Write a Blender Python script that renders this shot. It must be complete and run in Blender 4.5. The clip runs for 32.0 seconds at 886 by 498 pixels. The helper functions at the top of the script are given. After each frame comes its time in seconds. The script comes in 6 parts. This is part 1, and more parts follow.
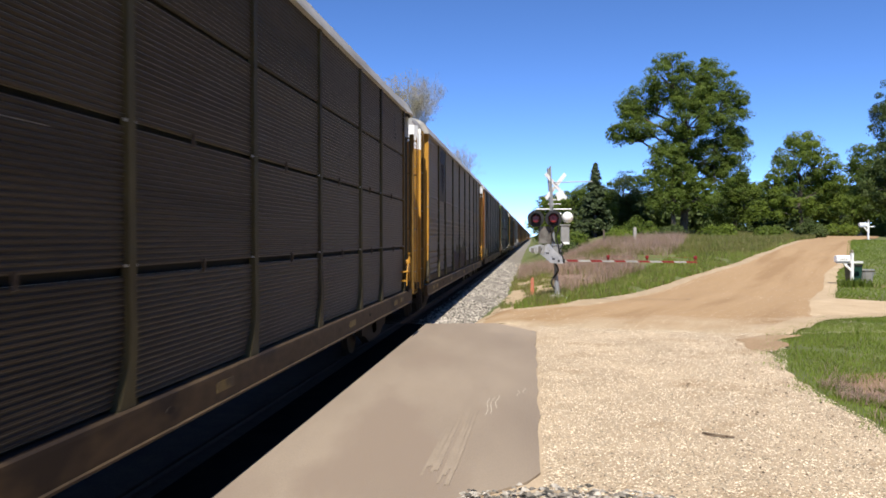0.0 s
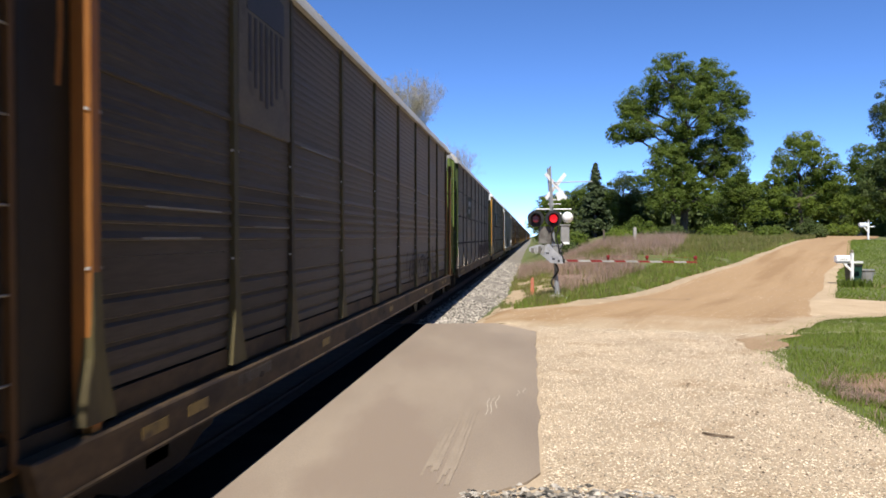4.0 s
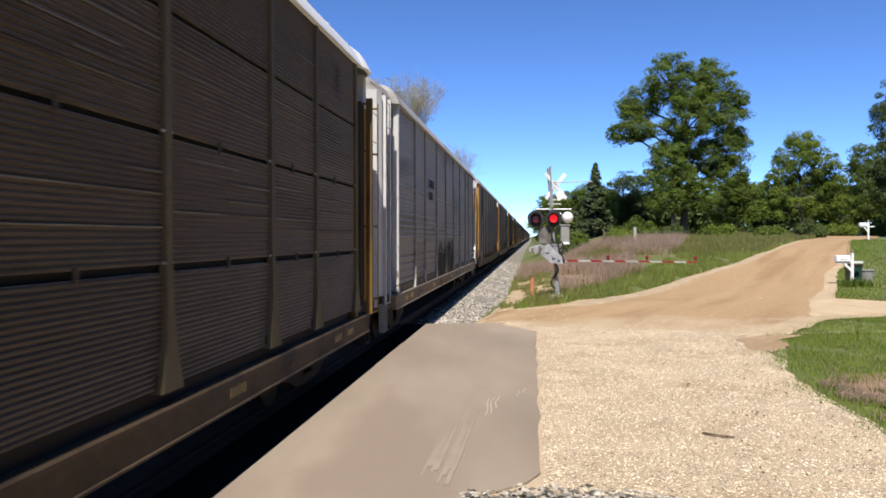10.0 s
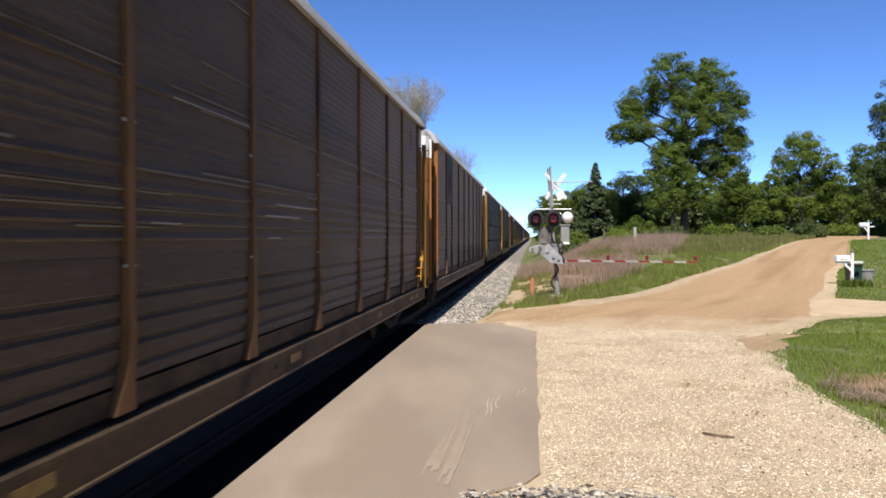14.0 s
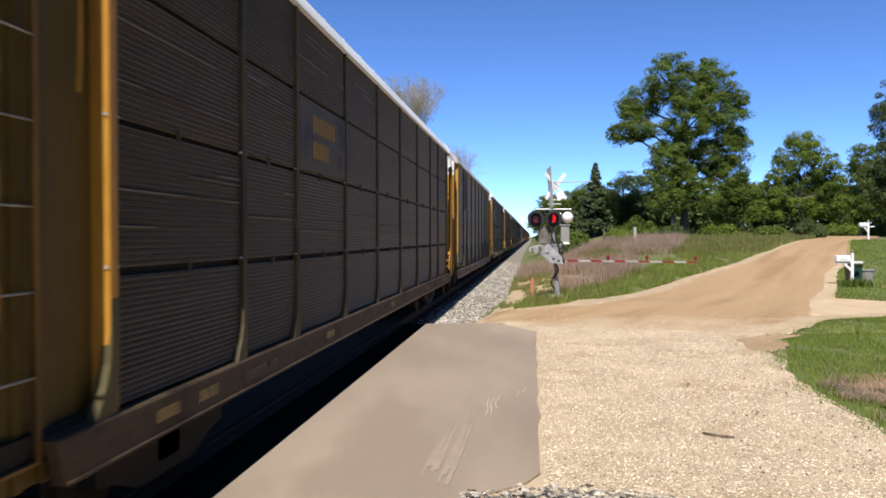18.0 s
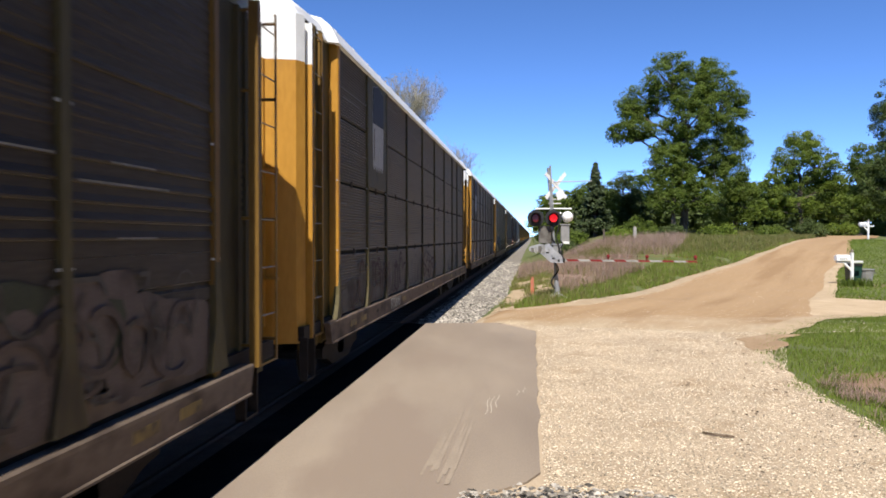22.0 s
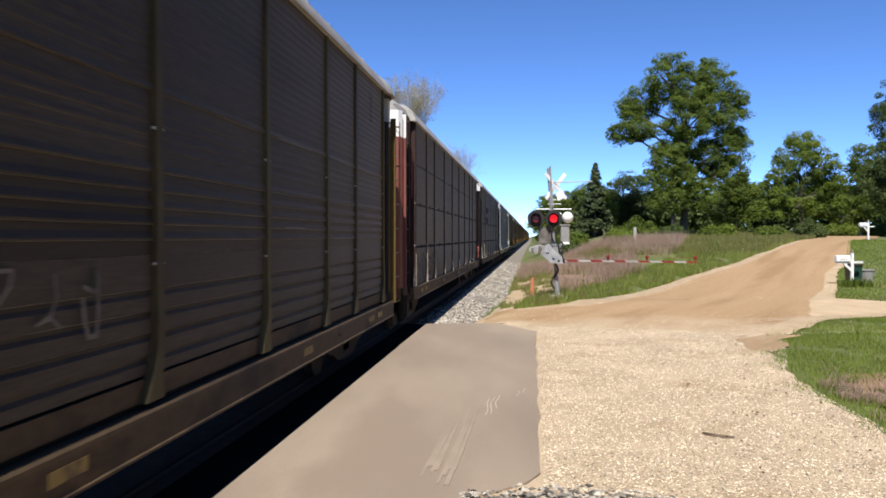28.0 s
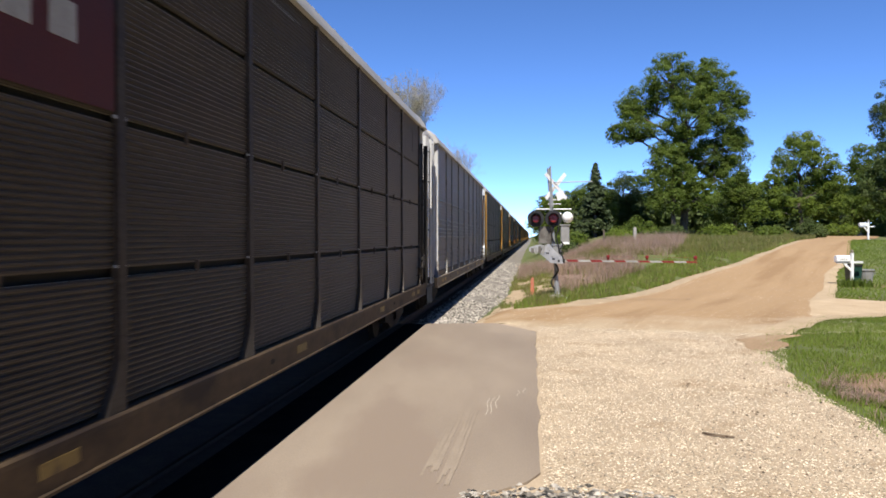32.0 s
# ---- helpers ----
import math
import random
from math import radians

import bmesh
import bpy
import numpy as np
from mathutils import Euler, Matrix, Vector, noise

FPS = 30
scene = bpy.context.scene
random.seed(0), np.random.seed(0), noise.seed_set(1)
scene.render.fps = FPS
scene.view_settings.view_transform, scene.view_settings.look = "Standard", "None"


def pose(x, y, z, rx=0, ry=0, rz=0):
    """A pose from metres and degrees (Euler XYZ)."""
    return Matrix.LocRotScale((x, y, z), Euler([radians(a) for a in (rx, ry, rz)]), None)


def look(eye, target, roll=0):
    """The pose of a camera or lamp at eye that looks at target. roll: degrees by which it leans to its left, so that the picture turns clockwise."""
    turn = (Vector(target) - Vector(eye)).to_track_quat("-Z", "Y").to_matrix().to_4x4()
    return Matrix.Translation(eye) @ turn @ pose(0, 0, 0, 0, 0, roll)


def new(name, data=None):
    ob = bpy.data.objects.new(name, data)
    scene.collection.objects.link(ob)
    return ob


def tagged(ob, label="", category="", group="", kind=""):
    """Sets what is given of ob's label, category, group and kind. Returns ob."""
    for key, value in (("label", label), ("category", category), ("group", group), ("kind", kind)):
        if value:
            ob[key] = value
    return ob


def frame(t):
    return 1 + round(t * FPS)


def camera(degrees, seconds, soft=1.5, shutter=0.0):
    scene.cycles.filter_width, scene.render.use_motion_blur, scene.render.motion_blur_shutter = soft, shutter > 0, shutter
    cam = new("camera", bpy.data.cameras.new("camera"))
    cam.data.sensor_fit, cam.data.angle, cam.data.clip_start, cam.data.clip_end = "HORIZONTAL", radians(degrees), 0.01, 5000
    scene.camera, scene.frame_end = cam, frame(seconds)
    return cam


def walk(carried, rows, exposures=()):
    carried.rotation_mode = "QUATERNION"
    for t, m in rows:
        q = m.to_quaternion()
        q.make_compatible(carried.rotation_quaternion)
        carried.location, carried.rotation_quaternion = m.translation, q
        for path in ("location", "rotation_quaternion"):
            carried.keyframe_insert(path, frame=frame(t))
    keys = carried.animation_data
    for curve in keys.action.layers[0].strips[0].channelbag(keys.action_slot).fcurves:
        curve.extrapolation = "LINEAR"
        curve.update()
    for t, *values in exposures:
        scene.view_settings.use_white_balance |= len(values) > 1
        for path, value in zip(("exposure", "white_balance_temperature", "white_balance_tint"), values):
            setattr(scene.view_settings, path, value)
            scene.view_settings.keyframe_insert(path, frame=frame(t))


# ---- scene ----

# ---------------------------------------------------------------- camera
EYE = (0.0, 0.0, 2.2)
YAW = 6.625          # degrees to the left of the track's direction (+y)
DIP = 0.900          # degrees below level
cam = camera(59.6, 32.0, soft=1.7, shutter=0.17)


def sight(extra):
    a, b = radians(YAW), radians(DIP + extra)
    way = Vector((-math.sin(a) * math.cos(b), math.cos(a) * math.cos(b), -math.sin(b)))
    return look(EYE, Vector(EYE) + way * 10)


walk(cam, [(0, sight(0)), (21.4, sight(0)), (22, sight(0.035)), (22.5, sight(0.095)), (23, sight(0.135)),
           (23.5, sight(0.155)), (24, sight(0.2)), (25, sight(0.2)), (25.5, sight(0.125)), (26.3, sight(0.04)),
           (27.2, sight(0)), (32, sight(0))])

# ---------------------------------------------------------------- light
SUN_TO = Vector((0.003, -0.72, 1.0)).normalized()
sun_data = bpy.data.lights.new("sun", "SUN")
sun_data.energy, sun_data.angle, sun_data.color = 5.0, radians(0.53), (1.0, 0.945, 0.86)
sun = new("sun", sun_data)
sun.matrix_world = look(SUN_TO * 60, (0, 0, 0))

world = bpy.data.worlds.new("sky")
scene.world = world
world.use_nodes = True
wn = world.node_tree
wn.nodes.clear()
sky = wn.nodes.new("ShaderNodeTexSky")
sky.sky_type, sky.sun_disc = "NISHITA", False
sky.sun_elevation = math.asin(SUN_TO.z)
sky.sun_rotation = math.atan2(SUN_TO.x, SUN_TO.y)
sky.air_density, sky.dust_density, sky.ozone_density = 0.30, 0.0, 3.0
sky_bg = wn.nodes.new("ShaderNodeBackground")
sky_bg.inputs["Strength"].default_value = 0.2
sky_out = wn.nodes.new("ShaderNodeOutputWorld")
deep = wn.nodes.new("ShaderNodeHueSaturation")
deep.inputs["Saturation"].default_value = 1.12
tint = wn.nodes.new("ShaderNodeMix")
tint.data_type, tint.blend_type = "RGBA", "MULTIPLY"
tint.inputs[0].default_value = 1.0
tint.inputs[7].default_value = (0.975, 0.98, 1.06, 1)
wn.links.new(sky.outputs[0], deep.inputs["Color"])
wn.links.new(deep.outputs[0], tint.inputs[6])
wn.links.new(tint.outputs[2], sky_bg.inputs["Color"])
wn.links.new(sky_bg.outputs[0], sky_out.inputs["Surface"])
scene.view_settings.exposure = 0.52

# ---------------------------------------------------------------- materials


def nodes_of(name):
    m = bpy.data.materials.new(name)
    m.use_nodes = True
    nt = m.node_tree
    return m, nt, nt.nodes["Principled BSDF"]


def surface(name, dark, light, scale=4.0, rough=0.8, metal=0.0, stretch=(1, 1, 1), fine=40.0, bump=0.15,
            stain=None, stain_scale=1.2, stain_at=0.55, vary=0.12, island=False, spec=0.3, turn=0.0, fade=None, dust=0.0):
    """A two-scale procedural surface: colour drifts between dark and light, fine grain, stains, bump."""
    m, nt, bsdf = nodes_of(name)
    L = nt.links.new
    tc = nt.nodes.new("ShaderNodeTexCoord")
    info = nt.nodes.new("ShaderNodeObjectInfo")
    shift = nt.nodes.new("ShaderNodeVectorMath")
    shift.operation = "MULTIPLY_ADD"
    shift.inputs[1].default_value = stretch
    off = nt.nodes.new("ShaderNodeVectorMath")
    off.operation = "SCALE"
    off.inputs[0].default_value = (37.0, 23.0, 11.0)
    L(info.outputs["Random"], off.inputs["Scale"])
    if turn:
        rot = nt.nodes.new("ShaderNodeVectorRotate")
        rot.rotation_type = "Z_AXIS"
        rot.inputs["Angle"].default_value = radians(turn)
        L(tc.outputs["Object"], rot.inputs["Vector"])
        L(rot.outputs[0], shift.inputs[0])
    else:
        L(tc.outputs["Object"], shift.inputs[0])
    L(off.outputs[0], shift.inputs[2])
    big = nt.nodes.new("ShaderNodeTexNoise")
    big.inputs["Scale"].default_value, big.inputs["Detail"].default_value = scale, 5
    L(shift.outputs[0], big.inputs["Vector"])
    small = nt.nodes.new("ShaderNodeTexNoise")
    small.inputs["Scale"].default_value, small.inputs["Detail"].default_value = fine, 3
    L(shift.outputs[0], small.inputs["Vector"])
    mixf = nt.nodes.new("ShaderNodeMath")
    mixf.operation = "MULTIPLY_ADD"
    mixf.inputs[1].default_value = 0.45
    L(small.outputs[0], mixf.inputs[0])
    scaled = nt.nodes.new("ShaderNodeMath")
    scaled.operation = "MULTIPLY"
    scaled.inputs[1].default_value = 0.55
    L(big.outputs[0], scaled.inputs[0])
    L(scaled.outputs[0], mixf.inputs[2])
    ramp = nt.nodes.new("ShaderNodeValToRGB")
    ramp.color_ramp.elements[0].position, ramp.color_ramp.elements[1].position = 0.34, 0.66
    ramp.color_ramp.elements[0].color, ramp.color_ramp.elements[1].color = (*dark, 1), (*light, 1)
    L(mixf.outputs[0], ramp.inputs[0])
    col = ramp.outputs[0]
    if stain:
        st = nt.nodes.new("ShaderNodeTexNoise")
        st.inputs["Scale"].default_value, st.inputs["Detail"].default_value = stain_scale, 6
        L(shift.outputs[0], st.inputs["Vector"])
        sr = nt.nodes.new("ShaderNodeMapRange")
        sr.inputs[1].default_value, sr.inputs[2].default_value = stain_at, stain_at + 0.14
        L(st.outputs[0], sr.inputs[0])
        mx = nt.nodes.new("ShaderNodeMix")
        mx.data_type = "RGBA"
        L(sr.outputs[0], mx.inputs[0])
        L(col, mx.inputs[6])
        mx.inputs[7].default_value = (*stain, 1)
        col = mx.outputs[2]
    if fade:
        # a second ground colour takes over between two distances along the track
        (c0, c1, y0, y1) = fade
        sep = nt.nodes.new("ShaderNodeSeparateXYZ")
        L(tc.outputs["Object"], sep.inputs[0])
        wob = nt.nodes.new("ShaderNodeTexNoise")
        wob.inputs["Scale"].default_value, wob.inputs["Detail"].default_value = 0.45, 6
        L(tc.outputs["Object"], wob.inputs["Vector"])
        at = nt.nodes.new("ShaderNodeMath")
        at.operation = "MULTIPLY_ADD"
        at.inputs[1].default_value = 9.0
        L(wob.outputs[0], at.inputs[0])
        L(sep.outputs["Y"], at.inputs[2])
        fr = nt.nodes.new("ShaderNodeMapRange")
        fr.inputs[1].default_value, fr.inputs[2].default_value = y0 + 4.5, y1 + 4.5
        L(at.outputs[0], fr.inputs[0])
        r2 = nt.nodes.new("ShaderNodeValToRGB")
        r2.color_ramp.elements[0].position, r2.color_ramp.elements[1].position = 0.34, 0.66
        r2.color_ramp.elements[0].color, r2.color_ramp.elements[1].color = (*c0, 1), (*c1, 1)
        L(mixf.outputs[0], r2.inputs[0])
        m2 = nt.nodes.new("ShaderNodeMix")
        m2.data_type = "RGBA"
        L(fr.outputs[0], m2.inputs[0])
        L(r2.outputs[0], m2.inputs[6])
        L(col, m2.inputs[7])
        col = m2.outputs[2]
    if vary:
        hsv = nt.nodes.new("ShaderNodeHueSaturation")
        vr = nt.nodes.new("ShaderNodeMapRange")
        vr.inputs[3].default_value, vr.inputs[4].default_value = 1 - vary, 1 + vary
        if island:
            geo = nt.nodes.new("ShaderNodeNewGeometry")
            L(geo.outputs["Random Per Island"], vr.inputs[0])
        else:
            L(info.outputs["Random"], vr.inputs[0])
        L(vr.outputs[0], hsv.inputs["Value"])
        L(col, hsv.inputs["Color"])
        col = hsv.outputs[0]
    L(col, bsdf.inputs["Base Color"])
    rr = nt.nodes.new("ShaderNodeMapRange")
    rr.inputs[3].default_value, rr.inputs[4].default_value = max(0.05, rough - 0.12), min(1, rough + 0.12)
    L(big.outputs[0], rr.inputs[0])
    L(rr.outputs[0], bsdf.inputs["Roughness"])
    bsdf.inputs["Metallic"].default_value = metal
    bsdf.inputs["Specular IOR Level"].default_value = spec
    if dust:
        bsdf.inputs["Sheen Weight"].default_value = dust
        bsdf.inputs["Sheen Roughness"].default_value = 0.25
        bsdf.inputs["Sheen Tint"].default_value = (1.0, 0.86, 0.68, 1)
    if bump:
        bp = nt.nodes.new("ShaderNodeBump")
        bp.inputs["Strength"].default_value, bp.inputs["Distance"].default_value = bump, 0.02
        L(mixf.outputs[0], bp.inputs["Height"])
        L(bp.outputs[0], bsdf.inputs["Normal"])
    return m


def leafy(name, dark, light, trans=0.35):
    """Leaves: colour by clump, some light shines through."""
    m, nt, bsdf = nodes_of(name)
    L = nt.links.new
    geo = nt.nodes.new("ShaderNodeNewGeometry")
    tc = nt.nodes.new("ShaderNodeTexCoord")
    nz = nt.nodes.new("ShaderNodeTexNoise")
    nz.inputs["Scale"].default_value, nz.inputs["Detail"].default_value = 0.55, 4
    L(tc.outputs["Object"], nz.inputs["Vector"])
    add = nt.nodes.new("ShaderNodeMath")
    add.operation = "MULTIPLY_ADD"
    add.inputs[1].default_value = 0.18
    L(geo.outputs["Random Per Island"], add.inputs[0])
    half = nt.nodes.new("ShaderNodeMath")
    half.operation = "MULTIPLY"
    half.inputs[1].default_value = 0.82
    L(nz.outputs[0], half.inputs[0])
    L(half.outputs[0], add.inputs[2])
    ramp = nt.nodes.new("ShaderNodeValToRGB")
    ramp.color_ramp.elements[0].position, ramp.color_ramp.elements[1].position = 0.15, 0.8
    ramp.color_ramp.elements[0].color, ramp.color_ramp.elements[1].color = (*dark, 1), (*light, 1)
    L(add.outputs[0], ramp.inputs[0])
    L(ramp.outputs[0], bsdf.inputs["Base Color"])
    bsdf.inputs["Roughness"].default_value = 0.55
    bsdf.inputs["Specular IOR Level"].default_value = 0.3
    tr = nt.nodes.new("ShaderNodeBsdfTranslucent")
    L(ramp.outputs[0], tr.inputs["Color"])
    mix = nt.nodes.new("ShaderNodeMixShader")
    mix.inputs[0].default_value = trans
    out = nt.nodes["Material Output"]
    L(bsdf.outputs[0], mix.inputs[1])
    L(tr.outputs[0], mix.inputs[2])
    L(mix.outputs[0], out.inputs["Surface"])
    return m


def glow(name, colour, strength):
    m, nt, bsdf = nodes_of(name)
    bsdf.inputs["Base Color"].default_value = (*colour, 1)
    bsdf.inputs["Emission Color"].default_value = (*colour, 1)
    bsdf.inputs["Emission Strength"].default_value = strength
    return m


M = {}
M["soil"] = surface("soil", (0.085, 0.10, 0.03), (0.13, 0.145, 0.05), 0.5, 0.95, fine=6, stain=(0.17, 0.125, 0.065), stain_scale=0.25, stain_at=0.58)
M["dirt"] = surface("dirt", (0.315, 0.204, 0.105), (0.38, 0.254, 0.138), 0.9, 0.95, stretch=(1.6, 0.16, 1), fine=10, bump=0.35, stain=(0.28, 0.175, 0.087), stain_scale=0.5, stain_at=0.53, turn=24, fade=((0.36, 0.275, 0.175), (0.52, 0.42, 0.29), 18.2, 22.0), vary=0)
M["gravel"] = surface("gravel", (0.33, 0.250, 0.166), (0.51, 0.398, 0.272), 0.9, 0.95, fine=45, bump=1.2, stain=(0.345, 0.25, 0.155), stain_scale=1.1, stain_at=0.56)
M["pebble"] = surface("pebble", (0.40, 0.325, 0.23), (0.69, 0.59, 0.45), 3, 0.9, fine=30, vary=0.75, island=True)
M["asphalt"] = surface("asphalt", (0.196, 0.153, 0.114), (0.292, 0.234, 0.174), 0.6, 0.8, fine=70, bump=0.35, stain=(0.225, 0.174, 0.130), stain_scale=0.8, stain_at=0.49, stretch=(1.5, 0.4, 1), turn=-8)
M["ballast"] = surface("ballast", (0.1517, 0.1328, 0.1082), (0.2624, 0.2337, 0.1968), 1.2, 0.95, fine=14, bump=1.0)
M["ballast_stone"] = surface("ballast_stone", (0.1615, 0.1428, 0.1173), (0.357, 0.323, 0.2762), 3, 0.9, fine=30, vary=0.85, island=True)
M["rail"] = surface("rail", (0.05, 0.03, 0.02), (0.09, 0.055, 0.04), 6, 0.85, 0.2)
M["tie"] = surface("tie", (0.042, 0.028, 0.018), (0.078, 0.054, 0.037), 5, 0.95, spec=0.1)
M["grass"] = leafy("grass", (0.10, 0.148, 0.022), (0.27, 0.345, 0.062), 0.4)
M["grass_dry"] = leafy("grass_dry", (0.1163, 0.1135, 0.0372), (0.2651, 0.2372, 0.08835), 0.25)
M["brush"] = leafy("brush", (0.24, 0.15, 0.1125), (0.465, 0.3375, 0.2737), 0.25)
M["leaf_mid"] = leafy("leaf_mid", (0.05616, 0.0897, 0.0117), (0.1911, 0.2535, 0.039), 0.5)
M["leaf_light"] = leafy("leaf_light", (0.078, 0.1209, 0.01326), (0.2418, 0.312, 0.0468), 0.5)
M["leaf_dark"] = leafy("leaf_dark", (0.03276, 0.05148, 0.01326), (0.117, 0.156, 0.039), 0.38)
M["needle"] = leafy("needle", (0.030, 0.046, 0.017), (0.08, 0.108, 0.038), 0.25)
M["bud"] = leafy("bud", (0.18, 0.17, 0.10), (0.36, 0.33, 0.2), 0.3)
M["bark"] = surface("bark", (0.07, 0.055, 0.04), (0.16, 0.13, 0.10), 3, 0.95, stretch=(1, 1, 0.2), bump=0.8)
M["twig"] = surface("twig", (0.22, 0.19, 0.15), (0.36, 0.31, 0.25), 3, 0.9)
M["galv"] = surface("galvanised", (0.304, 0.308, 0.312), (0.464, 0.464, 0.464), 5, 0.45, 0.5)
M["white_paint"] = surface("white_paint", (0.72, 0.72, 0.7), (0.84, 0.84, 0.83), 3, 0.5, stain=(0.5, 0.47, 0.4), stain_scale=2, stain_at=0.62)
M["red_paint"] = surface("red_paint", (0.38, 0.03, 0.03), (0.5, 0.05, 0.04), 4, 0.5)
M["red_dark"] = surface("red_dark", (0.16, 0.016, 0.016), (0.24, 0.028, 0.025), 4, 0.5)
M["white_dull"] = surface("white_dull", (0.27, 0.26, 0.24), (0.38, 0.37, 0.345), 3, 0.6)
M["black_paint"] = surface("black_paint", (0.012, 0.012, 0.013), (0.03, 0.03, 0.03), 4, 0.55)
M["green_bin"] = surface("green_bin", (0.008, 0.032, 0.024), (0.016, 0.052, 0.038), 4, 0.5)
M["grey_box"] = surface("grey_box", (0.24, 0.235, 0.22), (0.35, 0.345, 0.33), 4, 0.5, 0.2)
M["post_wood"] = surface("post_wood", (0.2, 0.17, 0.13), (0.36, 0.32, 0.26), 5, 0.9, stretch=(1, 1, 0.1))
M["concrete"] = surface("concrete", (0.264, 0.248, 0.216), (0.384, 0.360, 0.320), 3, 0.9)
M["pale_edge"] = surface("pale_edge", (0.36, 0.265, 0.16), (0.47, 0.36, 0.235), 1.2, 0.95, fine=18, bump=0.6)
M["bare_soil"] = surface("bare_soil", (0.16, 0.10, 0.06), (0.27, 0.18, 0.11), 1.5, 0.95, fine=16, bump=0.8, stain=(0.10, 0.065, 0.04), stain_scale=2.1, stain_at=0.54)
M["lens_red"] = surface("lens_red", (0.10, 0.006, 0.006), (0.16, 0.01, 0.01), 8, 0.25, spec=0.5)
M["lamp_lit"] = glow("lamp_lit", (0.9, 0.012, 0.02), 0.55)
M["lamp_unlit"] = surface("lamp_unlit", (0.16, 0.012, 0.012), (0.2, 0.015, 0.015), 8, 0.3, spec=0.5)
# rolling stock
RUST = (0.075, 0.04, 0.024)
M["panel_dark"] = surface("panel_dark", (0.034, 0.0265, 0.0208), (0.068, 0.0555, 0.0445), 1.8, 0.65, 0.0, (1.0, 0.16, 1.5), 22, 0.12, (0.027, 0.021, 0.0165), 0.8, 0.56, 0.12, spec=0.15, dust=0.6)
M["panel_grey"] = surface("panel_grey", (0.056, 0.041, 0.0305), (0.104, 0.080, 0.061), 1.8, 0.65, 0.0, (1.0, 0.16, 1.5), 22, 0.12, (0.040, 0.030, 0.022), 0.8, 0.56, 0.1, spec=0.16, dust=0.6)
M["panel_galv"] = surface("panel_galv", (0.132, 0.117, 0.098), (0.26, 0.235, 0.198), 1.8, 0.5, 0.1, (1.0, 0.16, 1.5), 22, 0.1, (0.058, 0.054, 0.040), 0.7, 0.52, 0.08, spec=0.2, dust=0.4)
M["panel_blue"] = surface("panel_blue", (0.04, 0.043, 0.06), (0.07, 0.074, 0.1), 1.8, 0.5, 0.2, (1.0, 0.16, 1.5), 22, 0.12, (0.09, 0.08, 0.08), 0.8, 0.58, 0.1, dust=0.6)
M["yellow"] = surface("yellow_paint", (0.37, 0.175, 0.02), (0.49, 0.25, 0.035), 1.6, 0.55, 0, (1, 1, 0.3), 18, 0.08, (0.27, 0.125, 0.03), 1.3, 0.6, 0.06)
# yellow darkened for the bays, with their shade put into the colour
M["bay_yellow_shaded"] = surface("bay_yellow_shaded", (0.036, 0.030, 0.012), (0.066, 0.053, 0.022), 1.6, 0.7, 0, (1, 1, 0.3), 18, 0.1, (0.026, 0.019, 0.011), 1.5, 0.54, 0.1)
M["orange"] = surface("orange_paint", (0.252, 0.090, 0.018), (0.312, 0.126, 0.027), 1.6, 0.6, 0, (1, 1, 0.3), 18, 0.08, (0.162, 0.072, 0.024), 1.3, 0.58, 0.06)
M["car_green"] = surface("car_green", (0.068, 0.104, 0.019), (0.108, 0.15, 0.033), 1.6, 0.6, 0, (1, 1, 0.3), 18, 0.08, (0.048, 0.06, 0.02), 1.3, 0.58, 0.06)
M["car_white"] = surface("car_white", (0.46, 0.45, 0.43), (0.61, 0.60, 0.58), 1.6, 0.5, 0, (1, 1, 0.3), 18, 0.06, (0.30, 0.27, 0.23), 1.3, 0.58, 0.05)
M["car_red"] = surface("car_red", (0.155, 0.047, 0.037), (0.24, 0.078, 0.062), 1.6, 0.6, 0, (1, 1, 0.3), 18, 0.08, (0.11, 0.04, 0.03), 1.3, 0.6, 0.06)
M["car_black"] = surface("charcoal_paint", (0.012, 0.0105, 0.0095), (0.026, 0.023, 0.021), 1.6, 0.6, 0, (1, 1, 0.3), 18, 0.08, (0.04, 0.024, 0.016), 1.3, 0.6, 0.06, spec=0.15)
M["car_blue"] = surface("navy_paint", (0.05, 0.06, 0.12), (0.09, 0.1, 0.18), 1.6, 0.6, 0, (1, 1, 0.3), 18, 0.08, (0.3, 0.3, 0.32), 1.3, 0.6, 0.06)
M["sill"] = surface("sill", (0.044, 0.028, 0.0148), (0.086, 0.056, 0.0297), 0.9, 0.75, 0, (1, 0.5, 1), 12, 0.15, (0.022, 0.0135, 0.009), 1.9, 0.5, 0.1)
M["sill_grey"] = surface("sill_grey", (0.135, 0.105, 0.07), (0.22, 0.175, 0.125), 0.9, 0.75, 0, (1, 0.5, 1), 12, 0.15, (0.11, 0.065, 0.035), 1.6, 0.54, 0.1)
M["roof_white"] = surface("roof_white", (0.72, 0.72, 0.71), (0.85, 0.85, 0.84), 1.5, 0.5, 0.1, (1, 0.3, 1), 10, 0.05, vary=0.04)
M["roof_grey"] = surface("roof_grey", (0.30, 0.285, 0.26), (0.42, 0.40, 0.37), 1.5, 0.6, 0.1, (1, 0.3, 1), 10, 0.05, (0.22, 0.19, 0.16), 0.9, 0.55, 0.08)
M["under"] = surface("underframe", (0.012, 0.009, 0.007), (0.028, 0.02, 0.015), 3, 0.85)
# near-black that paints the shade inside the wagons
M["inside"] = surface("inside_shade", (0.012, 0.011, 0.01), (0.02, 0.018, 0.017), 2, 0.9)
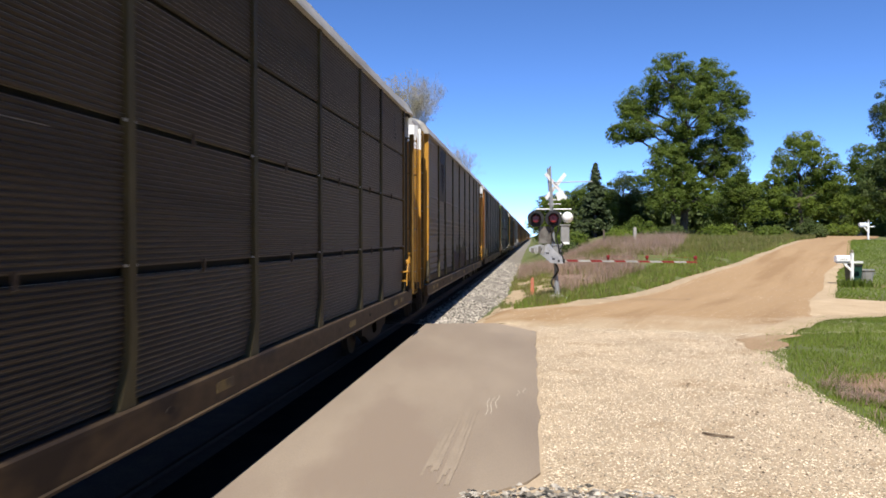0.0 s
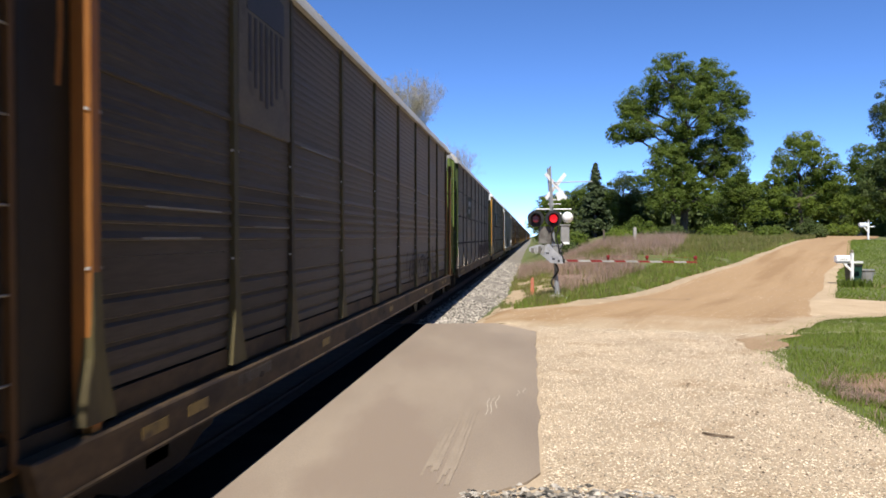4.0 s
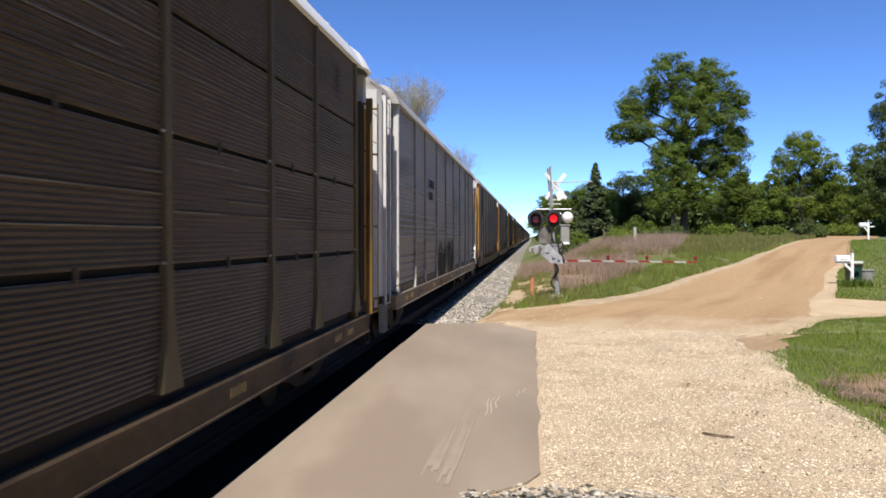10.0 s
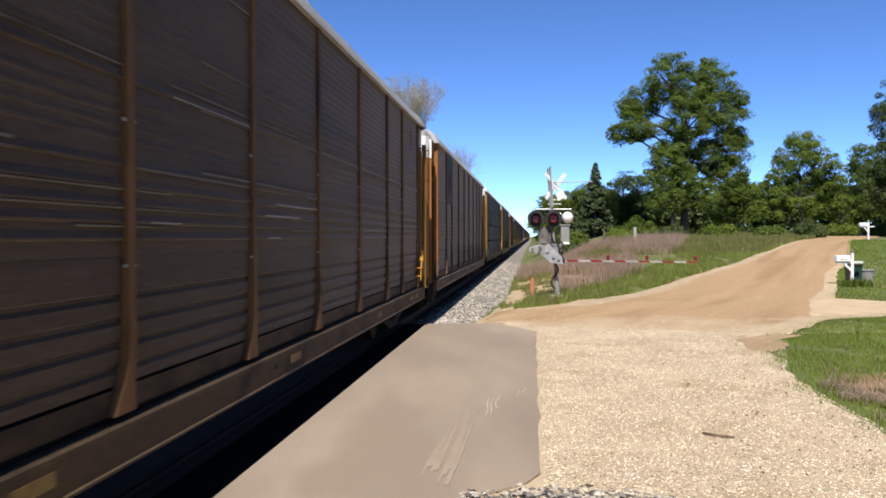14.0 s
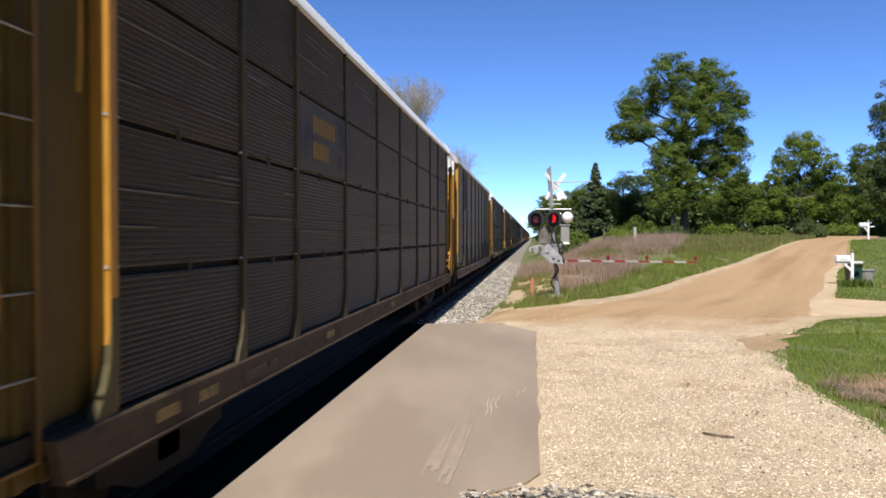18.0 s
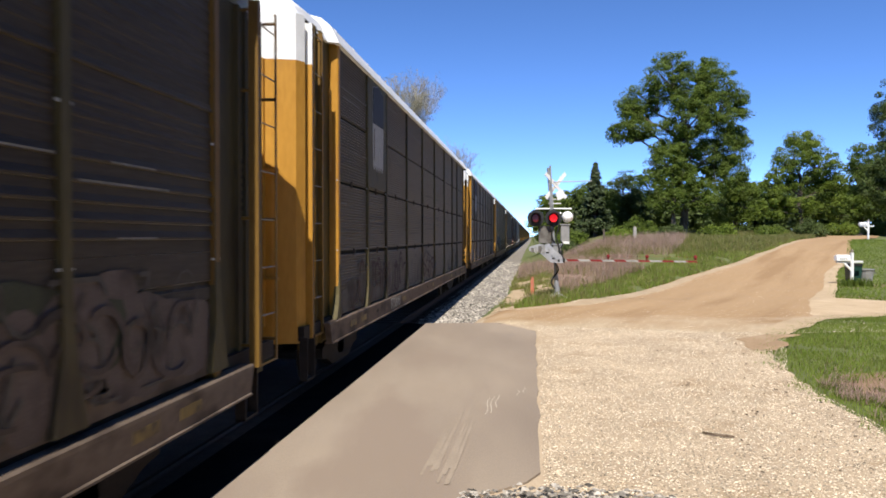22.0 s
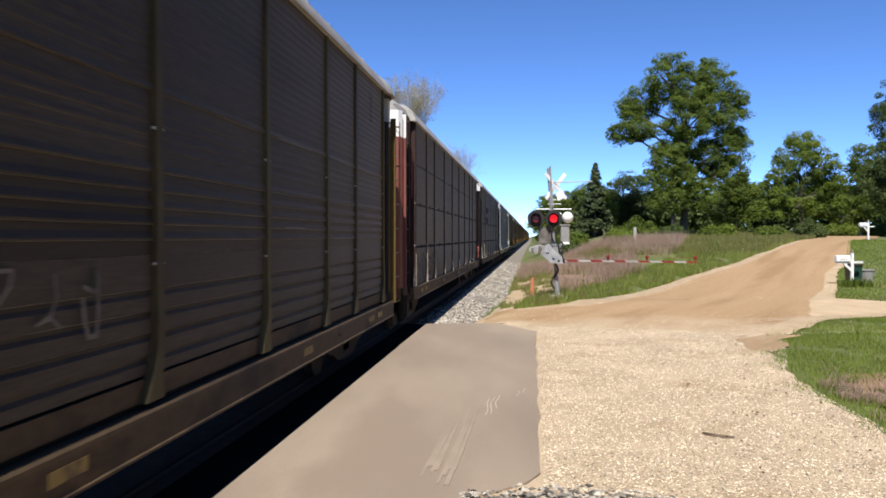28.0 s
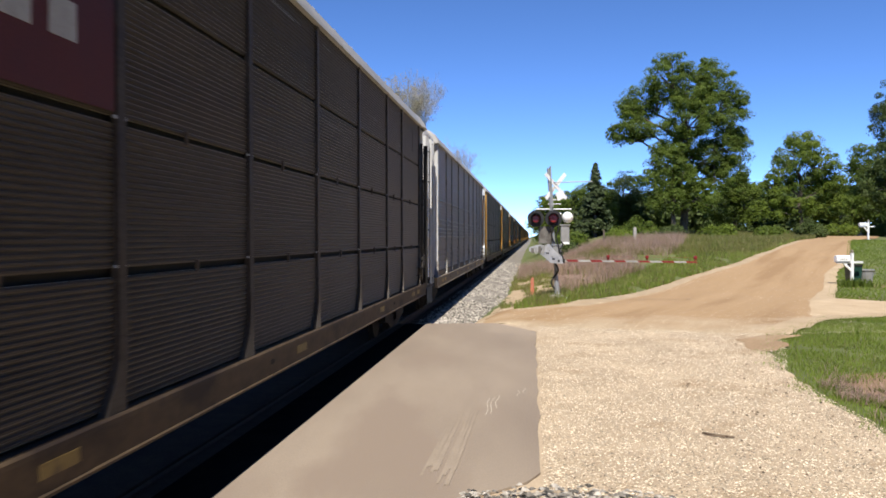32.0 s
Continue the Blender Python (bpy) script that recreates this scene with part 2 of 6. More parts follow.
# darker copies of the end paints, for wagon sides that lie in shade
M["shaded_yellow"] = surface("shaded_yellow", (0.12, 0.064, 0.011), (0.185, 0.102, 0.018), 1.6, 0.6, 0, (1, 1, 0.3), 18, 0.08, (0.06, 0.032, 0.012), 1.3, 0.57, 0.06)
M["shaded_green"] = surface("shaded_green", (0.018, 0.032, 0.008), (0.036, 0.058, 0.013), 1.6, 0.65, 0, (1, 1, 0.3), 18, 0.08, (0.026, 0.022, 0.012), 1.3, 0.52, 0.06)
M["shaded_orange"] = surface("shaded_orange", (0.055, 0.026, 0.009), (0.092, 0.045, 0.014), 1.6, 0.65, 0, (1, 1, 0.3), 18, 0.08, (0.036, 0.02, 0.01), 1.3, 0.52, 0.06)
# steel of the dim rungs, also the painted sun glints on the slats
M["steel_and_glint"] = surface("steel_and_glint", (0.10, 0.092, 0.08), (0.19, 0.178, 0.16), 2.2, 0.5, 0.2, (1, 0.5, 1), 16, 0.1, (0.06, 0.045, 0.032), 1.4, 0.52, 0.15)
M["post_rust"] = surface("post_rust", (0.075, 0.039, 0.017), (0.12, 0.066, 0.028), 1.6, 0.7, 0, (1, 1, 0.3), 18, 0.1, (0.042, 0.023, 0.013), 1.5, 0.54, 0.1)
M["brush_soil"] = surface("brush_soil", (0.20, 0.135, 0.095), (0.32, 0.225, 0.165), 1.3, 0.95, fine=9, bump=0.8, stain=(0.15, 0.125, 0.06), stain_scale=0.7, stain_at=0.56)
M["damp_dirt"] = surface("damp_dirt", (0.25, 0.165, 0.092), (0.345, 0.238, 0.14), 1.3, 0.95, stretch=(1.6, 0.4, 1), fine=14, bump=0.5, stain=(0.36, 0.26, 0.16), stain_scale=1.6, stain_at=0.5, turn=24)
M["bay_brown"] = surface("bay_brown", (0.012, 0.0085, 0.005), (0.024, 0.017, 0.009), 1.2, 0.75, 0, (1, 1, 0.4), 12, 0.12, (0.010, 0.007, 0.005), 1.5, 0.52, 0.1)
M["case_grey"] = surface("case_grey", (0.10, 0.092, 0.082), (0.19, 0.175, 0.155), 4, 0.8, stain=(0.07, 0.06, 0.05), stain_scale=3, stain_at=0.52)
# maroon end paint darkened for the shaded side
M["shaded_maroon"] = surface("shaded_maroon", (0.020, 0.009, 0.0075), (0.036, 0.016, 0.0125), 1.6, 0.65, 0, (1, 1, 0.3), 18, 0.08, (0.014, 0.008, 0.006), 1.3, 0.54, 0.06)
M["sill_pink"] = surface("sill_pink", (0.075, 0.051, 0.035), (0.135, 0.095, 0.068), 0.9, 0.75, 0, (1, 0.5, 1), 12, 0.15, (0.036, 0.023, 0.016), 2.2, 0.5, 0.1)
M["old_yellow"] = surface("old_yellow", (0.13, 0.072, 0.014), (0.21, 0.12, 0.026), 1.6, 0.65, 0, (1, 1, 0.3), 18, 0.08, (0.07, 0.04, 0.018), 1.3, 0.54, 0.06)
M["hill_grass"] = leafy("hill_grass", (0.068, 0.085, 0.017), (0.1827, 0.2125, 0.04675), 0.35)
M["stick"] = surface("stick", (0.13, 0.092, 0.06), (0.22, 0.165, 0.115), 8, 0.95, stain=(0.08, 0.055, 0.036), stain_scale=9, stain_at=0.52)
# pale colour of the glints painted along the slats
M["glint_pale"] = surface("glint_pale", (0.13, 0.118, 0.10), (0.22, 0.20, 0.175), 6, 0.6)
M["scratch"] = surface("scratch", (0.40, 0.34, 0.265), (0.50, 0.44, 0.35), 6, 0.9)
M["tag_fill"] = surface("tag_fill", (0.062, 0.043, 0.036), (0.108, 0.080, 0.069), 2, 0.7, stain=(0.036, 0.026, 0.021), stain_scale=2.2, stain_at=0.5)
M["tag_olive"] = surface("tag_olive", (0.10, 0.08, 0.03), (0.165, 0.135, 0.06), 2, 0.7, stain=(0.06, 0.048, 0.028), stain_scale=2.5, stain_at=0.5)
# the white wagon's paint greyed for its shaded bays
M["shaded_white"] = surface("shaded_white", (0.115, 0.105, 0.094), (0.18, 0.168, 0.152), 1.6, 0.55, 0, (1, 1, 0.3), 18, 0.06, (0.08, 0.065, 0.05), 1.3, 0.56, 0.05)
M["stake_orange"] = surface("stake_orange", (0.36, 0.10, 0.06), (0.48, 0.18, 0.11), 4, 0.7, stain=(0.3, 0.2, 0.14), stain_scale=5, stain_at=0.54)
M["dust"] = surface("dust", (0.275, 0.218, 0.160), (0.345, 0.278, 0.208), 2, 0.95)
M["litter"] = surface("litter", (0.05, 0.032, 0.02), (0.13, 0.09, 0.055), 5, 0.9, vary=0.4, island=True)
M["step_grey"] = surface("step_grey", (0.16, 0.15, 0.135), (0.25, 0.24, 0.22), 3, 0.6)
# near-black for the strip that paints the train's shade on the pavement
M["shade_black"] = surface("shade_black", (0.010, 0.009, 0.008), (0.018, 0.016, 0.014), 3, 0.98, spec=0.0)
# pale colour that paints the glint of the post bolts
M["strap"] = surface("strap", (0.34, 0.33, 0.31), (0.52, 0.51, 0.49), 6, 0.5)
M["reflect_new"] = surface("reflect_new", (0.36, 0.21, 0.03), (0.5, 0.31, 0.05), 4, 0.5, stain=(0.16, 0.12, 0.07), stain_scale=4, stain_at=0.5)
M["reflect_old"] = surface("reflect_old", (0.15, 0.10, 0.03), (0.24, 0.165, 0.05), 4, 0.6, stain=(0.08, 0.055, 0.03), stain_scale=5, stain_at=0.48)
M["post_orange"] = surface("post_orange", (0.12, 0.060, 0.022), (0.19, 0.10, 0.038), 1.6, 0.7, 0, (1, 1, 0.3), 18, 0.1, (0.06, 0.03, 0.015), 1.5, 0.54, 0.1)
# whiter colour for painted glints, used on one wagon
M["glint_white"] = surface("glint_white", (0.26, 0.245, 0.22), (0.40, 0.38, 0.345), 6, 0.6)
M["post_khaki"] = surface("post_khaki", (0.085, 0.066, 0.033), (0.135, 0.108, 0.056), 1.6, 0.7, 0, (1, 1, 0.3), 18, 0.1, (0.05, 0.038, 0.02), 1.5, 0.55, 0.1)
M["dark_pebble"] = surface("dark_pebble", (0.12, 0.088, 0.058), (0.25, 0.19, 0.13), 5, 0.95, vary=0.5, island=True)
M["tag_blush"] = surface("tag_blush", (0.085, 0.062, 0.054), (0.14, 0.108, 0.096), 3, 0.7, stain=(0.05, 0.034, 0.03), stain_scale=2.2, stain_at=0.52)
M["sill_rose"] = surface("sill_rose", (0.10, 0.070, 0.050), (0.175, 0.13, 0.095), 0.9, 0.75, 0, (1, 0.5, 1), 12, 0.15, (0.05, 0.033, 0.023), 2.2, 0.52, 0.1)
M["post_olive"] = surface("post_olive", (0.058, 0.047, 0.019), (0.10, 0.081, 0.033), 1.6, 0.7, 0, (1, 1, 0.3), 18, 0.1, (0.036, 0.026, 0.014), 1.5, 0.54, 0.1)
# lighter bay yellow for the leading ends, which stand less in shade
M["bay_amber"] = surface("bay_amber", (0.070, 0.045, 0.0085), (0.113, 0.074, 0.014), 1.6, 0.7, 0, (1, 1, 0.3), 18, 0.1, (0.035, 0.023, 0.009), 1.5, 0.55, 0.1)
M["logo_olive"] = surface("logo_olive", (0.085, 0.07, 0.038), (0.13, 0.11, 0.062), 2.5, 0.7, stain=(0.06, 0.05, 0.03), stain_scale=2, stain_at=0.55)
M["tag_moss"] = surface("tag_moss", (0.036, 0.04, 0.022), (0.06, 0.065, 0.038), 3, 0.7, stain=(0.03, 0.03, 0.02), stain_scale=3, stain_at=0.5)
M["tag_smoke"] = surface("tag_smoke", (0.026, 0.024, 0.021), (0.052, 0.048, 0.041), 3, 0.7, stain=(0.075, 0.07, 0.04), stain_scale=3, stain_at=0.5)
M["tag_bone"] = surface("tag_bone", (0.105, 0.096, 0.084), (0.175, 0.162, 0.145), 3, 0.7, stain=(0.06, 0.053, 0.045), stain_scale=2.5, stain_at=0.55)
M["tag_faint"] = surface("tag_faint", (0.060, 0.052, 0.045), (0.105, 0.094, 0.083), 3, 0.7, stain=(0.045, 0.037, 0.031), stain_scale=3, stain_at=0.5)
M["tag_maroon"] = surface("tag_maroon", (0.036, 0.016, 0.014), (0.062, 0.029, 0.025), 3, 0.7, stain=(0.03, 0.018, 0.015), stain_scale=3, stain_at=0.5)
M["tag_rose"] = surface("tag_rose", (0.062, 0.034, 0.030), (0.095, 0.055, 0.048), 3, 0.7, stain=(0.04, 0.028, 0.022), stain_scale=2.5, stain_at=0.5)
M["rib_cream"] = surface("rib_cream", (0.32, 0.28, 0.20), (0.49, 0.445, 0.34), 3, 0.6, stain=(0.17, 0.148, 0.105), stain_scale=2, stain_at=0.57)
M["post_silver"] = surface("post_silver", (0.205, 0.188, 0.165), (0.305, 0.284, 0.252), 2, 0.5, 0.1, stain=(0.13, 0.112, 0.09), stain_scale=2.5, stain_at=0.56)
M["logo_stripe"] = surface("logo_stripe", (0.030, 0.024, 0.024), (0.048, 0.040, 0.040), 3, 0.7)
M["wheel"] = surface("wheel_steel", (0.022, 0.016, 0.012), (0.045, 0.033, 0.025), 4, 0.6, 0.3)
M["tag_light"] = surface("tag_light", (0.05, 0.042, 0.035), (0.094, 0.083, 0.073), 3, 0.7, stain=(0.036, 0.027, 0.02), stain_scale=3.5, stain_at=0.48)
M["tag_dark"] = surface("tag_dark", (0.012, 0.011, 0.011), (0.024, 0.022, 0.022), 3, 0.7)
M["tag_pink"] = surface("tag_pink", (0.055, 0.038, 0.031), (0.10, 0.074, 0.063), 3, 0.7, stain=(0.036, 0.026, 0.02), stain_scale=3.5, stain_at=0.47)
M["logo_pale"] = surface("logo_pale", (0.082, 0.066, 0.044), (0.135, 0.11, 0.078), 2.5, 0.7, stain=(0.055, 0.042, 0.03), stain_scale=2, stain_at=0.55)
M["logo_blue"] = surface("logo_blue", (0.034, 0.034, 0.041), (0.056, 0.055, 0.064), 2.5, 0.7)
M["logo_red"] = surface("logo_red", (0.075, 0.017, 0.014), (0.11, 0.026, 0.022), 2.5, 0.7)
M["logo_yellow"] = surface("logo_yellow", (0.22, 0.125, 0.02), (0.32, 0.19, 0.035), 2.5, 0.7)
M["mark_white"] = surface("mark_white", (0.3, 0.29, 0.27), (0.42, 0.41, 0.39), 6, 0.7)

# ---------------------------------------------------------------- mesh helpers


class Build:
    """Collects vertices and faces of one mesh."""

    def __init__(self):
        self.v, self.f = [], []

    def add(self, verts, faces):
        n = len(self.v)
        self.v.extend(verts)
        self.f.extend([tuple(i + n for i in f) for f in faces])
        return self

    def box(self, x0, x1, y0, y1, z0, z1, b=0.0):
        """A box, its long edges broken by a chamfer b."""
        if b <= 0:
            vs = [(x, y, z) for x in (x0, x1) for y in (y0, y1) for z in (z0, z1)]
            return self.add(vs, [(0, 1, 3, 2), (4, 6, 7, 5), (0, 4, 5, 1), (2, 3, 7, 6), (0, 2, 6, 4), (1, 5, 7, 3)])
        ring = [(x0 + b, y0), (x1 - b, y0), (x1, y0 + b), (x1, y1 - b), (x1 - b, y1), (x0 + b, y1), (x0, y1 - b), (x0, y0 + b)]
        vs = [(x, y, z0) for x, y in ring] + [(x, y, z1) for x, y in ring]
        fs = [tuple(reversed(range(8))), tuple(range(8, 16))] + [(i, (i + 1) % 8, 8 + (i + 1) % 8, 8 + i) for i in range(8)]
        return self.add(vs, fs)

    def tube(self, a, b, r0, r1=None, n=8, caps=True):
        """A tapered round bar from a to b."""
        r1 = r0 if r1 is None else r1
        a, b = Vector(a), Vector(b)
        d = (b - a).normalized()
        s = d.cross(Vector((0, 0, 1)) if abs(d.z) < 0.9 else Vector((1, 0, 0))).normalized()
        t = d.cross(s)
        vs = []
        for p, r in ((a, r0), (b, r1)):
            for i in range(n):
                w = 2 * math.pi * i / n
                vs.append(tuple(p + (s * math.cos(w) + t * math.sin(w)) * r))
        fs = [(i, (i + 1) % n, n + (i + 1) % n, n + i) for i in range(n)]
        if caps:
            fs += [tuple(reversed(range(n))), tuple(range(n, 2 * n))]
        return self.add(vs, fs)

    def sweep(self, pts, r, n=6):
        """One round bar bent through points."""
        pts = [Vector(p) for p in pts]
        vs, fs = [], []
        for i, p in enumerate(pts):
            d = (pts[min(i + 1, len(pts) - 1)] - pts[max(i - 1, 0)]).normalized()
            s = d.cross(Vector((0.31, 0.95, 0.05))).normalized()
            t = d.cross(s)
            for k in range(n):
                w = 2 * math.pi * k / n
                vs.append(tuple(p + (s * math.cos(w) + t * math.sin(w)) * r))
        for j in range(len(pts) - 1):
            fs += [(j * n + i, j * n + (i + 1) % n, (j + 1) * n + (i + 1) % n, (j + 1) * n + i) for i in range(n)]
        fs += [tuple(reversed(range(n))), tuple(range((len(pts) - 1) * n, len(pts) * n))]
        return self.add(vs, fs)

    def lathe(self, axis_from, axis_to, rings, n=16):
        """Rings of (fraction along the axis, radius)."""
        a, b = Vector(axis_from), Vector(axis_to)
        d = (b - a).normalized()
        s = d.cross(Vector((0, 0, 1)) if abs(d.z) < 0.9 else Vector((1, 0, 0))).normalized()
        t = d.cross(s)
        vs, fs = [], []
        for k, r in rings:
            p = a.lerp(b, k)
            for i in range(n):
                w = 2 * math.pi * i / n
                vs.append(tuple(p + (s * math.cos(w) + t * math.sin(w)) * r))
        for j in range(len(rings) - 1):
            fs += [(j * n + i, j * n + (i + 1) % n, (j + 1) * n + (i + 1) % n, (j + 1) * n + i) for i in range(n)]
        fs += [tuple(reversed(range(n))), tuple(range((len(rings) - 1) * n, len(rings) * n))]
        return self.add(vs, fs)

    def prism(self, outline, lo, hi, axis="y"):
        """A closed outline of (a, b) pushed along an axis."""
        n = len(outline)
        put = {"y": lambda a, b, c: (a, c, b), "x": lambda a, b, c: (c, a, b), "z": lambda a, b, c: (a, b, c)}[axis]
        vs = [put(a, b, lo) for a, b in outline] + [put(a, b, hi) for a, b in outline]
        fs = [tuple(range(n)), tuple(reversed(range(n, 2 * n)))] + [(i, n + i, n + (i + 1) % n, (i + 1) % n) for i in range(n)]
        return self.add(vs, fs)

    def mesh(self, name, mat, smooth=False):
        me = bpy.data.meshes.new(name)
        me.from_pydata(self.v, [], self.f)
        me.materials.append(mat)
        bm = bmesh.new()
        bm.from_mesh(me)
        bmesh.ops.recalc_face_normals(bm, faces=bm.faces)
        bm.to_mesh(me)
        bm.free()
        if smooth:
            me.polygons.foreach_set("use_smooth", [True] * len(me.polygons))
        return me


def raw_mesh(name, verts, faces, mat):
    me = bpy.data.meshes.new(name)
    me.from_pydata(verts, [], faces)
    me.materials.append(mat)
    return me


def part(name, data, parent, label="", at=None):
    ob = new(name, data)
    ob.parent = parent
    if at is not None:
        ob.location = at
    if label:
        tagged(ob, label)
    if name in ("stencil", "data_plate", "graffiti", "graffiti_outline", "marking", "logo_shape", "logo_stripes", "logo_marks"):
        tagged(ob, kind="stuff")
    return ob


def thing(name, at, label, category, group="", kind="", turn=0.0):
    ob = new(name)
    ob.matrix_world = pose(*at, 0, 0, turn)
    ob.empty_display_size = 0.3
    return tagged(ob, label, category, group, kind)


# ---------------------------------------------------------------- ground
TRACK_X = -4.55
RAIL_Z = -0.242       # level of the rail heads and of the pavement
LAND = Matrix.Translation(EYE) @ Matrix.Scale(1.11, 4) @ Matrix.Translation(-Vector(EYE))   # the land enlarged about the eye to fit the camera's view


def sstep(a, b, v):
    t = min(1.0, max(0.0, (v - a) / (b - a)))
    return t * t * (3 - 2 * t)


def ground_z(x, y):
    """Height of the land: a level crossing, rising to a low hill beyond; the trackbed stays level."""
    hill = 2.0 * sstep(29, 63, y) + 0.9 * sstep(60, 105, y)
    side = sstep(-0.5, 7.5, x)
    z = hill * side
    z -= 0.35 * (1 - sstep(-1.0, 1.2, x)) * sstep(21, 32, y)
    z -= 0.38 * (1 - sstep(-2.1, -0.7, x)) * sstep(19.3, 21.0, y) * (1 - sstep(21, 32, y))
    bank = sstep(4.3, 8.5, x) * (1 - sstep(18, 23, y))
    z += 0.10 * bank - 0.22 * math.exp(-((x - 5.9) / 1.1) ** 2 - ((y - 10.5) / 2.6) ** 2)
    z += 0.12 * math.exp(-((x - 0.86) ** 2 + (y - 27.24) ** 2) / 1.2)
    far = sstep(25, 60, -x) * 0.5
    return z + far + 0.04 * noise.noise((x * 0.35, y * 0.35, 0)) * sstep(2.5, 5, abs(x) + max(0, y - 22))


def grid_sheet(name, xs, ys, lift, mat):
    vs = [(x, y, ground_z(x, y) + lift) for y in ys for x in xs]
    n = len(xs)
    fs = [(j * n + i, j * n + i + 1, (j + 1) * n + i + 1, (j + 1) * n + i) for j in range(len(ys) - 1) for i in range(n - 1)]
    me = raw_mesh(name, vs, fs, mat)
    me.polygons.foreach_set("use_smooth", [True] * len(me.polygons))
    return me


def spread(a, b, step):
    return [a + (b - a) * i / max(1, round((b - a) / step)) for i in range(max(1, round((b - a) / step)) + 1)]


GX = [-3000, -1200, -500, -200, -100] + spread(-60, -10, 5) + spread(-9, 20, 0.6) + spread(21, 60, 2) + spread(66, 140, 8) + [200, 500, 1200, 3000]
GY = [-3000, -800, -200, -60, -30] + spread(-20, 3, 2) + spread(4, 45, 0.6) + spread(46, 110, 1.5) + [125, 150, 200, 400, 1000, 2200, 4000]
ground = new("ground", grid_sheet("ground", GX, GY, -0.06, M["soil"]))
tagged(ground, "grassy soil with worn bare patches", "ground", kind="structure")


def ribbon(name, rows, lift, mat, across=14, ragged=0.12, seed=0):
    """A sheet between a left and a right edge, given row by row as (xl, yl, xr, yr); its edges are ragged."""
    vs, fs = [], []
    fine = []
    for (a, b) in zip(rows, rows[1:]):
        k = max(1, round(max(math.dist(a[:2], b[:2]), math.dist(a[2:], b[2:])) / 0.5))
        fine += [[a[c] + (b[c] - a[c]) * i / k for c in range(4)] for i in range(k)]
    fine.append(list(rows[-1]))
    for j, (xl, yl, xr, yr) in enumerate(fine):
        rl = ragged * (noise.noise((j * 0.6, seed, 0)) + 0.6 * noise.noise((j * 0.31, seed, 4)))
        rr = ragged * (noise.noise((j * 0.6, seed, 9)) + 0.6 * noise.noise((j * 0.31, seed, 13)))
        w = math.dist((xl, yl), (xr, yr)) or 1
        lead = ragged * 5.0 if j == 0 else 0
        for i in range(across + 1):
            s = i / across
            s2 = s + (rl / w) * (1 - s) + (rr / w) * s
            x, y = xl + (xr - xl) * s2, yl + (yr - yl) * s2
            y += lead * (noise.noise((x * 0.55, seed, 21)) + 0.5 * noise.noise((x * 2.1, seed, 23)))
            vs.append((x, y, ground_z(x, y) + lift - (0.02 if i in (0, across) or j == 0 else 0)))
    n = across + 1
    fs = [(j * n + i, j * n + i + 1, (j + 1) * n + i + 1, (j + 1) * n + i) for j in range(len(fine) - 1) for i in range(across)]
    me = raw_mesh(name, vs, fs, mat)
    me.polygons.foreach_set("use_smooth", [True] * len(me.polygons))
    return new(name, me)


# light gravel by the crossing, then the sandy dirt road that climbs away
lot = ribbon("gravel_lot", [(-3.2, -8, 5.5, -8), (-3.2, 4, 4.3, 6), (-3.0, 9, 4.0, 9.4), (-2.6, 13.5, 4.2, 13.7), (-2.4, 18.4, 5.3, 18.3), (-2.2, 22.5, 7.4, 21.0)], -0.022, M["gravel"], 18, 0.22, 1)
tagged(lot, "pale tan crushed gravel beside the crossing", "gravel", kind="structure")
road = ribbon("road", [(-1.6, 19.6, 5.3, 18.0), (-1.4, 22.6, 7.5, 21.6), (-0.9, 24.6, 9.2, 25.4), (1.1, 25.9, 10.8, 29.7), (4.0, 31.2, 12.4, 33.6), (6.8, 37.0, 14.6, 39.6),
                       (11.0, 43.9, 18.0, 46.5), (15.2, 51.0, 20.6, 53.2), (18.7, 58.2, 23.0, 59.4), (24.3, 70, 29.5, 70.5), (33, 90, 38, 90), (44, 120, 49, 120)], -0.008, M["dirt"], 40, 0.13, 2)
tagged(road, "tan packed dirt road climbing a low hill", "road", kind="structure")
driveway = ribbon("driveway", [(7.2, 22.0, 9.6, 29.0), (8.6, 22.7, 10.9, 29.3), (10.3, 23.7, 12.2, 28.2), (16, 25.2, 17, 29.2), (30, 29.5, 30, 33.5)], -0.002, M["pale_edge"], 10, 0.12, 3)
tagged(driveway, "pale dirt driveway off the road", "driveway", kind="structure")

for rows, sd in (([(-1.3, 23.8, -0.3, 23.9), (0.7, 25.2, 2.0, 25.4), (3.8, 30.7, 4.9, 31.2), (6.7, 36.6, 7.6, 37.2), (10.9, 43.6, 11.8, 44.0), (18.7, 57.9, 19.3, 58.2)], 5),
                 ([(4.9, 18.3, 5.6, 18.0), (6.6, 21.3, 7.6, 21.2), (8.2, 22.9, 8.8, 22.3), (10.3, 24.2, 10.6, 23.6)], 7),
                 ([(9.2, 27.6, 10.6, 28.6), (10.4, 30.2, 11.3, 30.6), (11.8, 33.3, 12.5, 33.6), (14.0, 39.3, 14.7, 39.6), (17.6, 46.2, 18.1, 46.5)], 10)):
    tagged(ribbon("road_edge", rows, 0.006, M["pale_edge"], 4, 0.15, sd), "pale loose gravel along the road's edge", "road edge", kind="structure")
tagged(ribbon("bare_patch", [(4.5, 10.9, 7.0, 10.7), (4.5, 11.9, 8.5, 11.9), (4.7, 12.8, 9.0, 13.1), (5.2, 13.5, 8.0, 14.0)], -0.035, M["bare_soil"], 8, 0.4, 8), "bare brown washed-out ditch bank", "soil", kind="structure")

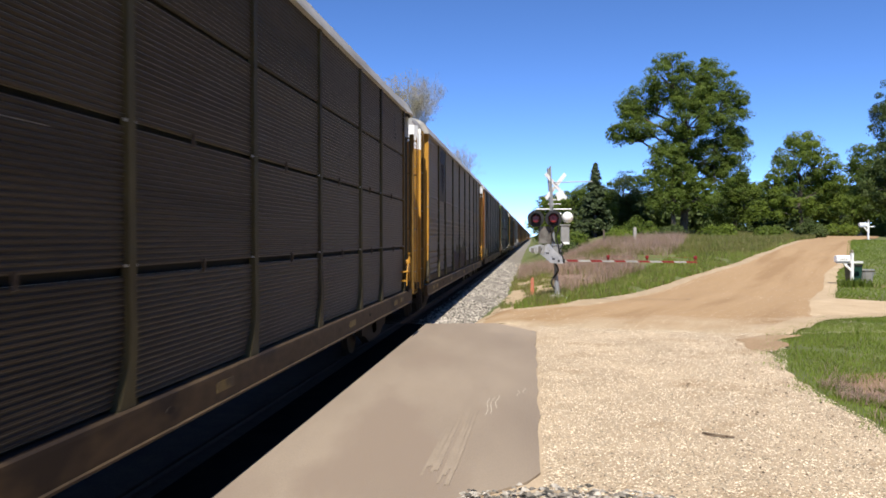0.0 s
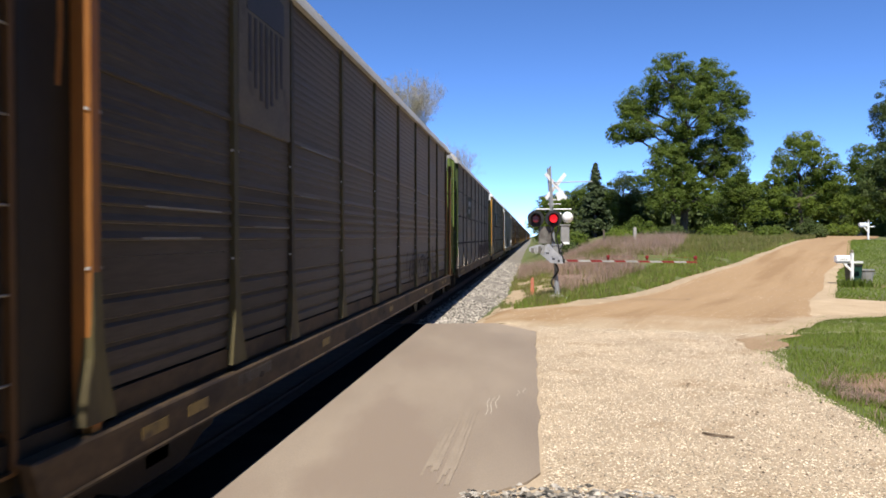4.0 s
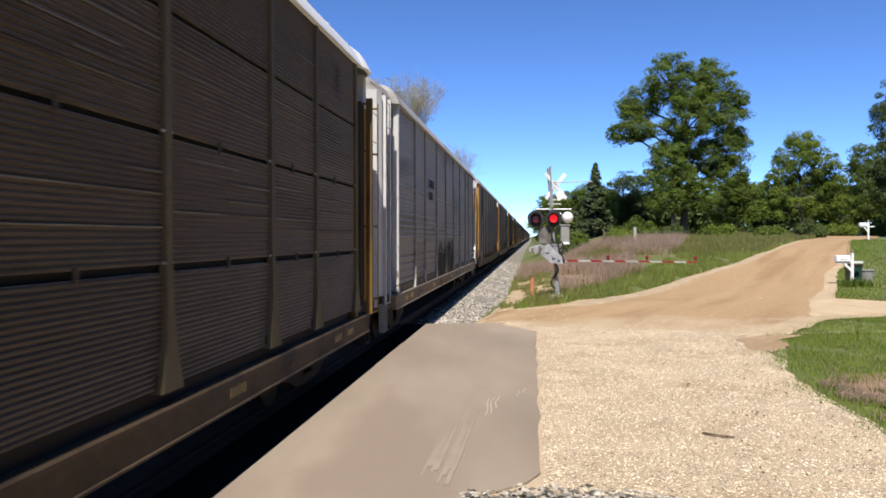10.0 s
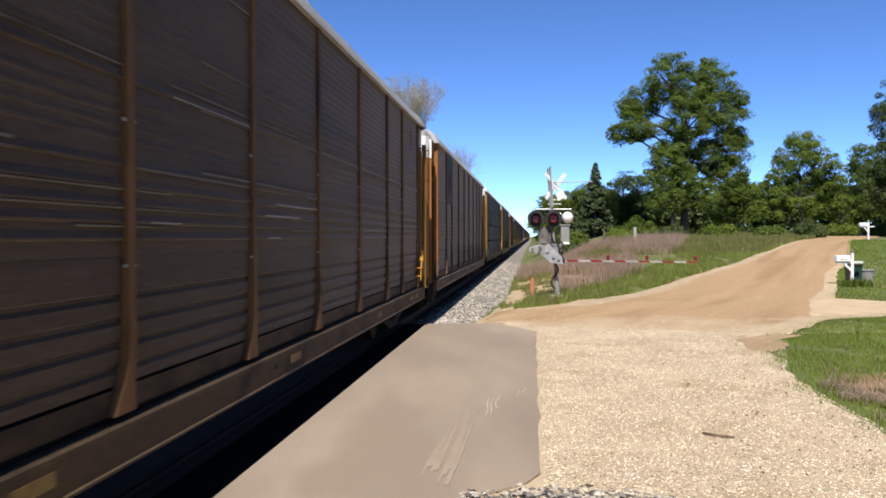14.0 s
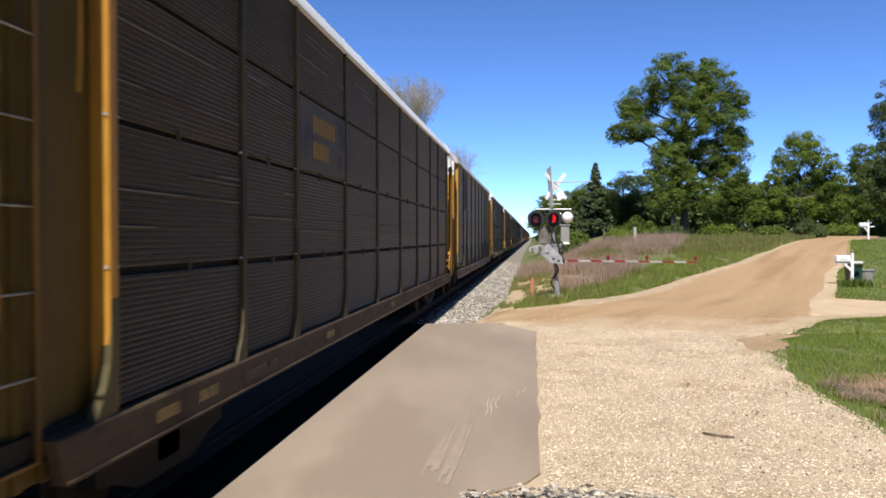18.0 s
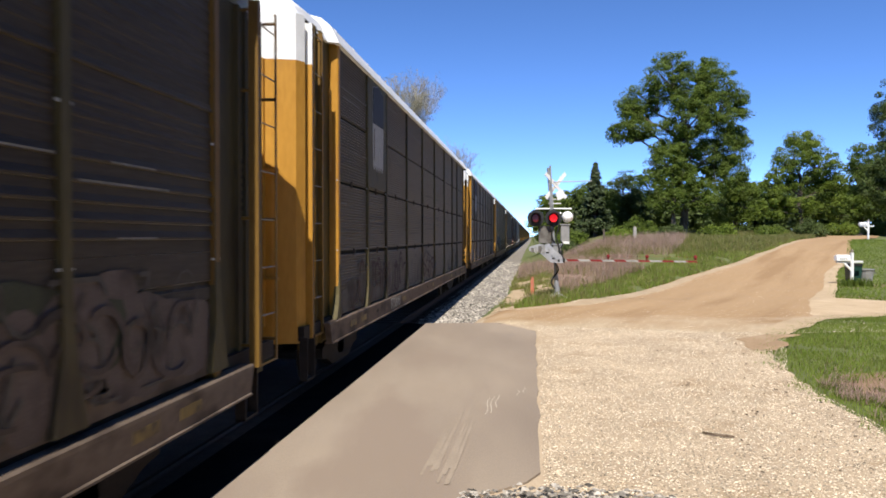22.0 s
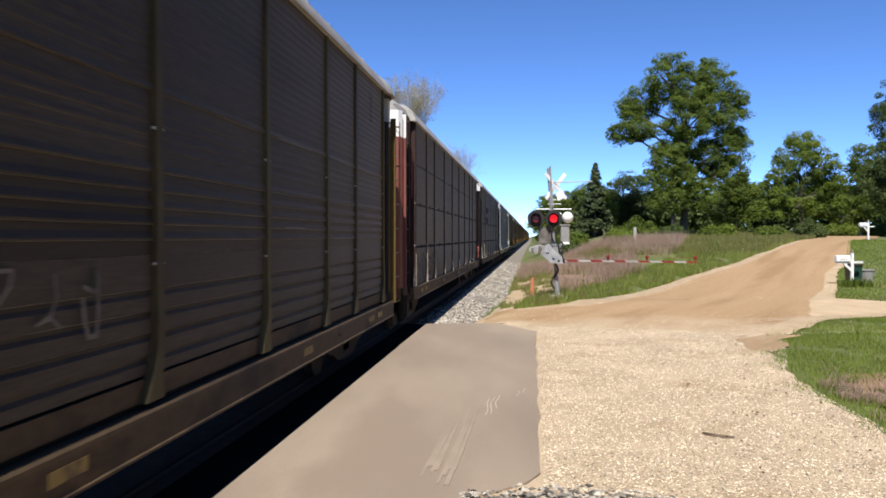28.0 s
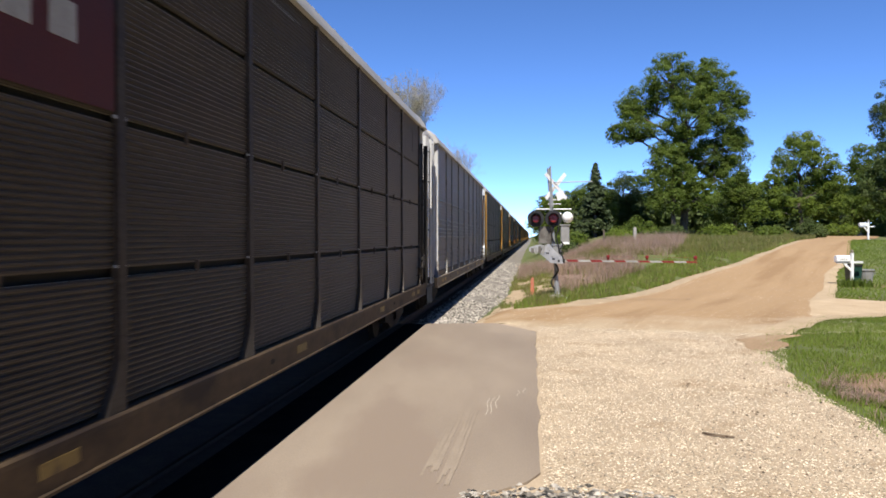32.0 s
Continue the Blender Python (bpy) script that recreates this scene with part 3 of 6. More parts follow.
tagged(ribbon("worn_patch", [(-2.6, 19.9, -0.8, 21.0), (-2.0, 22.6, -0.6, 23.6), (-1.25, 24.6, 0.2, 25.4), (-1.2, 27, 0.9, 27.6), (-1.1, 31, 1.0, 31.5), (-1.0, 38, 1.0, 39), (-0.9, 47, 0.8, 47)], -0.03, M["pale_edge"], 6, 0.3, 11), "pale worn ground between signal and ballast", "soil", kind="structure")
tagged(ribbon("brush_soil", [(1.1, 29.5, 1.9, 30.2), (1.0, 33, 3.0, 34), (1.0, 38, 3.6, 40), (1.0, 45, 5.5, 47), (0.5, 54, 8, 55), (0.5, 62, 8, 62)], -0.04, M["brush_soil"], 8, 0.5, 12), "dry brown soil under the dead weeds", "soil", kind="structure")
tagged(ribbon("dirt_patch", [(4.25, 15.7, 4.7, 15.6), (4.2, 16.4, 5.0, 16.3), (4.4, 17.2, 5.3, 17.1), (4.9, 18.0, 5.8, 17.9)], 0.004, M["damp_dirt"], 20, 0.35, 14), "brown scuffed dirt at the driveway corner", "soil", kind="structure")

tagged(ribbon("gravel_strip", [(-2.7, 19.2, -0.5, 19.3), (-2.2, 20.6, -0.5, 21.4), (-1.75, 22.5, -0.4, 23.6), (-1.35, 24.6, -0.5, 25.2), (-1.2, 27.5, -0.75, 27.6)], -0.026, M["pale_edge"], 8, 0.2, 17), "pale gravel between the ballast and the pavement", "gravel", kind="structure")

# paved crossing apron with a broken right edge
apron = Build()
edge = []
for i in range(29):
    y = 7.25 + (18.1 - 7.25) * i / 28
    edge.append((0.07 + 0.05 * noise.noise((y * 1.3, 2, 0)) + 0.03 * noise.noise((y * 5, 7, 0)), y))
outline = [(-3.19, 3.0), (-1.5, 5.2), (-0.8, 6.25), (-0.3, 6.68), (-0.05, 6.95)] + edge + [(-0.4, 18.9), (-0.9, 19.7), (-1.7, 19.6), (-2.4, 19.45), (-3.19, 19.3)]
apron.prism(outline, -0.12, 0.0, "z")
pave = tagged(new("pavement", apron.mesh("pavement", M["asphalt"])), "worn tan-grey paved crossing apron with scratches", "pavement", kind="structure")
# black strip laid where the train's shade falls, to darken it
TRACKWORK = [tagged(new("crossing_panel", Build().box(-3.54, -2.985, 4.0, 21.4, RAIL_Z - 0.1, RAIL_Z + 0.004).mesh("crossing_panel", M["shade_black"])), "black strip painting the train's shade along the rail", "crossing panel", kind="structure")]
# dark planks added below the train to deepen the shade there
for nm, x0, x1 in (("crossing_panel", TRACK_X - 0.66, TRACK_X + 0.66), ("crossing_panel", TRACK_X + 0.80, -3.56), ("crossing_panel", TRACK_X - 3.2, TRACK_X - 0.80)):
    TRACKWORK.append(tagged(new(nm, Build().box(x0, x1, 4.0, 21.5, RAIL_Z - 0.15, RAIL_Z - 0.01, 0.02).mesh(nm, M["tie"])), "dark timber planks added to deepen the shade under the train", "crossing panel", kind="structure"))

# ballast shoulder, ties and rails
prof = [(-3.6, -0.6), (-2.5, -0.20), (-1.75, -0.18), (1.75, -0.18), (2.3, -0.22), (3.35, -0.42), (3.8, -0.7)]
for nm, y0, y1 in (("ballast_bed", -60, 6.3), ("ballast_bed", 19.3, 900)):
    ys = spread(y0, min(y1, 90), 0.7) + ([120, 200, 400, 900] if y1 > 100 else [])
    vs = []
    for y in ys:
        for dx, z in prof:
            q = noise.noise((dx, y * 0.5, 5)) if abs(dx) > 2 else 0
            vs.append((TRACK_X + dx + 0.10 * q, y, z + 0.03 * q))
    n = len(prof)
    fs = [(j * n + i, j * n + i + 1, (j + 1) * n + i + 1, (j + 1) * n + i) for j in range(len(ys) - 1) for i in range(n - 1)]
    tagged(new(nm, raw_mesh(nm, vs, fs, M["ballast"])), "grey crushed-stone ballast shoulder", "ballast", kind="structure")
rail_prof = [(-0.07, -0.17), (0.07, -0.17), (0.07, -0.155), (0.012, -0.13), (0.012, -0.045), (0.036, -0.035), (0.036, -0.006), (0.028, 0), (-0.028, 0), (-0.036, -0.006), (-0.036, -0.035), (-0.012, -0.045), (-0.012, -0.13), (-0.07, -0.155)]
for s in (-1, 1):
    TRACKWORK.append(tagged(new("rail", Build().prism([(TRACK_X + s * 0.755 + a, b + RAIL_Z) for a, b in rail_prof], -60, 900).mesh("rail", M["rail"])), "rusty steel rail with a worn head", "rail", "rails", "structure"))
ties = Build()
for i in range(250):
    y = -20 + i * 0.52
    if not 3.6 < y < 21.6:
        ties.box(TRACK_X - 1.3, TRACK_X + 1.3, y, y + 0.22, RAIL_Z - 0.30, RAIL_Z - 0.172)
TRACKWORK.append(tagged(new("ties", ties.mesh("ties", M["tie"])), "dark weathered timber ties in the ballast", "railway ties", kind="stuff"))

# ---------------------------------------------------------------- train: covered car carriers
CAR = 26.45           # from coupler to coupler
HALF = 11.05          # half the length of the side screens
SIDE = 1.45          # half width at the screens
ROWS = ((0.925, 1.90), (1.965, 3.05), (3.10, 4.11), (4.16, 5.25))
BAYS = (2.6, 1.9, 2.65, 2.65, 2.65, 2.65, 2.65, 1.9, 2.45)
BAYS_SHORT = (2.2, 1.85, 2.7, 2.68, 2.68, 2.68, 2.66, 1.9, 2.75)


def edges_of(bays):
    return [-HALF + sum(bays[:i]) for i in range(10)]


def ribbed(name, width, z0, z1, pitch, depth, mat):
    """A side screen with horizontal ribs, lying at x = 0, from y = 0 to width."""
    prof = [(0.0, z0)]
    k = max(1, round((z1 - z0) / pitch))
    p = (z1 - z0) / k
    for i in range(k):
        z = z0 + i * p
        prof += [(0.0, z + p * 0.12), (depth, z + p * 0.34), (depth, z + p * 0.66), (0.0, z + p * 0.88)]
    prof.append((0.0, z1))
    n = len(prof)
    vs = [(x, y, z) for y in (0.0, width) for x, z in prof]
    fs = [(i, n + i, n + i + 1, i + 1) for i in range(n - 1)]
    # returned edges give the sheet a thickness
    b = len(vs)
    vs += [(-0.03, y, z) for y in (0.0, width) for z in (z0, z1)]
    fs += [(0, n, b + 2, b), (n - 1, b + 1, b + 3, 2 * n - 1)]
    for q in (0, 1):
        fs.append(tuple([q * n + i for i in range(n)] + [b + 2 * q + 1, b + 2 * q]))
    return raw_mesh(name, vs, fs, mat)


def pressed(name, width, z0, z1, mat):
    """A pressed side sheet: deep grooves low down, a few bold ribs at mid height, shallow ribs above."""
    feats = [(z, [(0.0, -0.05), (-0.028, -0.022), (-0.028, 0.010), (0.0, 0.018)]) for z in (1.22, 1.40, 1.58, 1.76)]
    feats += [(z, [(0.0, -0.030), (0.022, -0.024), (0.025, -0.008), (0.0, 0.045)]) for z in (2.20, 2.33, 2.46, 2.60, 2.76, 3.42)]
    feats += [(2.95 + 0.1 * k, [(0.0, -0.03), (0.008, -0.02), (0.008, 0.0), (0.0, 0.03)]) for k in range(4)]
    feats += [(3.56 + 0.1 * k, [(0.0, -0.03), (0.005, -0.02), (0.005, 0.0), (0.0, 0.03)]) for k in range(17)]
    prof = [(0.0, z0)]
    for z, pts in sorted(feats):
        if z0 + 0.06 < z < z1 - 0.05:
            prof += [(x, z + d) for x, d in pts]
    prof.append((0.0, z1))
    n = len(prof)
    vs = [(x, y, z) for y in (0.0, width) for x, z in prof]
    fs = [(i, n + i, n + i + 1, i + 1) for i in range(n - 1)]
    b = len(vs)
    vs += [(-0.04, y, z) for y in (0.0, width) for z in (z0, z1)]
    fs += [(0, n, b + 2, b), (n - 1, b + 1, b + 3, 2 * n - 1)]
    for q in (0, 1):
        fs.append(tuple([q * n + i for i in range(n)] + [b + 2 * q + 1, b + 2 * q]))
    return raw_mesh(name, vs, fs, mat)


CACHE = {}


def cached(key, make):
    if key not in CACHE:
        CACHE[key] = make()
    return CACHE[key]


def post_mesh(mat, flare):
    """A side post; its foot either spreads like a bell or sweeps aside in a curved boot to the wider sill."""
    b = Build()
    w = 0.055
    if flare:
        levels = [(5.25, 0, w, 0.045), (1.95, 0, w, 0.05), (1.6, 0, w + 0.008, 0.06), (1.35, 0, w + 0.025, 0.068), (1.12, 0, w + 0.085, 0.072), (0.895, 0, 0.19, 0.078)]
    else:
        levels = [(5.25, 0, w, 0.045), (1.75, 0, w, 0.05), (1.5, -0.005, w, 0.06), (1.28, -0.025, w + 0.005, 0.066), (1.12, -0.07, w + 0.02, 0.07), (1.0, -0.12, w + 0.05, 0.075), (0.88, -0.15, w + 0.09, 0.08)]
    vs = []
    for z, sh, hw, out in levels:
        vs += [(-0.02, sh - hw, z), (out, sh - hw, z), (out, sh + hw, z), (-0.02, sh + hw, z)]
    fs = [(0, 1, 2, 3)]
    for j in range(len(levels) - 1):
        for i in range(4):
            fs.append((j * 4 + i, j * 4 + (i + 1) % 4, j * 4 + 4 + (i + 1) % 4, j * 4 + 4 + i))
    b.add(vs, fs)
    return b.mesh("post", mat)


def sill_mesh(mat, low):
    """The side sill; low: how much deeper its web hangs."""
    t, u = 0.905 - low, 0.585 - low
    ring = [(1.40, t - 0.03), (1.40, t), (1.545, t), (1.56, t - 0.015), (1.562, t - 0.05), (1.562, u + 0.03), (1.58, u + 0.02), (1.58, u), (1.44, u), (1.44, u + 0.02), (1.47, u + 0.02), (1.47, t - 0.03)]
    n = len(ring)
    # the ends slope down from the end bay
    vs = [(x, s * (11.75 + 0.12 * (z - u) / (t - u)), z) for s in (-1, 1) for x, z in ring]
    fs = [tuple(range(n)), tuple(reversed(range(n, 2 * n)))] + [(i, n + i, n + (i + 1) % n, (i + 1) % n) for i in range(n)]
    return Build().add(vs, fs).mesh("side_sill", mat)


def roof_mesh(mat):
    b = Build()
    half = [(1.475, 5.20), (1.54, 5.215), (1.525, 5.26), (1.475, 5.36), (1.40, 5.50), (1.25, 5.62), (0.95, 5.70), (0.5, 5.75)]
    ring = half + [(0, 5.77)] + [(-x, z) for x, z in reversed(half)]
    # the ends are rounded in plan and droop to the end doors
    tail = [(11.12, 0, 1.0), (11.2, 0, 0.90), (12.1, 0.01, 0.87), (12.3, 0.03, 0.85), (12.5, 0.07, 0.78), (12.68, 0.13, 0.62), (12.8, 0.2, 0.40)]
    wide = [(11.3, 0, 1.0), (11.5, 0, 1.035), (11.9, 0.01, 1.03), (12.0, 0.03, 1.0), (12.2, 0.07, 0.95), (12.38, 0.13, 0.84), (12.5, 0.2, 0.58)]
    stations = [(-y - 0.12, d, w) for y, d, w in reversed(tail)] + [(-11.1 + 22.2 * i / 20, 0, 1.0) for i in range(21)] + wide
    n = len(ring)
    vs = []
    for y, drop, w in stations:
        for x, z in ring:
            vs.append((x * w, y, z - drop * sstep(5.2, 5.6, z) * 1.1))
    fs = [(j * n + i, j * n + i + 1, (j + 1) * n + i + 1, (j + 1) * n + i) for j in range(len(stations) - 1) for i in range(n - 1)]
    fs += [tuple(range(n)), tuple(range((len(stations) - 1) * n, len(stations) * n))]
    b.add(vs, fs)
    for i in range(19):
        y = -10.8 + i * 21.6 / 18
        for (x0, z0), (x1, z1) in zip(ring[4:], ring[5:-4]):
            b.add([(x0, y - 0.03, z0), (x1, y - 0.03, z1), (x1, y + 0.03, z1), (x0, y + 0.03, z0),
                   (x0 * 1.004, y - 0.02, z0 + 0.007), (x1 * 1.004, y - 0.02, z1 + 0.007), (x1 * 1.004, y + 0.02, z1 + 0.007), (x0 * 1.004, y + 0.02, z0 + 0.007)],
                  [(4, 5, 6, 7), (0, 1, 5, 4), (2, 3, 7, 6)])
    return b.mesh("roof", mat)


def truck_meshes():
    frame_b = Build()
    for s in (-1, 1):
        x0, x1 = (0.93, 1.10) if s > 0 else (-1.10, -0.93)
        frame_b.prism([(-1.25, 0.42), (-1.25, 0.58), (-0.75, 0.72), (0.75, 0.72), (1.25, 0.58), (1.25, 0.42), (0.95, 0.38), (0.55, 0.22), (-0.55, 0.22), (-0.95, 0.38)], x0, x1, "x")
    frame_b.box(-1.1, 1.1, -0.22, 0.22, 0.35, 0.62)
    wheel_b = Build()
    wheel_b.lathe((-0.8, 0, 0.42), (0.8, 0, 0.42), [(0.0, 0.41), (0.055, 0.42), (0.06, 0.445), (0.08, 0.445), (0.085, 0.2), (0.1, 0.08), (0.9, 0.08), (0.915, 0.2), (0.92, 0.445), (0.94, 0.445), (0.945, 0.42), (1.0, 0.41)], 20)
    return frame_b.mesh("truck", M["under"]), wheel_b.mesh("wheelset", M["wheel"], False)


def stroke(b, pts, w, x):
    """A painted stroke: a flat ribbon through points (y, z)."""
    for (y0, z0), (y1, z1) in zip(pts, pts[1:]):
        d = math.hypot(y1 - y0, z1 - z0) or 1
        ny, nz = -(z1 - z0) / d * w / 2, (y1 - y0) / d * w / 2
        ey, ez = (y1 - y0) / d * w * 0.3, (z1 - z0) / d * w * 0.3
        b.add([(x, y0 + ny - ey, z0 + nz - ez), (x, y0 - ny - ey, z0 - nz - ez), (x, y1 - ny + ey, z1 - nz + ez), (x, y1 + ny + ey, z1 + nz + ez)], [(0, 1, 2, 3)])
        x += 0.0004


def graffiti_meshes(y0, y1, z0, z1, seed, bold):
    """Illegible sprayed shapes: loops, swirls and bars crossing one another, some with dark outlines."""
    rnd = random.Random(seed)
    fill, line = Build(), Build()
    y, lift = y0, 0.0
    while y < y1 - 0.3:
        w = rnd.uniform(0.5, 0.95)
        h = (z1 - z0) * rnd.uniform(0.7, 1.0)
        c, zc = y + w / 2, z0 + h / 2
        for _ in range(rnd.choice((2, 3))):
            a0, turn = rnd.uniform(0, 6.28), rnd.uniform(1.2, 4.6)
            ry, rz = w * rnd.uniform(0.18, 0.55), h * rnd.uniform(0.2, 0.5)
            oy, oz = c + rnd.uniform(-0.25, 0.25) * w, zc + rnd.uniform(-0.18, 0.18) * h
            n = 10
            pts = [(oy + math.cos(a0 + turn * i / n) * ry, min(z1, max(z0, oz + math.sin(a0 + turn * i / n) * rz))) for i in range(n + 1)]
            s = rnd.uniform(0.07, 0.13) if bold else rnd.uniform(0.035, 0.07)
            if bold:
                stroke(line, pts, s + 0.05, 0.030 + lift)
            stroke(fill, pts, s, 0.040 + lift)
            lift = (lift + 0.0009) % 0.006
        y += w * rnd.uniform(0.6, 0.85)
    return fill, line


def bubble_meshes(y0, y1, z0, z1, seed):
    """Illegible swollen letter shapes: pale bodies with thick dark outlines and inner cuts."""
    rnd = random.Random(seed)
    fill, line = Build(), Build()
    y, lift = y0, 0.0
    while y < y1 - 0.5:
        w, h = rnd.uniform(0.75, 1.05), (z1 - z0) * rnd.uniform(0.82, 1.0)
        cy, cz = y + w / 2, z0 + h / 2
        ring = []
        for k in range(20):
            a = 2 * math.pi * k / 20
            c, q = math.cos(a), math.sin(a)
            bulge = 1.0 + 0.10 * math.sin(a * 3 + seed + y * 5)
            ring.append((cy + math.copysign(abs(c) ** 0.55, c) * w * 0.54 * bulge, cz + math.copysign(abs(q) ** 0.6, q) * h * 0.5 * bulge))
        fill.add([(0.030 + lift, a, b) for a, b in ring], [tuple(range(20))])
        stroke(line, ring + ring[:1], 0.075, 0.034 + lift)
        for _ in range(2):
            p = (cy + rnd.uniform(-0.28, 0.28) * w, cz + rnd.uniform(-0.32, 0.1) * h)
            bend = rnd.uniform(-0.2, 0.2)
            stroke(line, [(p[0] + bend * w * math.sin(k * 0.5), p[1] + k * h * 0.085) for k in range(5)], 0.065, 0.037 + lift)
        lift = (lift + 0.011) % 0.022
        y += w * rnd.uniform(0.82, 0.95)
    return fill, line


def scribble_meshes(y0, y1, z0, z1, seed):
    """Thin sprayed scrawl: zigzags, hooks and arrows that cannot be read."""
    rnd = random.Random(seed)
    fill = Build()
    lift = 0.0
    for _ in range(int((y1 - y0) * 5)):
        p = [rnd.uniform(y0, y1), rnd.uniform(z0, z1)]
        a = rnd.uniform(0, 6.28)
        turn = rnd.uniform(-0.9, 0.9)
        pts = []
        for _k in range(rnd.randint(4, 9)):
            pts.append((min(y1, max(y0, p[0])), min(z1, max(z0, p[1]))))
            p[0] += math.cos(a) * 0.13
            p[1] += math.sin(a) * 0.16
            a += turn + (2.2 if rnd.random() < 0.22 else 0.0)
        stroke(fill, pts, rnd.uniform(0.018, 0.042), 0.034 + lift)
        lift = (lift + 0.0007) % 0.006
    return fill, Build()


def stencil(lines, y0, z0, wide, step, mat, x, axis="x"):
    """Small unreadable lettering as rows of bars."""
    rnd = random.Random(int(y0 * 100 + lines))
    b = Build()
    for i in range(lines):
        y, z = y0, z0 - i * step
        while y < y0 + wide * rnd.uniform(0.6, 1.0):
            w = rnd.uniform(0.03, 0.10)
            if axis == "x":
                b.box(x, x + 0.004, y, y + w, z, z + step * 0.55)
            else:
                b.box(y, y + w, x - 0.004, x, z, z + step * 0.55)
            y += w + 0.025
    return b.mesh("stencil", mat)


TRUCK_MESH, WHEEL_MESH = truck_meshes()


def end_parts(car, spec, end):
    """One end of a car: recessed bay, end doors, corner ladder, steps; end is -1 (leading) or +1."""
    e = end
    paint = M[spec["paint"]]
    # trailing bays keep the darker yellow that paints in their shade
    side_paint = M["bay_amber" if spec["bay"] == "bay_yellow_shaded" and e < 0 else spec["bay"]]
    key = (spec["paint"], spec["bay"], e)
    # sides take a darker copy of the end paint, shade included
    side = M[{"yellow": "shaded_yellow", "orange": "shaded_orange", "old_yellow": "bay_amber", "car_green": "shaded_green", "car_red": "shaded_maroon", "car_white": "car_white" if e < 0 else "post_silver"}.get(spec["paint"], spec["paint"])]
    SH = 0.5 if e > 0 else 0.68
    CO = 0.85 - SH          # the corner post stays by the screens
    set_back = 0.5 if e > 0 else 0.0
    mirror = Matrix.Diagonal((-1, 1, 1, 1))

    def span(a, b):
        return (min(e * (a - SH), e * (b - SH)), max(e * (a - SH), e * (b - SH)))

    def at(y):
        return e * (y - SH)

    def both(name, me, label=""):
        part(name, me, car, label)
        part(name, me, car, label).matrix_basis = mirror

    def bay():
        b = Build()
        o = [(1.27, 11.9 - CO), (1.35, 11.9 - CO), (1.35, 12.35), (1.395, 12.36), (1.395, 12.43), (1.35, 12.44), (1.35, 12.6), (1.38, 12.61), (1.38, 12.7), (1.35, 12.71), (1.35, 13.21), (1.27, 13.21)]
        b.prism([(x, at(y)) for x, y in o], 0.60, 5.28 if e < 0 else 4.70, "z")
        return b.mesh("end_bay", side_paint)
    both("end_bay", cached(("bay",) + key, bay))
    # leading corner posts get the bright end paint to look sunlit
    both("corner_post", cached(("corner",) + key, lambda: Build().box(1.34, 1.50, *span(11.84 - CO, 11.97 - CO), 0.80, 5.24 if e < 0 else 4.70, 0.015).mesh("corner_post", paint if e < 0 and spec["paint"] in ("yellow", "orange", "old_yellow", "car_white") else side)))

    plan = [(-1.40, 13.26), (-1.32, 13.42), (-1.0, 13.52), (-0.5, 13.57), (0, 13.585), (0.5, 13.57), (1.0, 13.52), (1.32, 13.42), (1.40, 13.26)]
    inner = [(1.36, 13.22), (-1.36, 13.22)]
    outline = [(x, at(a - set_back)) for x, a in plan + inner]
    cap_z = 4.88 if spec["paint"] == "car_black" else 4.62      # where the white top begins
    top = cap_z if spec["white_top"] else 5.26
    door = part("end_door", cached(("door",) + key + (top,), lambda: Build().prism(outline, 0.72, top, "z").mesh("end_door", paint)), car, "bowed sheet-metal end door")
    if spec["white_top"]:
        part("end_cap", cached(("cap", e, cap_z), lambda: Build().prism(outline, cap_z + 0.002, 5.26, "z").mesh("end_cap", M["white_paint"])), car, "white painted top of the end doors")
    for x in (-0.9, -0.3, 0.3, 0.9):
        part("door_rib", cached(("rib",) + key + (top,), lambda: Build().box(-0.018, 0.018, *span(13.5 - set_back, 13.60 - set_back), 0.97, top, 0.005).mesh("door_rib", paint)), door, at=(x, 0, 0))
    for z in (1.6, 3.1) if e < 0 else ():
        part("door_bar", cached(("bar",) + key, lambda: Build().box(-1.1, 1.1, *span(13.5 - set_back, 13.595 - set_back), 0, 0.035).mesh("door_bar", paint)), door, at=(0, 0, z))

    xl = 1.57 if e > 0 else 1.46      # how far the ladder stands out

    def ladder():
        b = Build()
        near_y, far_y = (at(12.50), at(13.10)) if e > 0 else (at(13.11), at(12.55))
        high = 4.78 if e > 0 else 5.2
        # an angle stile turned to the front, a thin one behind, a flat foot
        if e > 0:
            b.box(xl - 0.11, xl, near_y - 0.008, near_y + 0.008, 0.76, high)
        b.box(xl - 0.015, xl, near_y + 0.008, near_y + 0.075, 0.76, high)
        b.box(xl - 0.015, xl, far_y - 0.03, far_y + 0.012, 0.76, high)
        if e < 0:
            b.box(xl - 0.075, xl - 0.016, far_y - 0.006, far_y + 0.006, 0.76, high)
        b.box(xl - 0.07, xl, near_y + 0.008, far_y, 0.76, 0.785)
        for z in (1.0, 2.4, 3.8, high - 0.1):
            for yy in (near_y, far_y):
                b.tube((xl - 0.1 if yy == near_y else xl - 0.01, yy, z), (1.33, yy, z), 0.02, n=5)
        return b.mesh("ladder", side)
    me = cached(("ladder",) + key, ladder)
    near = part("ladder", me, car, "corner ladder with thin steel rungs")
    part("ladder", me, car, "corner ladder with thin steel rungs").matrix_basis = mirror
    # the leading stile is coloured brighter than its ladder, for the sun on it
    if e < 0:
        y0 = at(13.11)
        split = cap_z if spec["white_top"] else 5.2
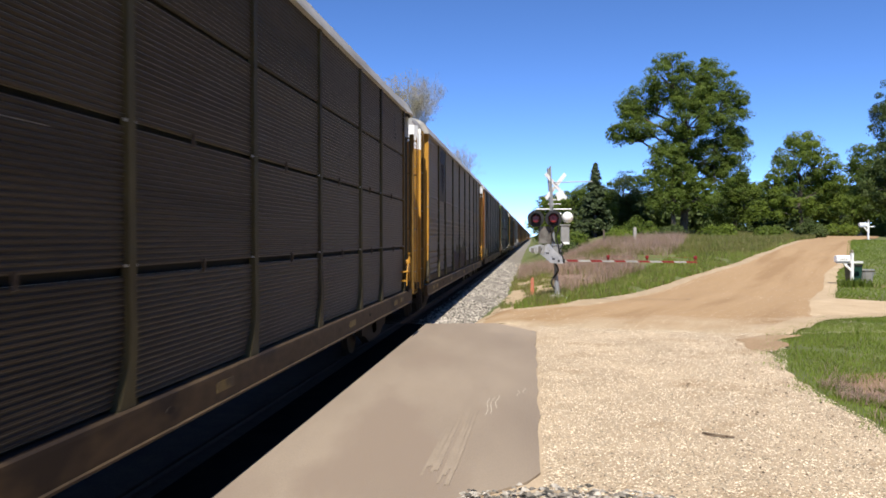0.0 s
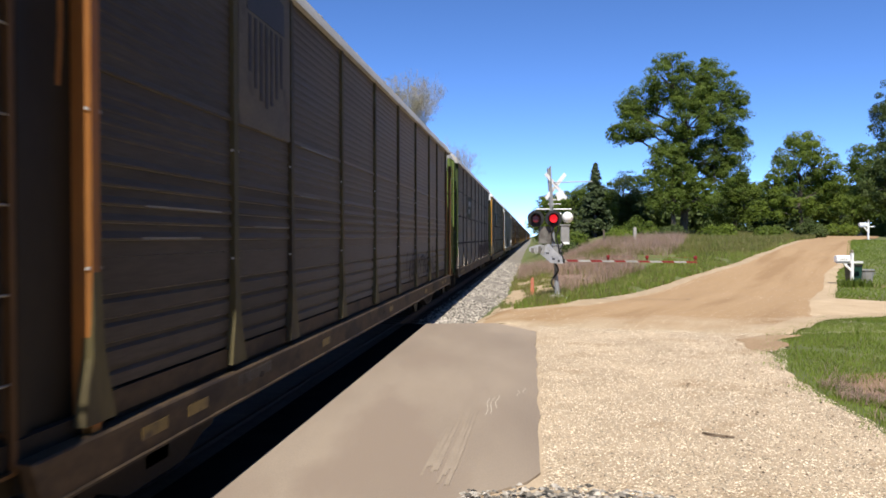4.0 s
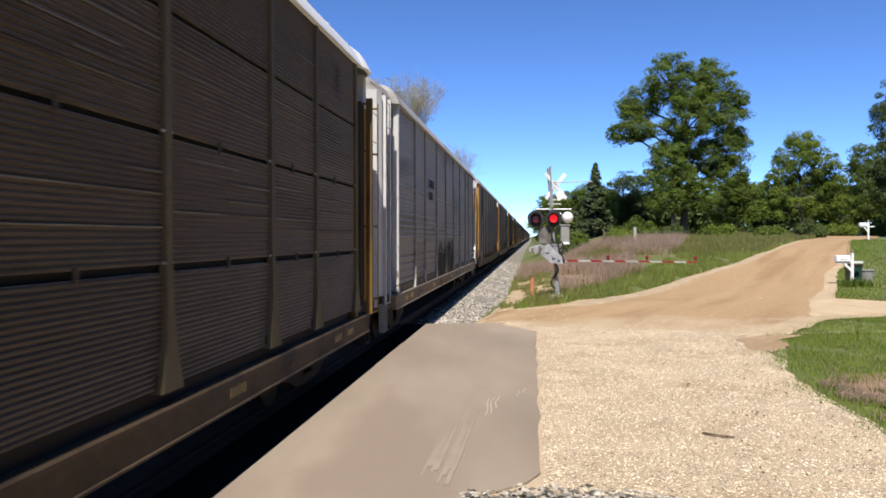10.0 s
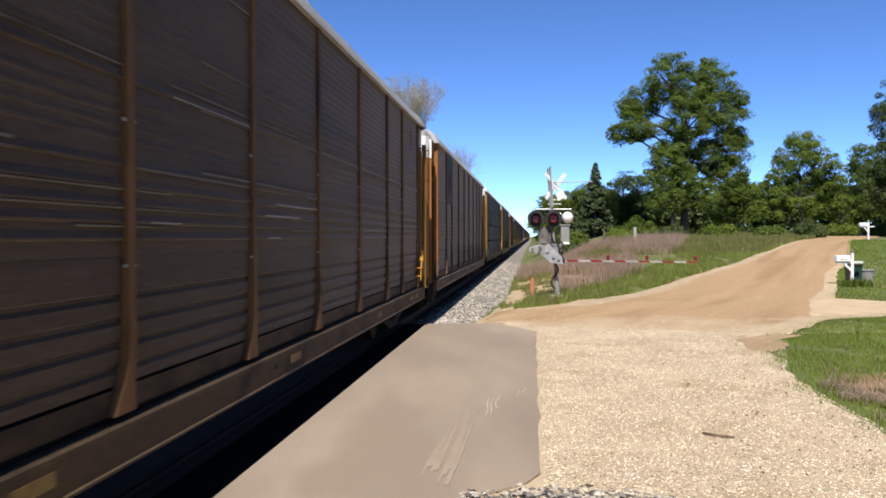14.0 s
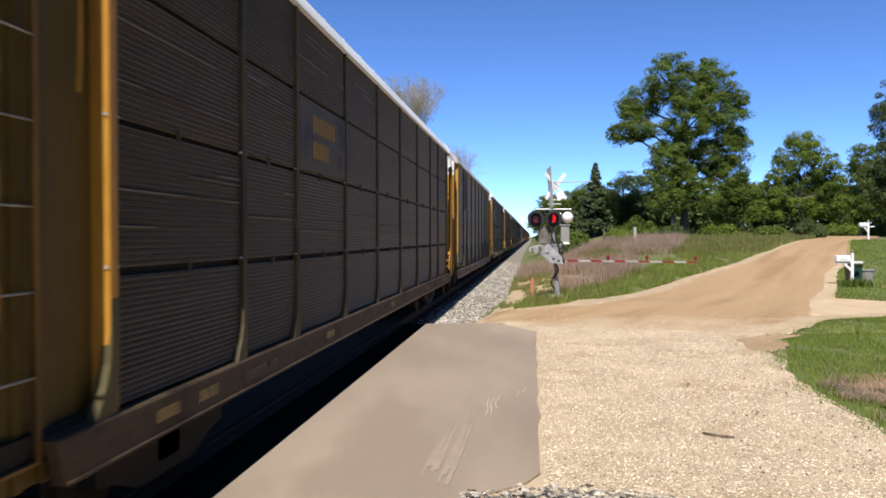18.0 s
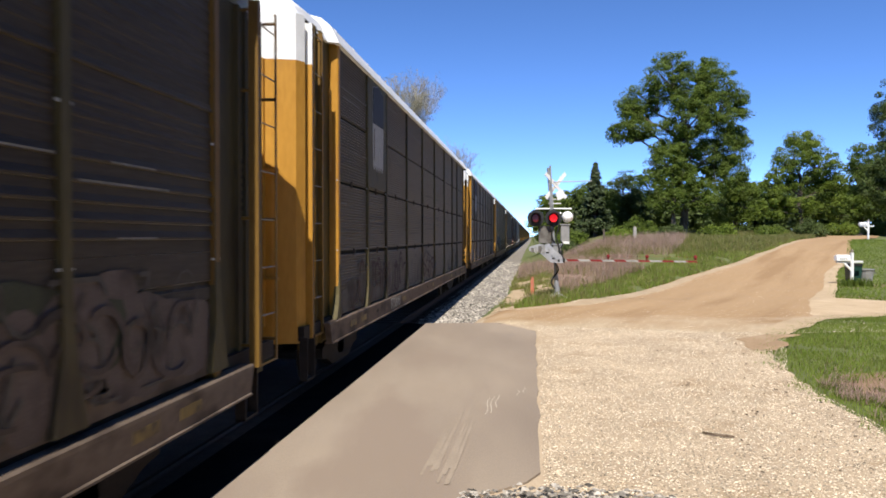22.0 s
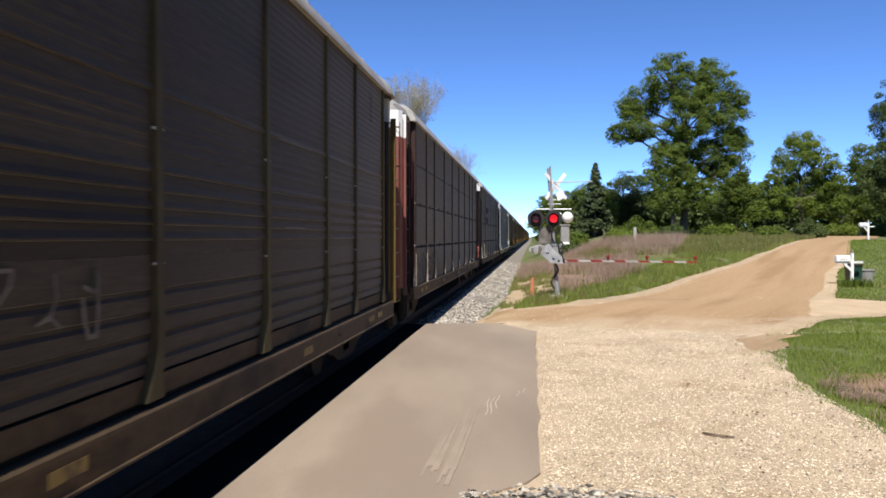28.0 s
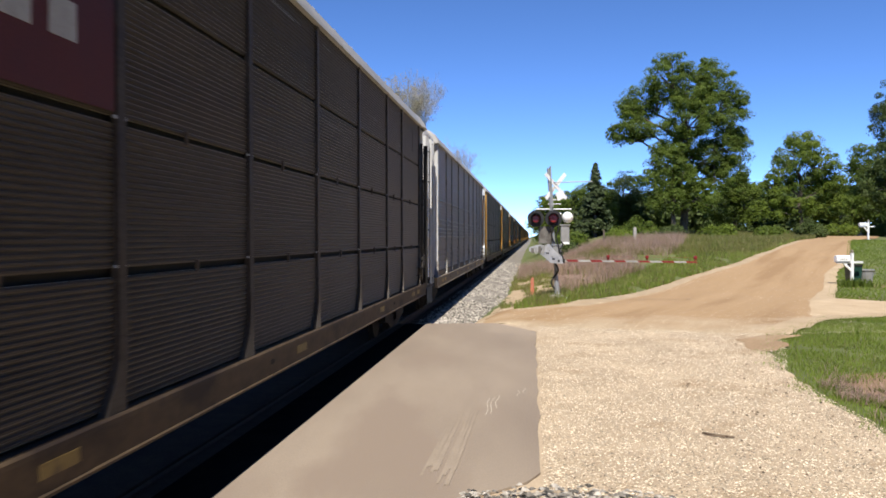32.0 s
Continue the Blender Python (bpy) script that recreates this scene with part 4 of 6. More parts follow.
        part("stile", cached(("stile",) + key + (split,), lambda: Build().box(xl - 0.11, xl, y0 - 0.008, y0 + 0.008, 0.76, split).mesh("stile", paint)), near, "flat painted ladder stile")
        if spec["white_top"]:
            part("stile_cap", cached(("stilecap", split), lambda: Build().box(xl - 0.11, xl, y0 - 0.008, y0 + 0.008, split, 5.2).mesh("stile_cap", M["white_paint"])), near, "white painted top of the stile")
    dim_rung = spec["paint"] in ("car_red", "car_black", "car_green")
    rung = cached(("rung", e, dim_rung), lambda: Build().tube((xl - 0.03, at(13.11) if e < 0 else at(12.50), 0), (xl - 0.03, at(12.55) if e < 0 else at(13.10), 0), 0.009, n=6).mesh("rung", M["steel_and_glint" if dim_rung else "post_silver"]))
    for i in range(8):
        part("rung", rung, near, at=(0, 0, 1.31 + i * 0.54))
    if e < 0:
        def rod():
            b = Build()
            pts = [(1.425, at(12.93 + 0.035 * math.sin(k * 1.7) + 0.02 * math.sin(k * 3.1)), 1.3 + k * 0.19) for k in range(20)]
            b.sweep(pts, 0.022, 6)
            return b.mesh("control_rod", paint)
        part("control_rod", cached(("rod",) + key, rod), car, "bent painted rod behind the ladder")

        def hook():
            b = Build()
            pts = [(1.44, at(12.08 - 0.03 * math.sin(k * 0.6)), 3.2 + k * 0.18) for k in range(8)]
            b.sweep(pts, 0.016, 5)
            return b.mesh("grab_iron", paint)
        part("grab_iron", cached(("grab",) + key, hook), car)

    def frame_end():
        b = Build()
        b.box(-1.42, 1.42, *span(11.5, 13.4), 0.75, 0.95)
        b.box(-0.35, 0.35, *span(11.5, 13.45), 0.55, 0.80)
        return b.mesh("end_sill", M["under"])
    part("end_sill", cached(("frame", e), frame_end), car)

    def step():
        b = Build()
        y0, y1 = (11.83, 12.22) if e > 0 else (-12.74, -12.35)
        b.box(1.36, 1.47, y0, y1, 0.20, 0.225)
        for y in (y0, y1 - 0.03):
            b.box(1.36, 1.47, y, y + 0.03, 0.20, 0.80)
        return b.mesh("sill_step", M["step_grey" if spec["paint"] == "car_white" else "under"])
    both("sill_step", cached(("step", e, spec["paint"] == "car_white"), step), "dark stirrup step")

    def coupler():
        b = Build()
        b.box(-0.10, 0.10, *span(13.1, 13.5), 0.62, 0.82, 0.03)
        b.box(-0.17, 0.14, *span(13.48, 13.74), 0.58, 0.88, 0.05)
        return b.mesh("coupler", M["under"])
    part("coupler", cached(("coupler", e), coupler), car)

    def hose():
        b = Build()
        pts = [(0.45, at(13.3 + 0.07 * k), 0.72 - 0.28 * math.sin(k * math.pi / 6)) for k in range(7)]
        b.sweep(pts, 0.03, 5)
        return b.mesh("air_hose", M["under"])
    part("air_hose", cached(("hose", e), hose), car)

    if e > 0 and not spec.get("bare_end"):
        y = 10.64
        # a brighter white paints in the sunlight on the white wagon's stand
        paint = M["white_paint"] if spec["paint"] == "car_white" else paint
        stand = part("brake_stand", cached(("brake",) + key, lambda: Build().prism([(y + 0.04, 1.40), (y + 0.17, 1.56), (y + 0.40, 1.58), (y + 0.40, 1.40)], 1.61, 1.63, "x").mesh("brake_stand", paint)), car, "hand brake stand with a small step")
        part("platform", cached(("plat",) + key, lambda: Build().box(1.38, 1.64, y, y + 0.44, 1.365, 1.39, 0.01).mesh("platform", paint)), stand)
        part("brace", cached(("brace",) + key, lambda: Build().prism([(y - 0.02, 1.05), (y + 0.015, 1.05), (y + 0.06, 1.37), (y + 0.02, 1.40)], 1.61, 1.63, "x").mesh("brace", paint)), stand)
        part("bracket", cached(("brk", 0) + key, lambda: Build().box(1.60, 1.63, y + 0.05, y + 0.085, 1.12, 1.364).mesh("bracket", paint)), stand)
        part("post", cached(("brk", 1) + key, lambda: Build().box(1.58, 1.63, y + 0.40, y + 0.445, 1.14, 1.70).mesh("post", paint)), stand)
        for dy in (0.05, 0.40):
            part("beam", cached(("beam",) + key, lambda: Build().box(1.38, 1.62, 0.0, 0.035, 1.15, 1.185).mesh("beam", paint)), stand, at=(0, y + dy, 0))
        part("gear_box", cached(("gear",) + key, lambda: Build().lathe((1.46, y + 0.53, 1.58), (1.61, y + 0.53, 1.58), [(0, 0.05), (0.1, 0.075), (0.8, 0.075), (1, 0.04)], 12).mesh("gear_box", paint)), stand)
        part("brake_lever", cached(("bwheel",) + key, lambda: Build().box(1.595, 1.625, y + 0.415, y + 0.44, 1.70, 1.80).box(1.58, 1.64, y + 0.37, y + 0.49, 1.80, 1.815).mesh("brake_lever", paint)), stand)

        def chain():
            b = Build()
            pts = [(1.55, y + 0.55 - 0.05 * math.sin(k * 0.8) - 0.02 * k, 1.6 - 0.12 * k) for k in range(7)]
            b.sweep(pts, 0.035, 6)
            return b.mesh("brake_chain", M["under"])
        part("brake_chain", cached("bchain", chain), car, "dark brake chain")
    if e > 0:
        dark = spec["paint"] in ("car_black", "car_red")
        ink = M["tag_light"] if dark else M["bay_brown"]
        both("stencil", cached(("placard", dark), lambda: stencil(7, 12.52 - SH, 3.0, 0.34, 0.085, ink, 1.352)), "small stencilled data lines")
        both("data_plate", cached(("plate", dark), lambda: Build().box(1.351, 1.356, 12.5 - SH, 12.95 - SH, 3.32, 3.34).box(1.351, 1.356, 12.5 - SH, 12.95 - SH, 3.72, 3.74).mesh("data_plate", ink)))
        part("yellow_label", cached("ylab", lambda: Build().box(1.352, 1.357, 12.5 - SH, 12.8 - SH, 2.15, 2.32).mesh("yellow_label", M["bay_yellow_shaded"])), car, "small yellow label")
    else:
        pale = spec["paint"] == "car_black"
        part("stencil", cached(("endno", pale), lambda: stencil(2, 0.35, 4.42, 0.5, 0.17, M["mark_white" if pale else "tag_dark"], -13.59 + SH, "y")), car, "stencilled end marks")


def logo_parts(car, spec):
    kind, bay, row = spec["logo"]
    edges = edges_of(spec["bays"])
    y0, y1 = edges[bay] + 0.09, edges[bay + 1] - 0.09
    z0, z1 = {"mid": (3.12, 4.09), "tall": (3.4, 5.2)}[row]
    x = SIDE + (0.034)
    if kind == "shield" and not spec.get("dim"):
        z0 = 3.13
    ym, zm = (y0 + y1) / 2, (z0 + z1) / 2

    def plate(mat, a, b, c, d, lift, nm, label):
        part(nm, Build().box(x + lift, x + lift + 0.006, a, b, c, d).mesh(nm, mat), car, label)
    if kind == "shield":
        plate(M[spec.get("logo_back", "logo_pale")], y0, y1, z0, z1, 0, "logo_panel", "faded flat panel with a striped shield")
        if spec.get("dim"):
            st = Build()
            for i in range(7):
                yy = ym - 0.58 + i * 0.175
                st.box(x + 0.009, x + 0.012, yy, yy + 0.085, z0 + 0.28 + 0.5 * abs(i - 3) ** 1.6 / 9, zm + 0.32)
            part("logo_stripes", st.mesh("logo_stripes", M["logo_stripe"]), car)
            tp = Build().prism([(ym - 0.60, z1 - 0.16), (ym, z1 - 0.05), (ym + 0.60, z1 - 0.16), (ym + 0.63, zm + 0.36), (ym - 0.62, zm + 0.36)], x + 0.009, x + 0.013, "x")
            part("logo_band", tp.mesh("logo_band", M["logo_blue"]), car)
            return
        sh = Build()
        teeth = [(ym + 0.5 - 0.1 * k, z0 + (0.34 if k % 2 else 0.46)) for k in range(11)]
        o = [(ym - 0.5, z1 - 0.12), (ym, z1 - 0.04), (ym + 0.5, z1 - 0.12), (ym + 0.54, zm + 0.1)] + teeth + [(ym - 0.54, zm + 0.1)]
        sh.prism(o, x + 0.008, x + 0.012, "x")
        part("logo_shape", sh.mesh("logo_shape", M["mark_white"]), car)
        st = Build()
        for i in range(1):
            st.box(x + 0.013, x + 0.016, ym - 0.40 + i * 0.19, ym - 0.36 + i * 0.19, z0 + 0.55, zm + 0.12)
        part("logo_stripes", st.mesh("logo_stripes", M["logo_pale"]), car)
        tp = Build().prism([(ym - 0.49, z1 - 0.13), (ym, z1 - 0.05), (ym + 0.49, z1 - 0.13), (ym + 0.52, zm + 0.22), (ym - 0.52, zm + 0.22)], x + 0.013, x + 0.017, "x")
        part("logo_band", tp.mesh("logo_band", M["logo_blue"]), car)
    elif kind == "letters":
        mats = {"white": M["mark_white"], "yellow": M["logo_yellow"], "dark": M["tag_dark"]}
        mt = mats[spec.get("logo_mat", "white")]
        if spec.get("logo_back"):
            plate(M[spec["logo_back"]], y0, y1, z0, z1, 0, "logo_panel", "flat painted panel with a plain emblem")
        lg = Build()
        widths = (0.15, 0.11, 0.16, 0.12, 0.14, 0.12, 0.16)
        for row, n in ((0.06, 7), (-0.30, 5)):
            yy = ym - 0.62
            for k in range(n):
                lg.box(x + 0.008, x + 0.011, yy, yy + widths[k], zm + row, zm + row + 0.24)
                yy += widths[k] + 0.035
        part("logo_shape", lg.mesh("logo_shape", mt), car)
    elif kind == "sheet":
        plate(M[spec.get("logo_back", "logo_pale")], y0, y1, z0, z1, 0, "logo_panel", "faded flat panel with plain lettering bars")
        lg = Build()
        for i in range(4):
            yy = y0 + 0.3 + i * (y1 - y0 - 0.6) / 4
            lg.box(x + 0.008, x + 0.012, yy, yy + 0.3, zm - 0.1, zm + 0.16)
        part("logo_shape", lg.mesh("logo_shape", M[spec.get("logo_ink", "mark_white")]), car)
    elif kind == "flag":
        plate(M["logo_pale"], y0, y1, z0, z1, 0, "logo_panel", "faded pale panel with a red and black flag shape")
        for nm, mt, lo, hi in (("logo_shape", "logo_red", 0.0, 0.62), ("logo_band", "tag_dark", -0.32, 0.0)):
            fl = Build()
            for i in range(8):
                a, b = ym - 0.6 + 0.15 * i, ym - 0.6 + 0.15 * (i + 1)
                da, db = -0.035 * i + 0.06 * math.sin(i * 0.7), -0.035 * (i + 1) + 0.06 * math.sin(i * 0.7 + 0.7)
                fl.add([(x + 0.009, a, zm + lo + da), (x + 0.009, b, zm + lo + db), (x + 0.009, b, zm + hi + db), (x + 0.009, a, zm + hi + da)], [(0, 1, 2, 3)])
            part(nm, fl.mesh(nm, M[mt]), car)


def make_car(spec):
    car = thing("car_carrier_wagon", (TRACK_X, 0, 0), spec["label"], "railway wagon", "wagons of the train")
    pmat = M[spec["panel"]]
    style = spec["style"]
    wide_foot = style == "flare" or spec["seed"] in (1, 2, 9)
    post = cached(("post", spec["post"], wide_foot), lambda: post_mesh(M[spec["post"]], wide_foot))
    edges = edges_of(spec["bays"])
    # one pale bar behind each post shows as two painted bolt glints
    strap = cached("strap", lambda: Build().box(0.018, 0.040, -0.085, 0.085, -0.011, 0.011).mesh("strap", M["strap"]))
    for y in edges:
        post_ob = part("side_post", post, car, at=(SIDE, y, 0))
        if spec["seed"] < 16:
            for z in (1.98, 3.09):
                part("strap", strap, post_ob, "bright clip painting the glint of the post's bolts", at=(0, 0, z))
    if style in ("seam", "flare") and spec["seed"] < 16:
        clip = cached(("clip", spec["sill"]), lambda: Build().prism([(0.012, -0.065), (0.038, -0.055), (0.042, 0.055), (0.012, 0.065)], -0.012, 0.012).mesh("latch", M["panel_grey"]))
        for i in range(9):
            for z in (1.935, 3.075):
                part("latch", clip, car, at=(SIDE, edges[i] + spec["bays"][i] * (0.5 if z < 2.5 else 0.42), z))
    if spec["seed"] == 13:
        part("stencil", stencil(3, 9.85, 3.6, 0.36, 0.085, M["tag_bone"], SIDE + 0.015), car, "small pale stencilled lines")
    if spec["seed"] < 16:
        # bright streaks paint sun glints along the slats, mostly high up
        srnd = random.Random(900 + spec["seed"])
        for _ in range(16):
            i = srnd.randrange(9)
            slatted = style in ("seam", "flare")
            z0 = srnd.choice((2.9, 3.95, 4.5, 4.85, 5.0)) + srnd.uniform(-0.05, 0.05) if slatted else srnd.choice((2.20, 2.33, 2.46, 2.60, 2.76, 3.42)) - 0.022
            xs = SIDE + (0.0132 if slatted else 0.0242)
            ya = edges[i] + srnd.uniform(0.15, 0.8)
            part("scuff_mark", Build().box(xs, xs + 0.002, ya, min(edges[i + 1] - 0.1, ya + srnd.uniform(0.4, 1.6 if slatted else 2.3)), z0, z0 + srnd.uniform(0.008, 0.016 if slatted else 0.022)).mesh("scuff_mark", M["glint_white" if spec["seed"] == 6 else "glint_pale"]), car, "bright streak painting a sun glint along a slat")
    for i, w in enumerate(spec["bays"]):
        at_y = edges[i] + 0.058
        wide = w - 0.116
        if style in ("seam", "flare"):
            for r, (z0, z1) in enumerate(ROWS):
                ww = round(wide, 2)
                me = cached(("fine", ww, r, spec["panel"], spec["seed"] < 16), lambda: ribbed("side_panel", ww, z0, z1, (0.047 if spec["seed"] < 16 else 0.09), 0.013, pmat))
                part("side_panel", me, car, at=(SIDE, at_y, 0))
        else:
            ww = round(wide, 2)
            me = cached((style, ww, spec["panel"], "low"), lambda: pressed("side_panel", ww, 1.085, 2.05, pmat))
            part("side_panel", me, car, at=(SIDE, at_y, 0))
            kick = cached(("kick", ww, spec["sill"]), lambda: Build().box(-0.02, 0.012, 0.0, ww, 0.88, 1.06, 0.004).mesh("kick_plate", M[spec["sill"]]))
            part("kick_plate", kick, car, at=(SIDE, at_y, 0))
            me = cached((style, ww, spec["panel"], "high"), lambda: pressed("side_panel", ww, 2.053, 5.25, pmat))
            part("side_panel", me, car, at=(SIDE, at_y, 0))
    if style == "broad":
        # cream rib crests on the pressed sheets, pale to paint in caught light
        for i, w in enumerate(spec["bays"]):
            ln = round(w - 0.125, 2)
            crest = cached(("crest", ln), lambda: Build().prism([(0.006, -0.008), (0.0275, -0.008), (0.018, 0.016), (0.006, 0.030)], 0.0, ln).mesh("rib_crest", M["rib_cream"]))
            for z in (2.20, 2.33, 2.46, 2.60, 2.76, 3.42):
                part("rib_crest", crest, car, at=(SIDE, edges[i] + 0.0625, z))
    if spec.get("strips"):
        # bright bands painted on the slats for the sun they catch
        rnd = random.Random(spec["seed"])
        for i, w in enumerate(spec["bays"]):
            full = round(w - 0.15, 2)
            for z in (2.28, 2.42, 2.56, 2.74, 2.80, 3.38, 3.50, 3.64, 3.84, 4.62, 4.78):
                if rnd.random() < (0.8 if spec["strips"] > 1 else 0.5) * (0.45 if z > 4.2 else 1):
                    ln = full if rnd.random() < 0.4 else round(full * rnd.choice((0.25, 0.5, 0.75)), 2)
                    y = edges[i] + 0.07 + (full - ln) * rnd.choice((0, 1, 1))
                    thick = 0.013 if abs(z - 2.77) < 0.05 else 0.008
                    bar = cached(("strip", ln, thick), lambda: Build().prism([(0.0, -thick), (0.010, -thick * 0.8), (0.012, thick * 0.5), (0.0, thick)], 0.0, ln).mesh("slat_strip", M["steel_and_glint"]))
                    part("slat_strip", bar, car, at=(SIDE + 0.017, y, z))
    low = 0.12 if style == "flare" else (0.08 if style == "plain" else 0.0)
    part("side_sill", cached(("sill", spec["sill"], low), lambda: sill_mesh(M[spec["sill"]], low)), car, "grimy painted side sill")
    # raised dark ovals paint the shade of the sill's tie-down holes
    pocket = cached(("pocket", 0), lambda: Build().prism([(0.075 * math.cos(k * 0.5236), 0.76 + 0.032 * math.sin(k * 0.5236)) for k in range(12)], 1.5625, 1.568, "x").mesh("tie_down_hole", M["under"]))
    for y in edges[1:-1:2 if spec["seed"] % 2 else 3]:
        part("tie_down_hole", pocket, car, at=(0, y * 0.99 + 0.45, -low))
    part("roof", cached(("roof", spec["roof"]), lambda: roof_mesh(M[spec["roof"]])), car, "bright corrugated roof" if spec["roof"] == "roof_white" else "dull grey corrugated roof")
    # added black box behind the screens paints the shade seen through the seams
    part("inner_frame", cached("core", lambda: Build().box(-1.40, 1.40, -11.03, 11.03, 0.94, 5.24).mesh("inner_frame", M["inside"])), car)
    part("far_side", cached(("far", spec["panel"]), lambda: Build().box(-1.47, -1.41, -11.05, 11.05, 0.65, 5.26).mesh("far_side", pmat)), car)
    part("underframe", cached("under", lambda: Build().box(-1.42, 1.42, -10.7, 10.7, 0.70, 0.93).box(-0.4, 0.4, -10.6, 10.6, 0.34, 0.72).mesh("underframe", M["under"])), car)
    for e in (-1, 1):
        end_parts(car, spec, e)
        tr = part("truck", TRUCK_MESH, car, at=(0, e * 9.4, RAIL_Z))
        for s in (-0.88, 0.88):
            part("wheelset", WHEEL_MESH, tr, at=(0, s, 0))
    if spec["seed"] < 16:
        bright = spec["paint"] == "car_white"
        mark = cached(("reflector", bright), lambda: Build().box(1.563, 1.566, 0.0, 0.42, -0.05, 0.05).mesh("reflector", M["reflect_new" if bright else "reflect_old"]))
        for y in (-10.55, -9.75, -5.4, -0.2, 5.2, 9.3, 10.1):
            part("reflector", mark, car, "yellow reflective strip on the sill", at=(0, y, 0.755 - low))
        if style == "flare":
            # solid black blocks paint the shade of notches in the panel's foot
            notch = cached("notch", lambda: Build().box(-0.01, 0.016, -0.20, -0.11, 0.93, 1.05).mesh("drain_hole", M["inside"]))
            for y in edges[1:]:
                part("drain_hole", notch, car, "black block painting a notch's shade at the panel's foot", at=(SIDE, y, 0))
        part("stencil", cached("hatch", lambda: stencil(7, 9.75, 4.9, 0.16, 0.085, M["tag_light"], SIDE + 0.034)), car, "small white stencilled marks high on the side")
    if spec.get("logo"):
        logo_parts(car, spec)
    for (y0, y1, z0, z1, mf) in spec.get("washes", ()):
        rnd = random.Random(int(y0 * 10) + spec["seed"])
        wash = Build()
        yy, lift = y0 + 0.3, 0.0
        while yy < y1 - 0.3:
            cy, cz = yy, (z0 + z1) / 2 + rnd.uniform(-0.2, 0.1)
            ry, rz = rnd.uniform(0.3, 0.7), (z1 - z0) * rnd.uniform(0.3, 0.55)
            ring = []
            for k in range(16):
                w = 2 * math.pi * k / 16
                q = rnd.uniform(0.82, 1.12)
                ring.append((SIDE + 0.0145 + lift, min(y1, max(y0, cy + ry * q * math.cos(w))), min(z1, max(z0, cz + rz * q * math.sin(w)))))
            wash.add(ring, [tuple(range(16))])
            lift = (lift + 0.0006) % 0.006
            yy += ry * rnd.uniform(0.7, 1.3)
        part("graffiti", wash.mesh("graffiti", M[mf]), car, "washed-out sprayed ground colour")
    for k, (y0, y1, z0, z1, bold, mf, ml) in enumerate(spec.get("tags", ())):
        make = {"bubble": bubble_meshes, "scribble": scribble_meshes}.get(bold)
        fill, line = make(y0, y1, z0, z1, spec["seed"] * 7 + k) if make else graffiti_meshes(y0, y1, z0, z1, spec["seed"] * 7 + k, bold)
        part("graffiti", Build().add([(x + SIDE, y, z) for x, y, z in fill.v], fill.f).mesh("graffiti", M[mf]), car, "sprayed illegible graffiti shapes")
        if line.v:
            part("graffiti_outline", Build().add([(x + SIDE, y, z) for x, y, z in line.v], line.f).mesh("graffiti_outline", M[ml]), car)
    if spec.get("number"):
        cu = bpy.data.curves.new("number", "FONT")
        cu.body, cu.size, cu.extrude = spec["number"], 0.31, 0.002
        cu.space_character = 1.32
        cu.materials.append(M["mark_white"])
        ob = part("number", cu, car, "white wagon number on the sill")
        ob.matrix_basis = Matrix.Translation((1.568, spec["number_y"], 0.655)) @ Matrix(((0, 0, 1, 0), (1, 0, 0, 0), (0, 1, 0, 0), (0, 0, 0, 1)))
    elif spec["seed"] % 2 == 0:
        part("stencil", cached(("sillmark", 0), lambda: stencil(1, -8.6, 0.67, 1.3, 0.2, M["tag_light"], 1.564)), car, "white stencilled sill marks")
    return car


def spec(n, label, style="seam", panel="panel_dark", paint="yellow", bay="bay_yellow_shaded", post="post_olive", sill="sill", roof="roof_grey", white_top=True, **more):
    return dict(seed=n, bays=BAYS_SHORT if n in (0, 10, 11, 13, 14) else BAYS, label=label, style=style, panel=panel, paint=paint, bay=bay, post=post, sill=sill, roof=roof, white_top=white_top, **more)


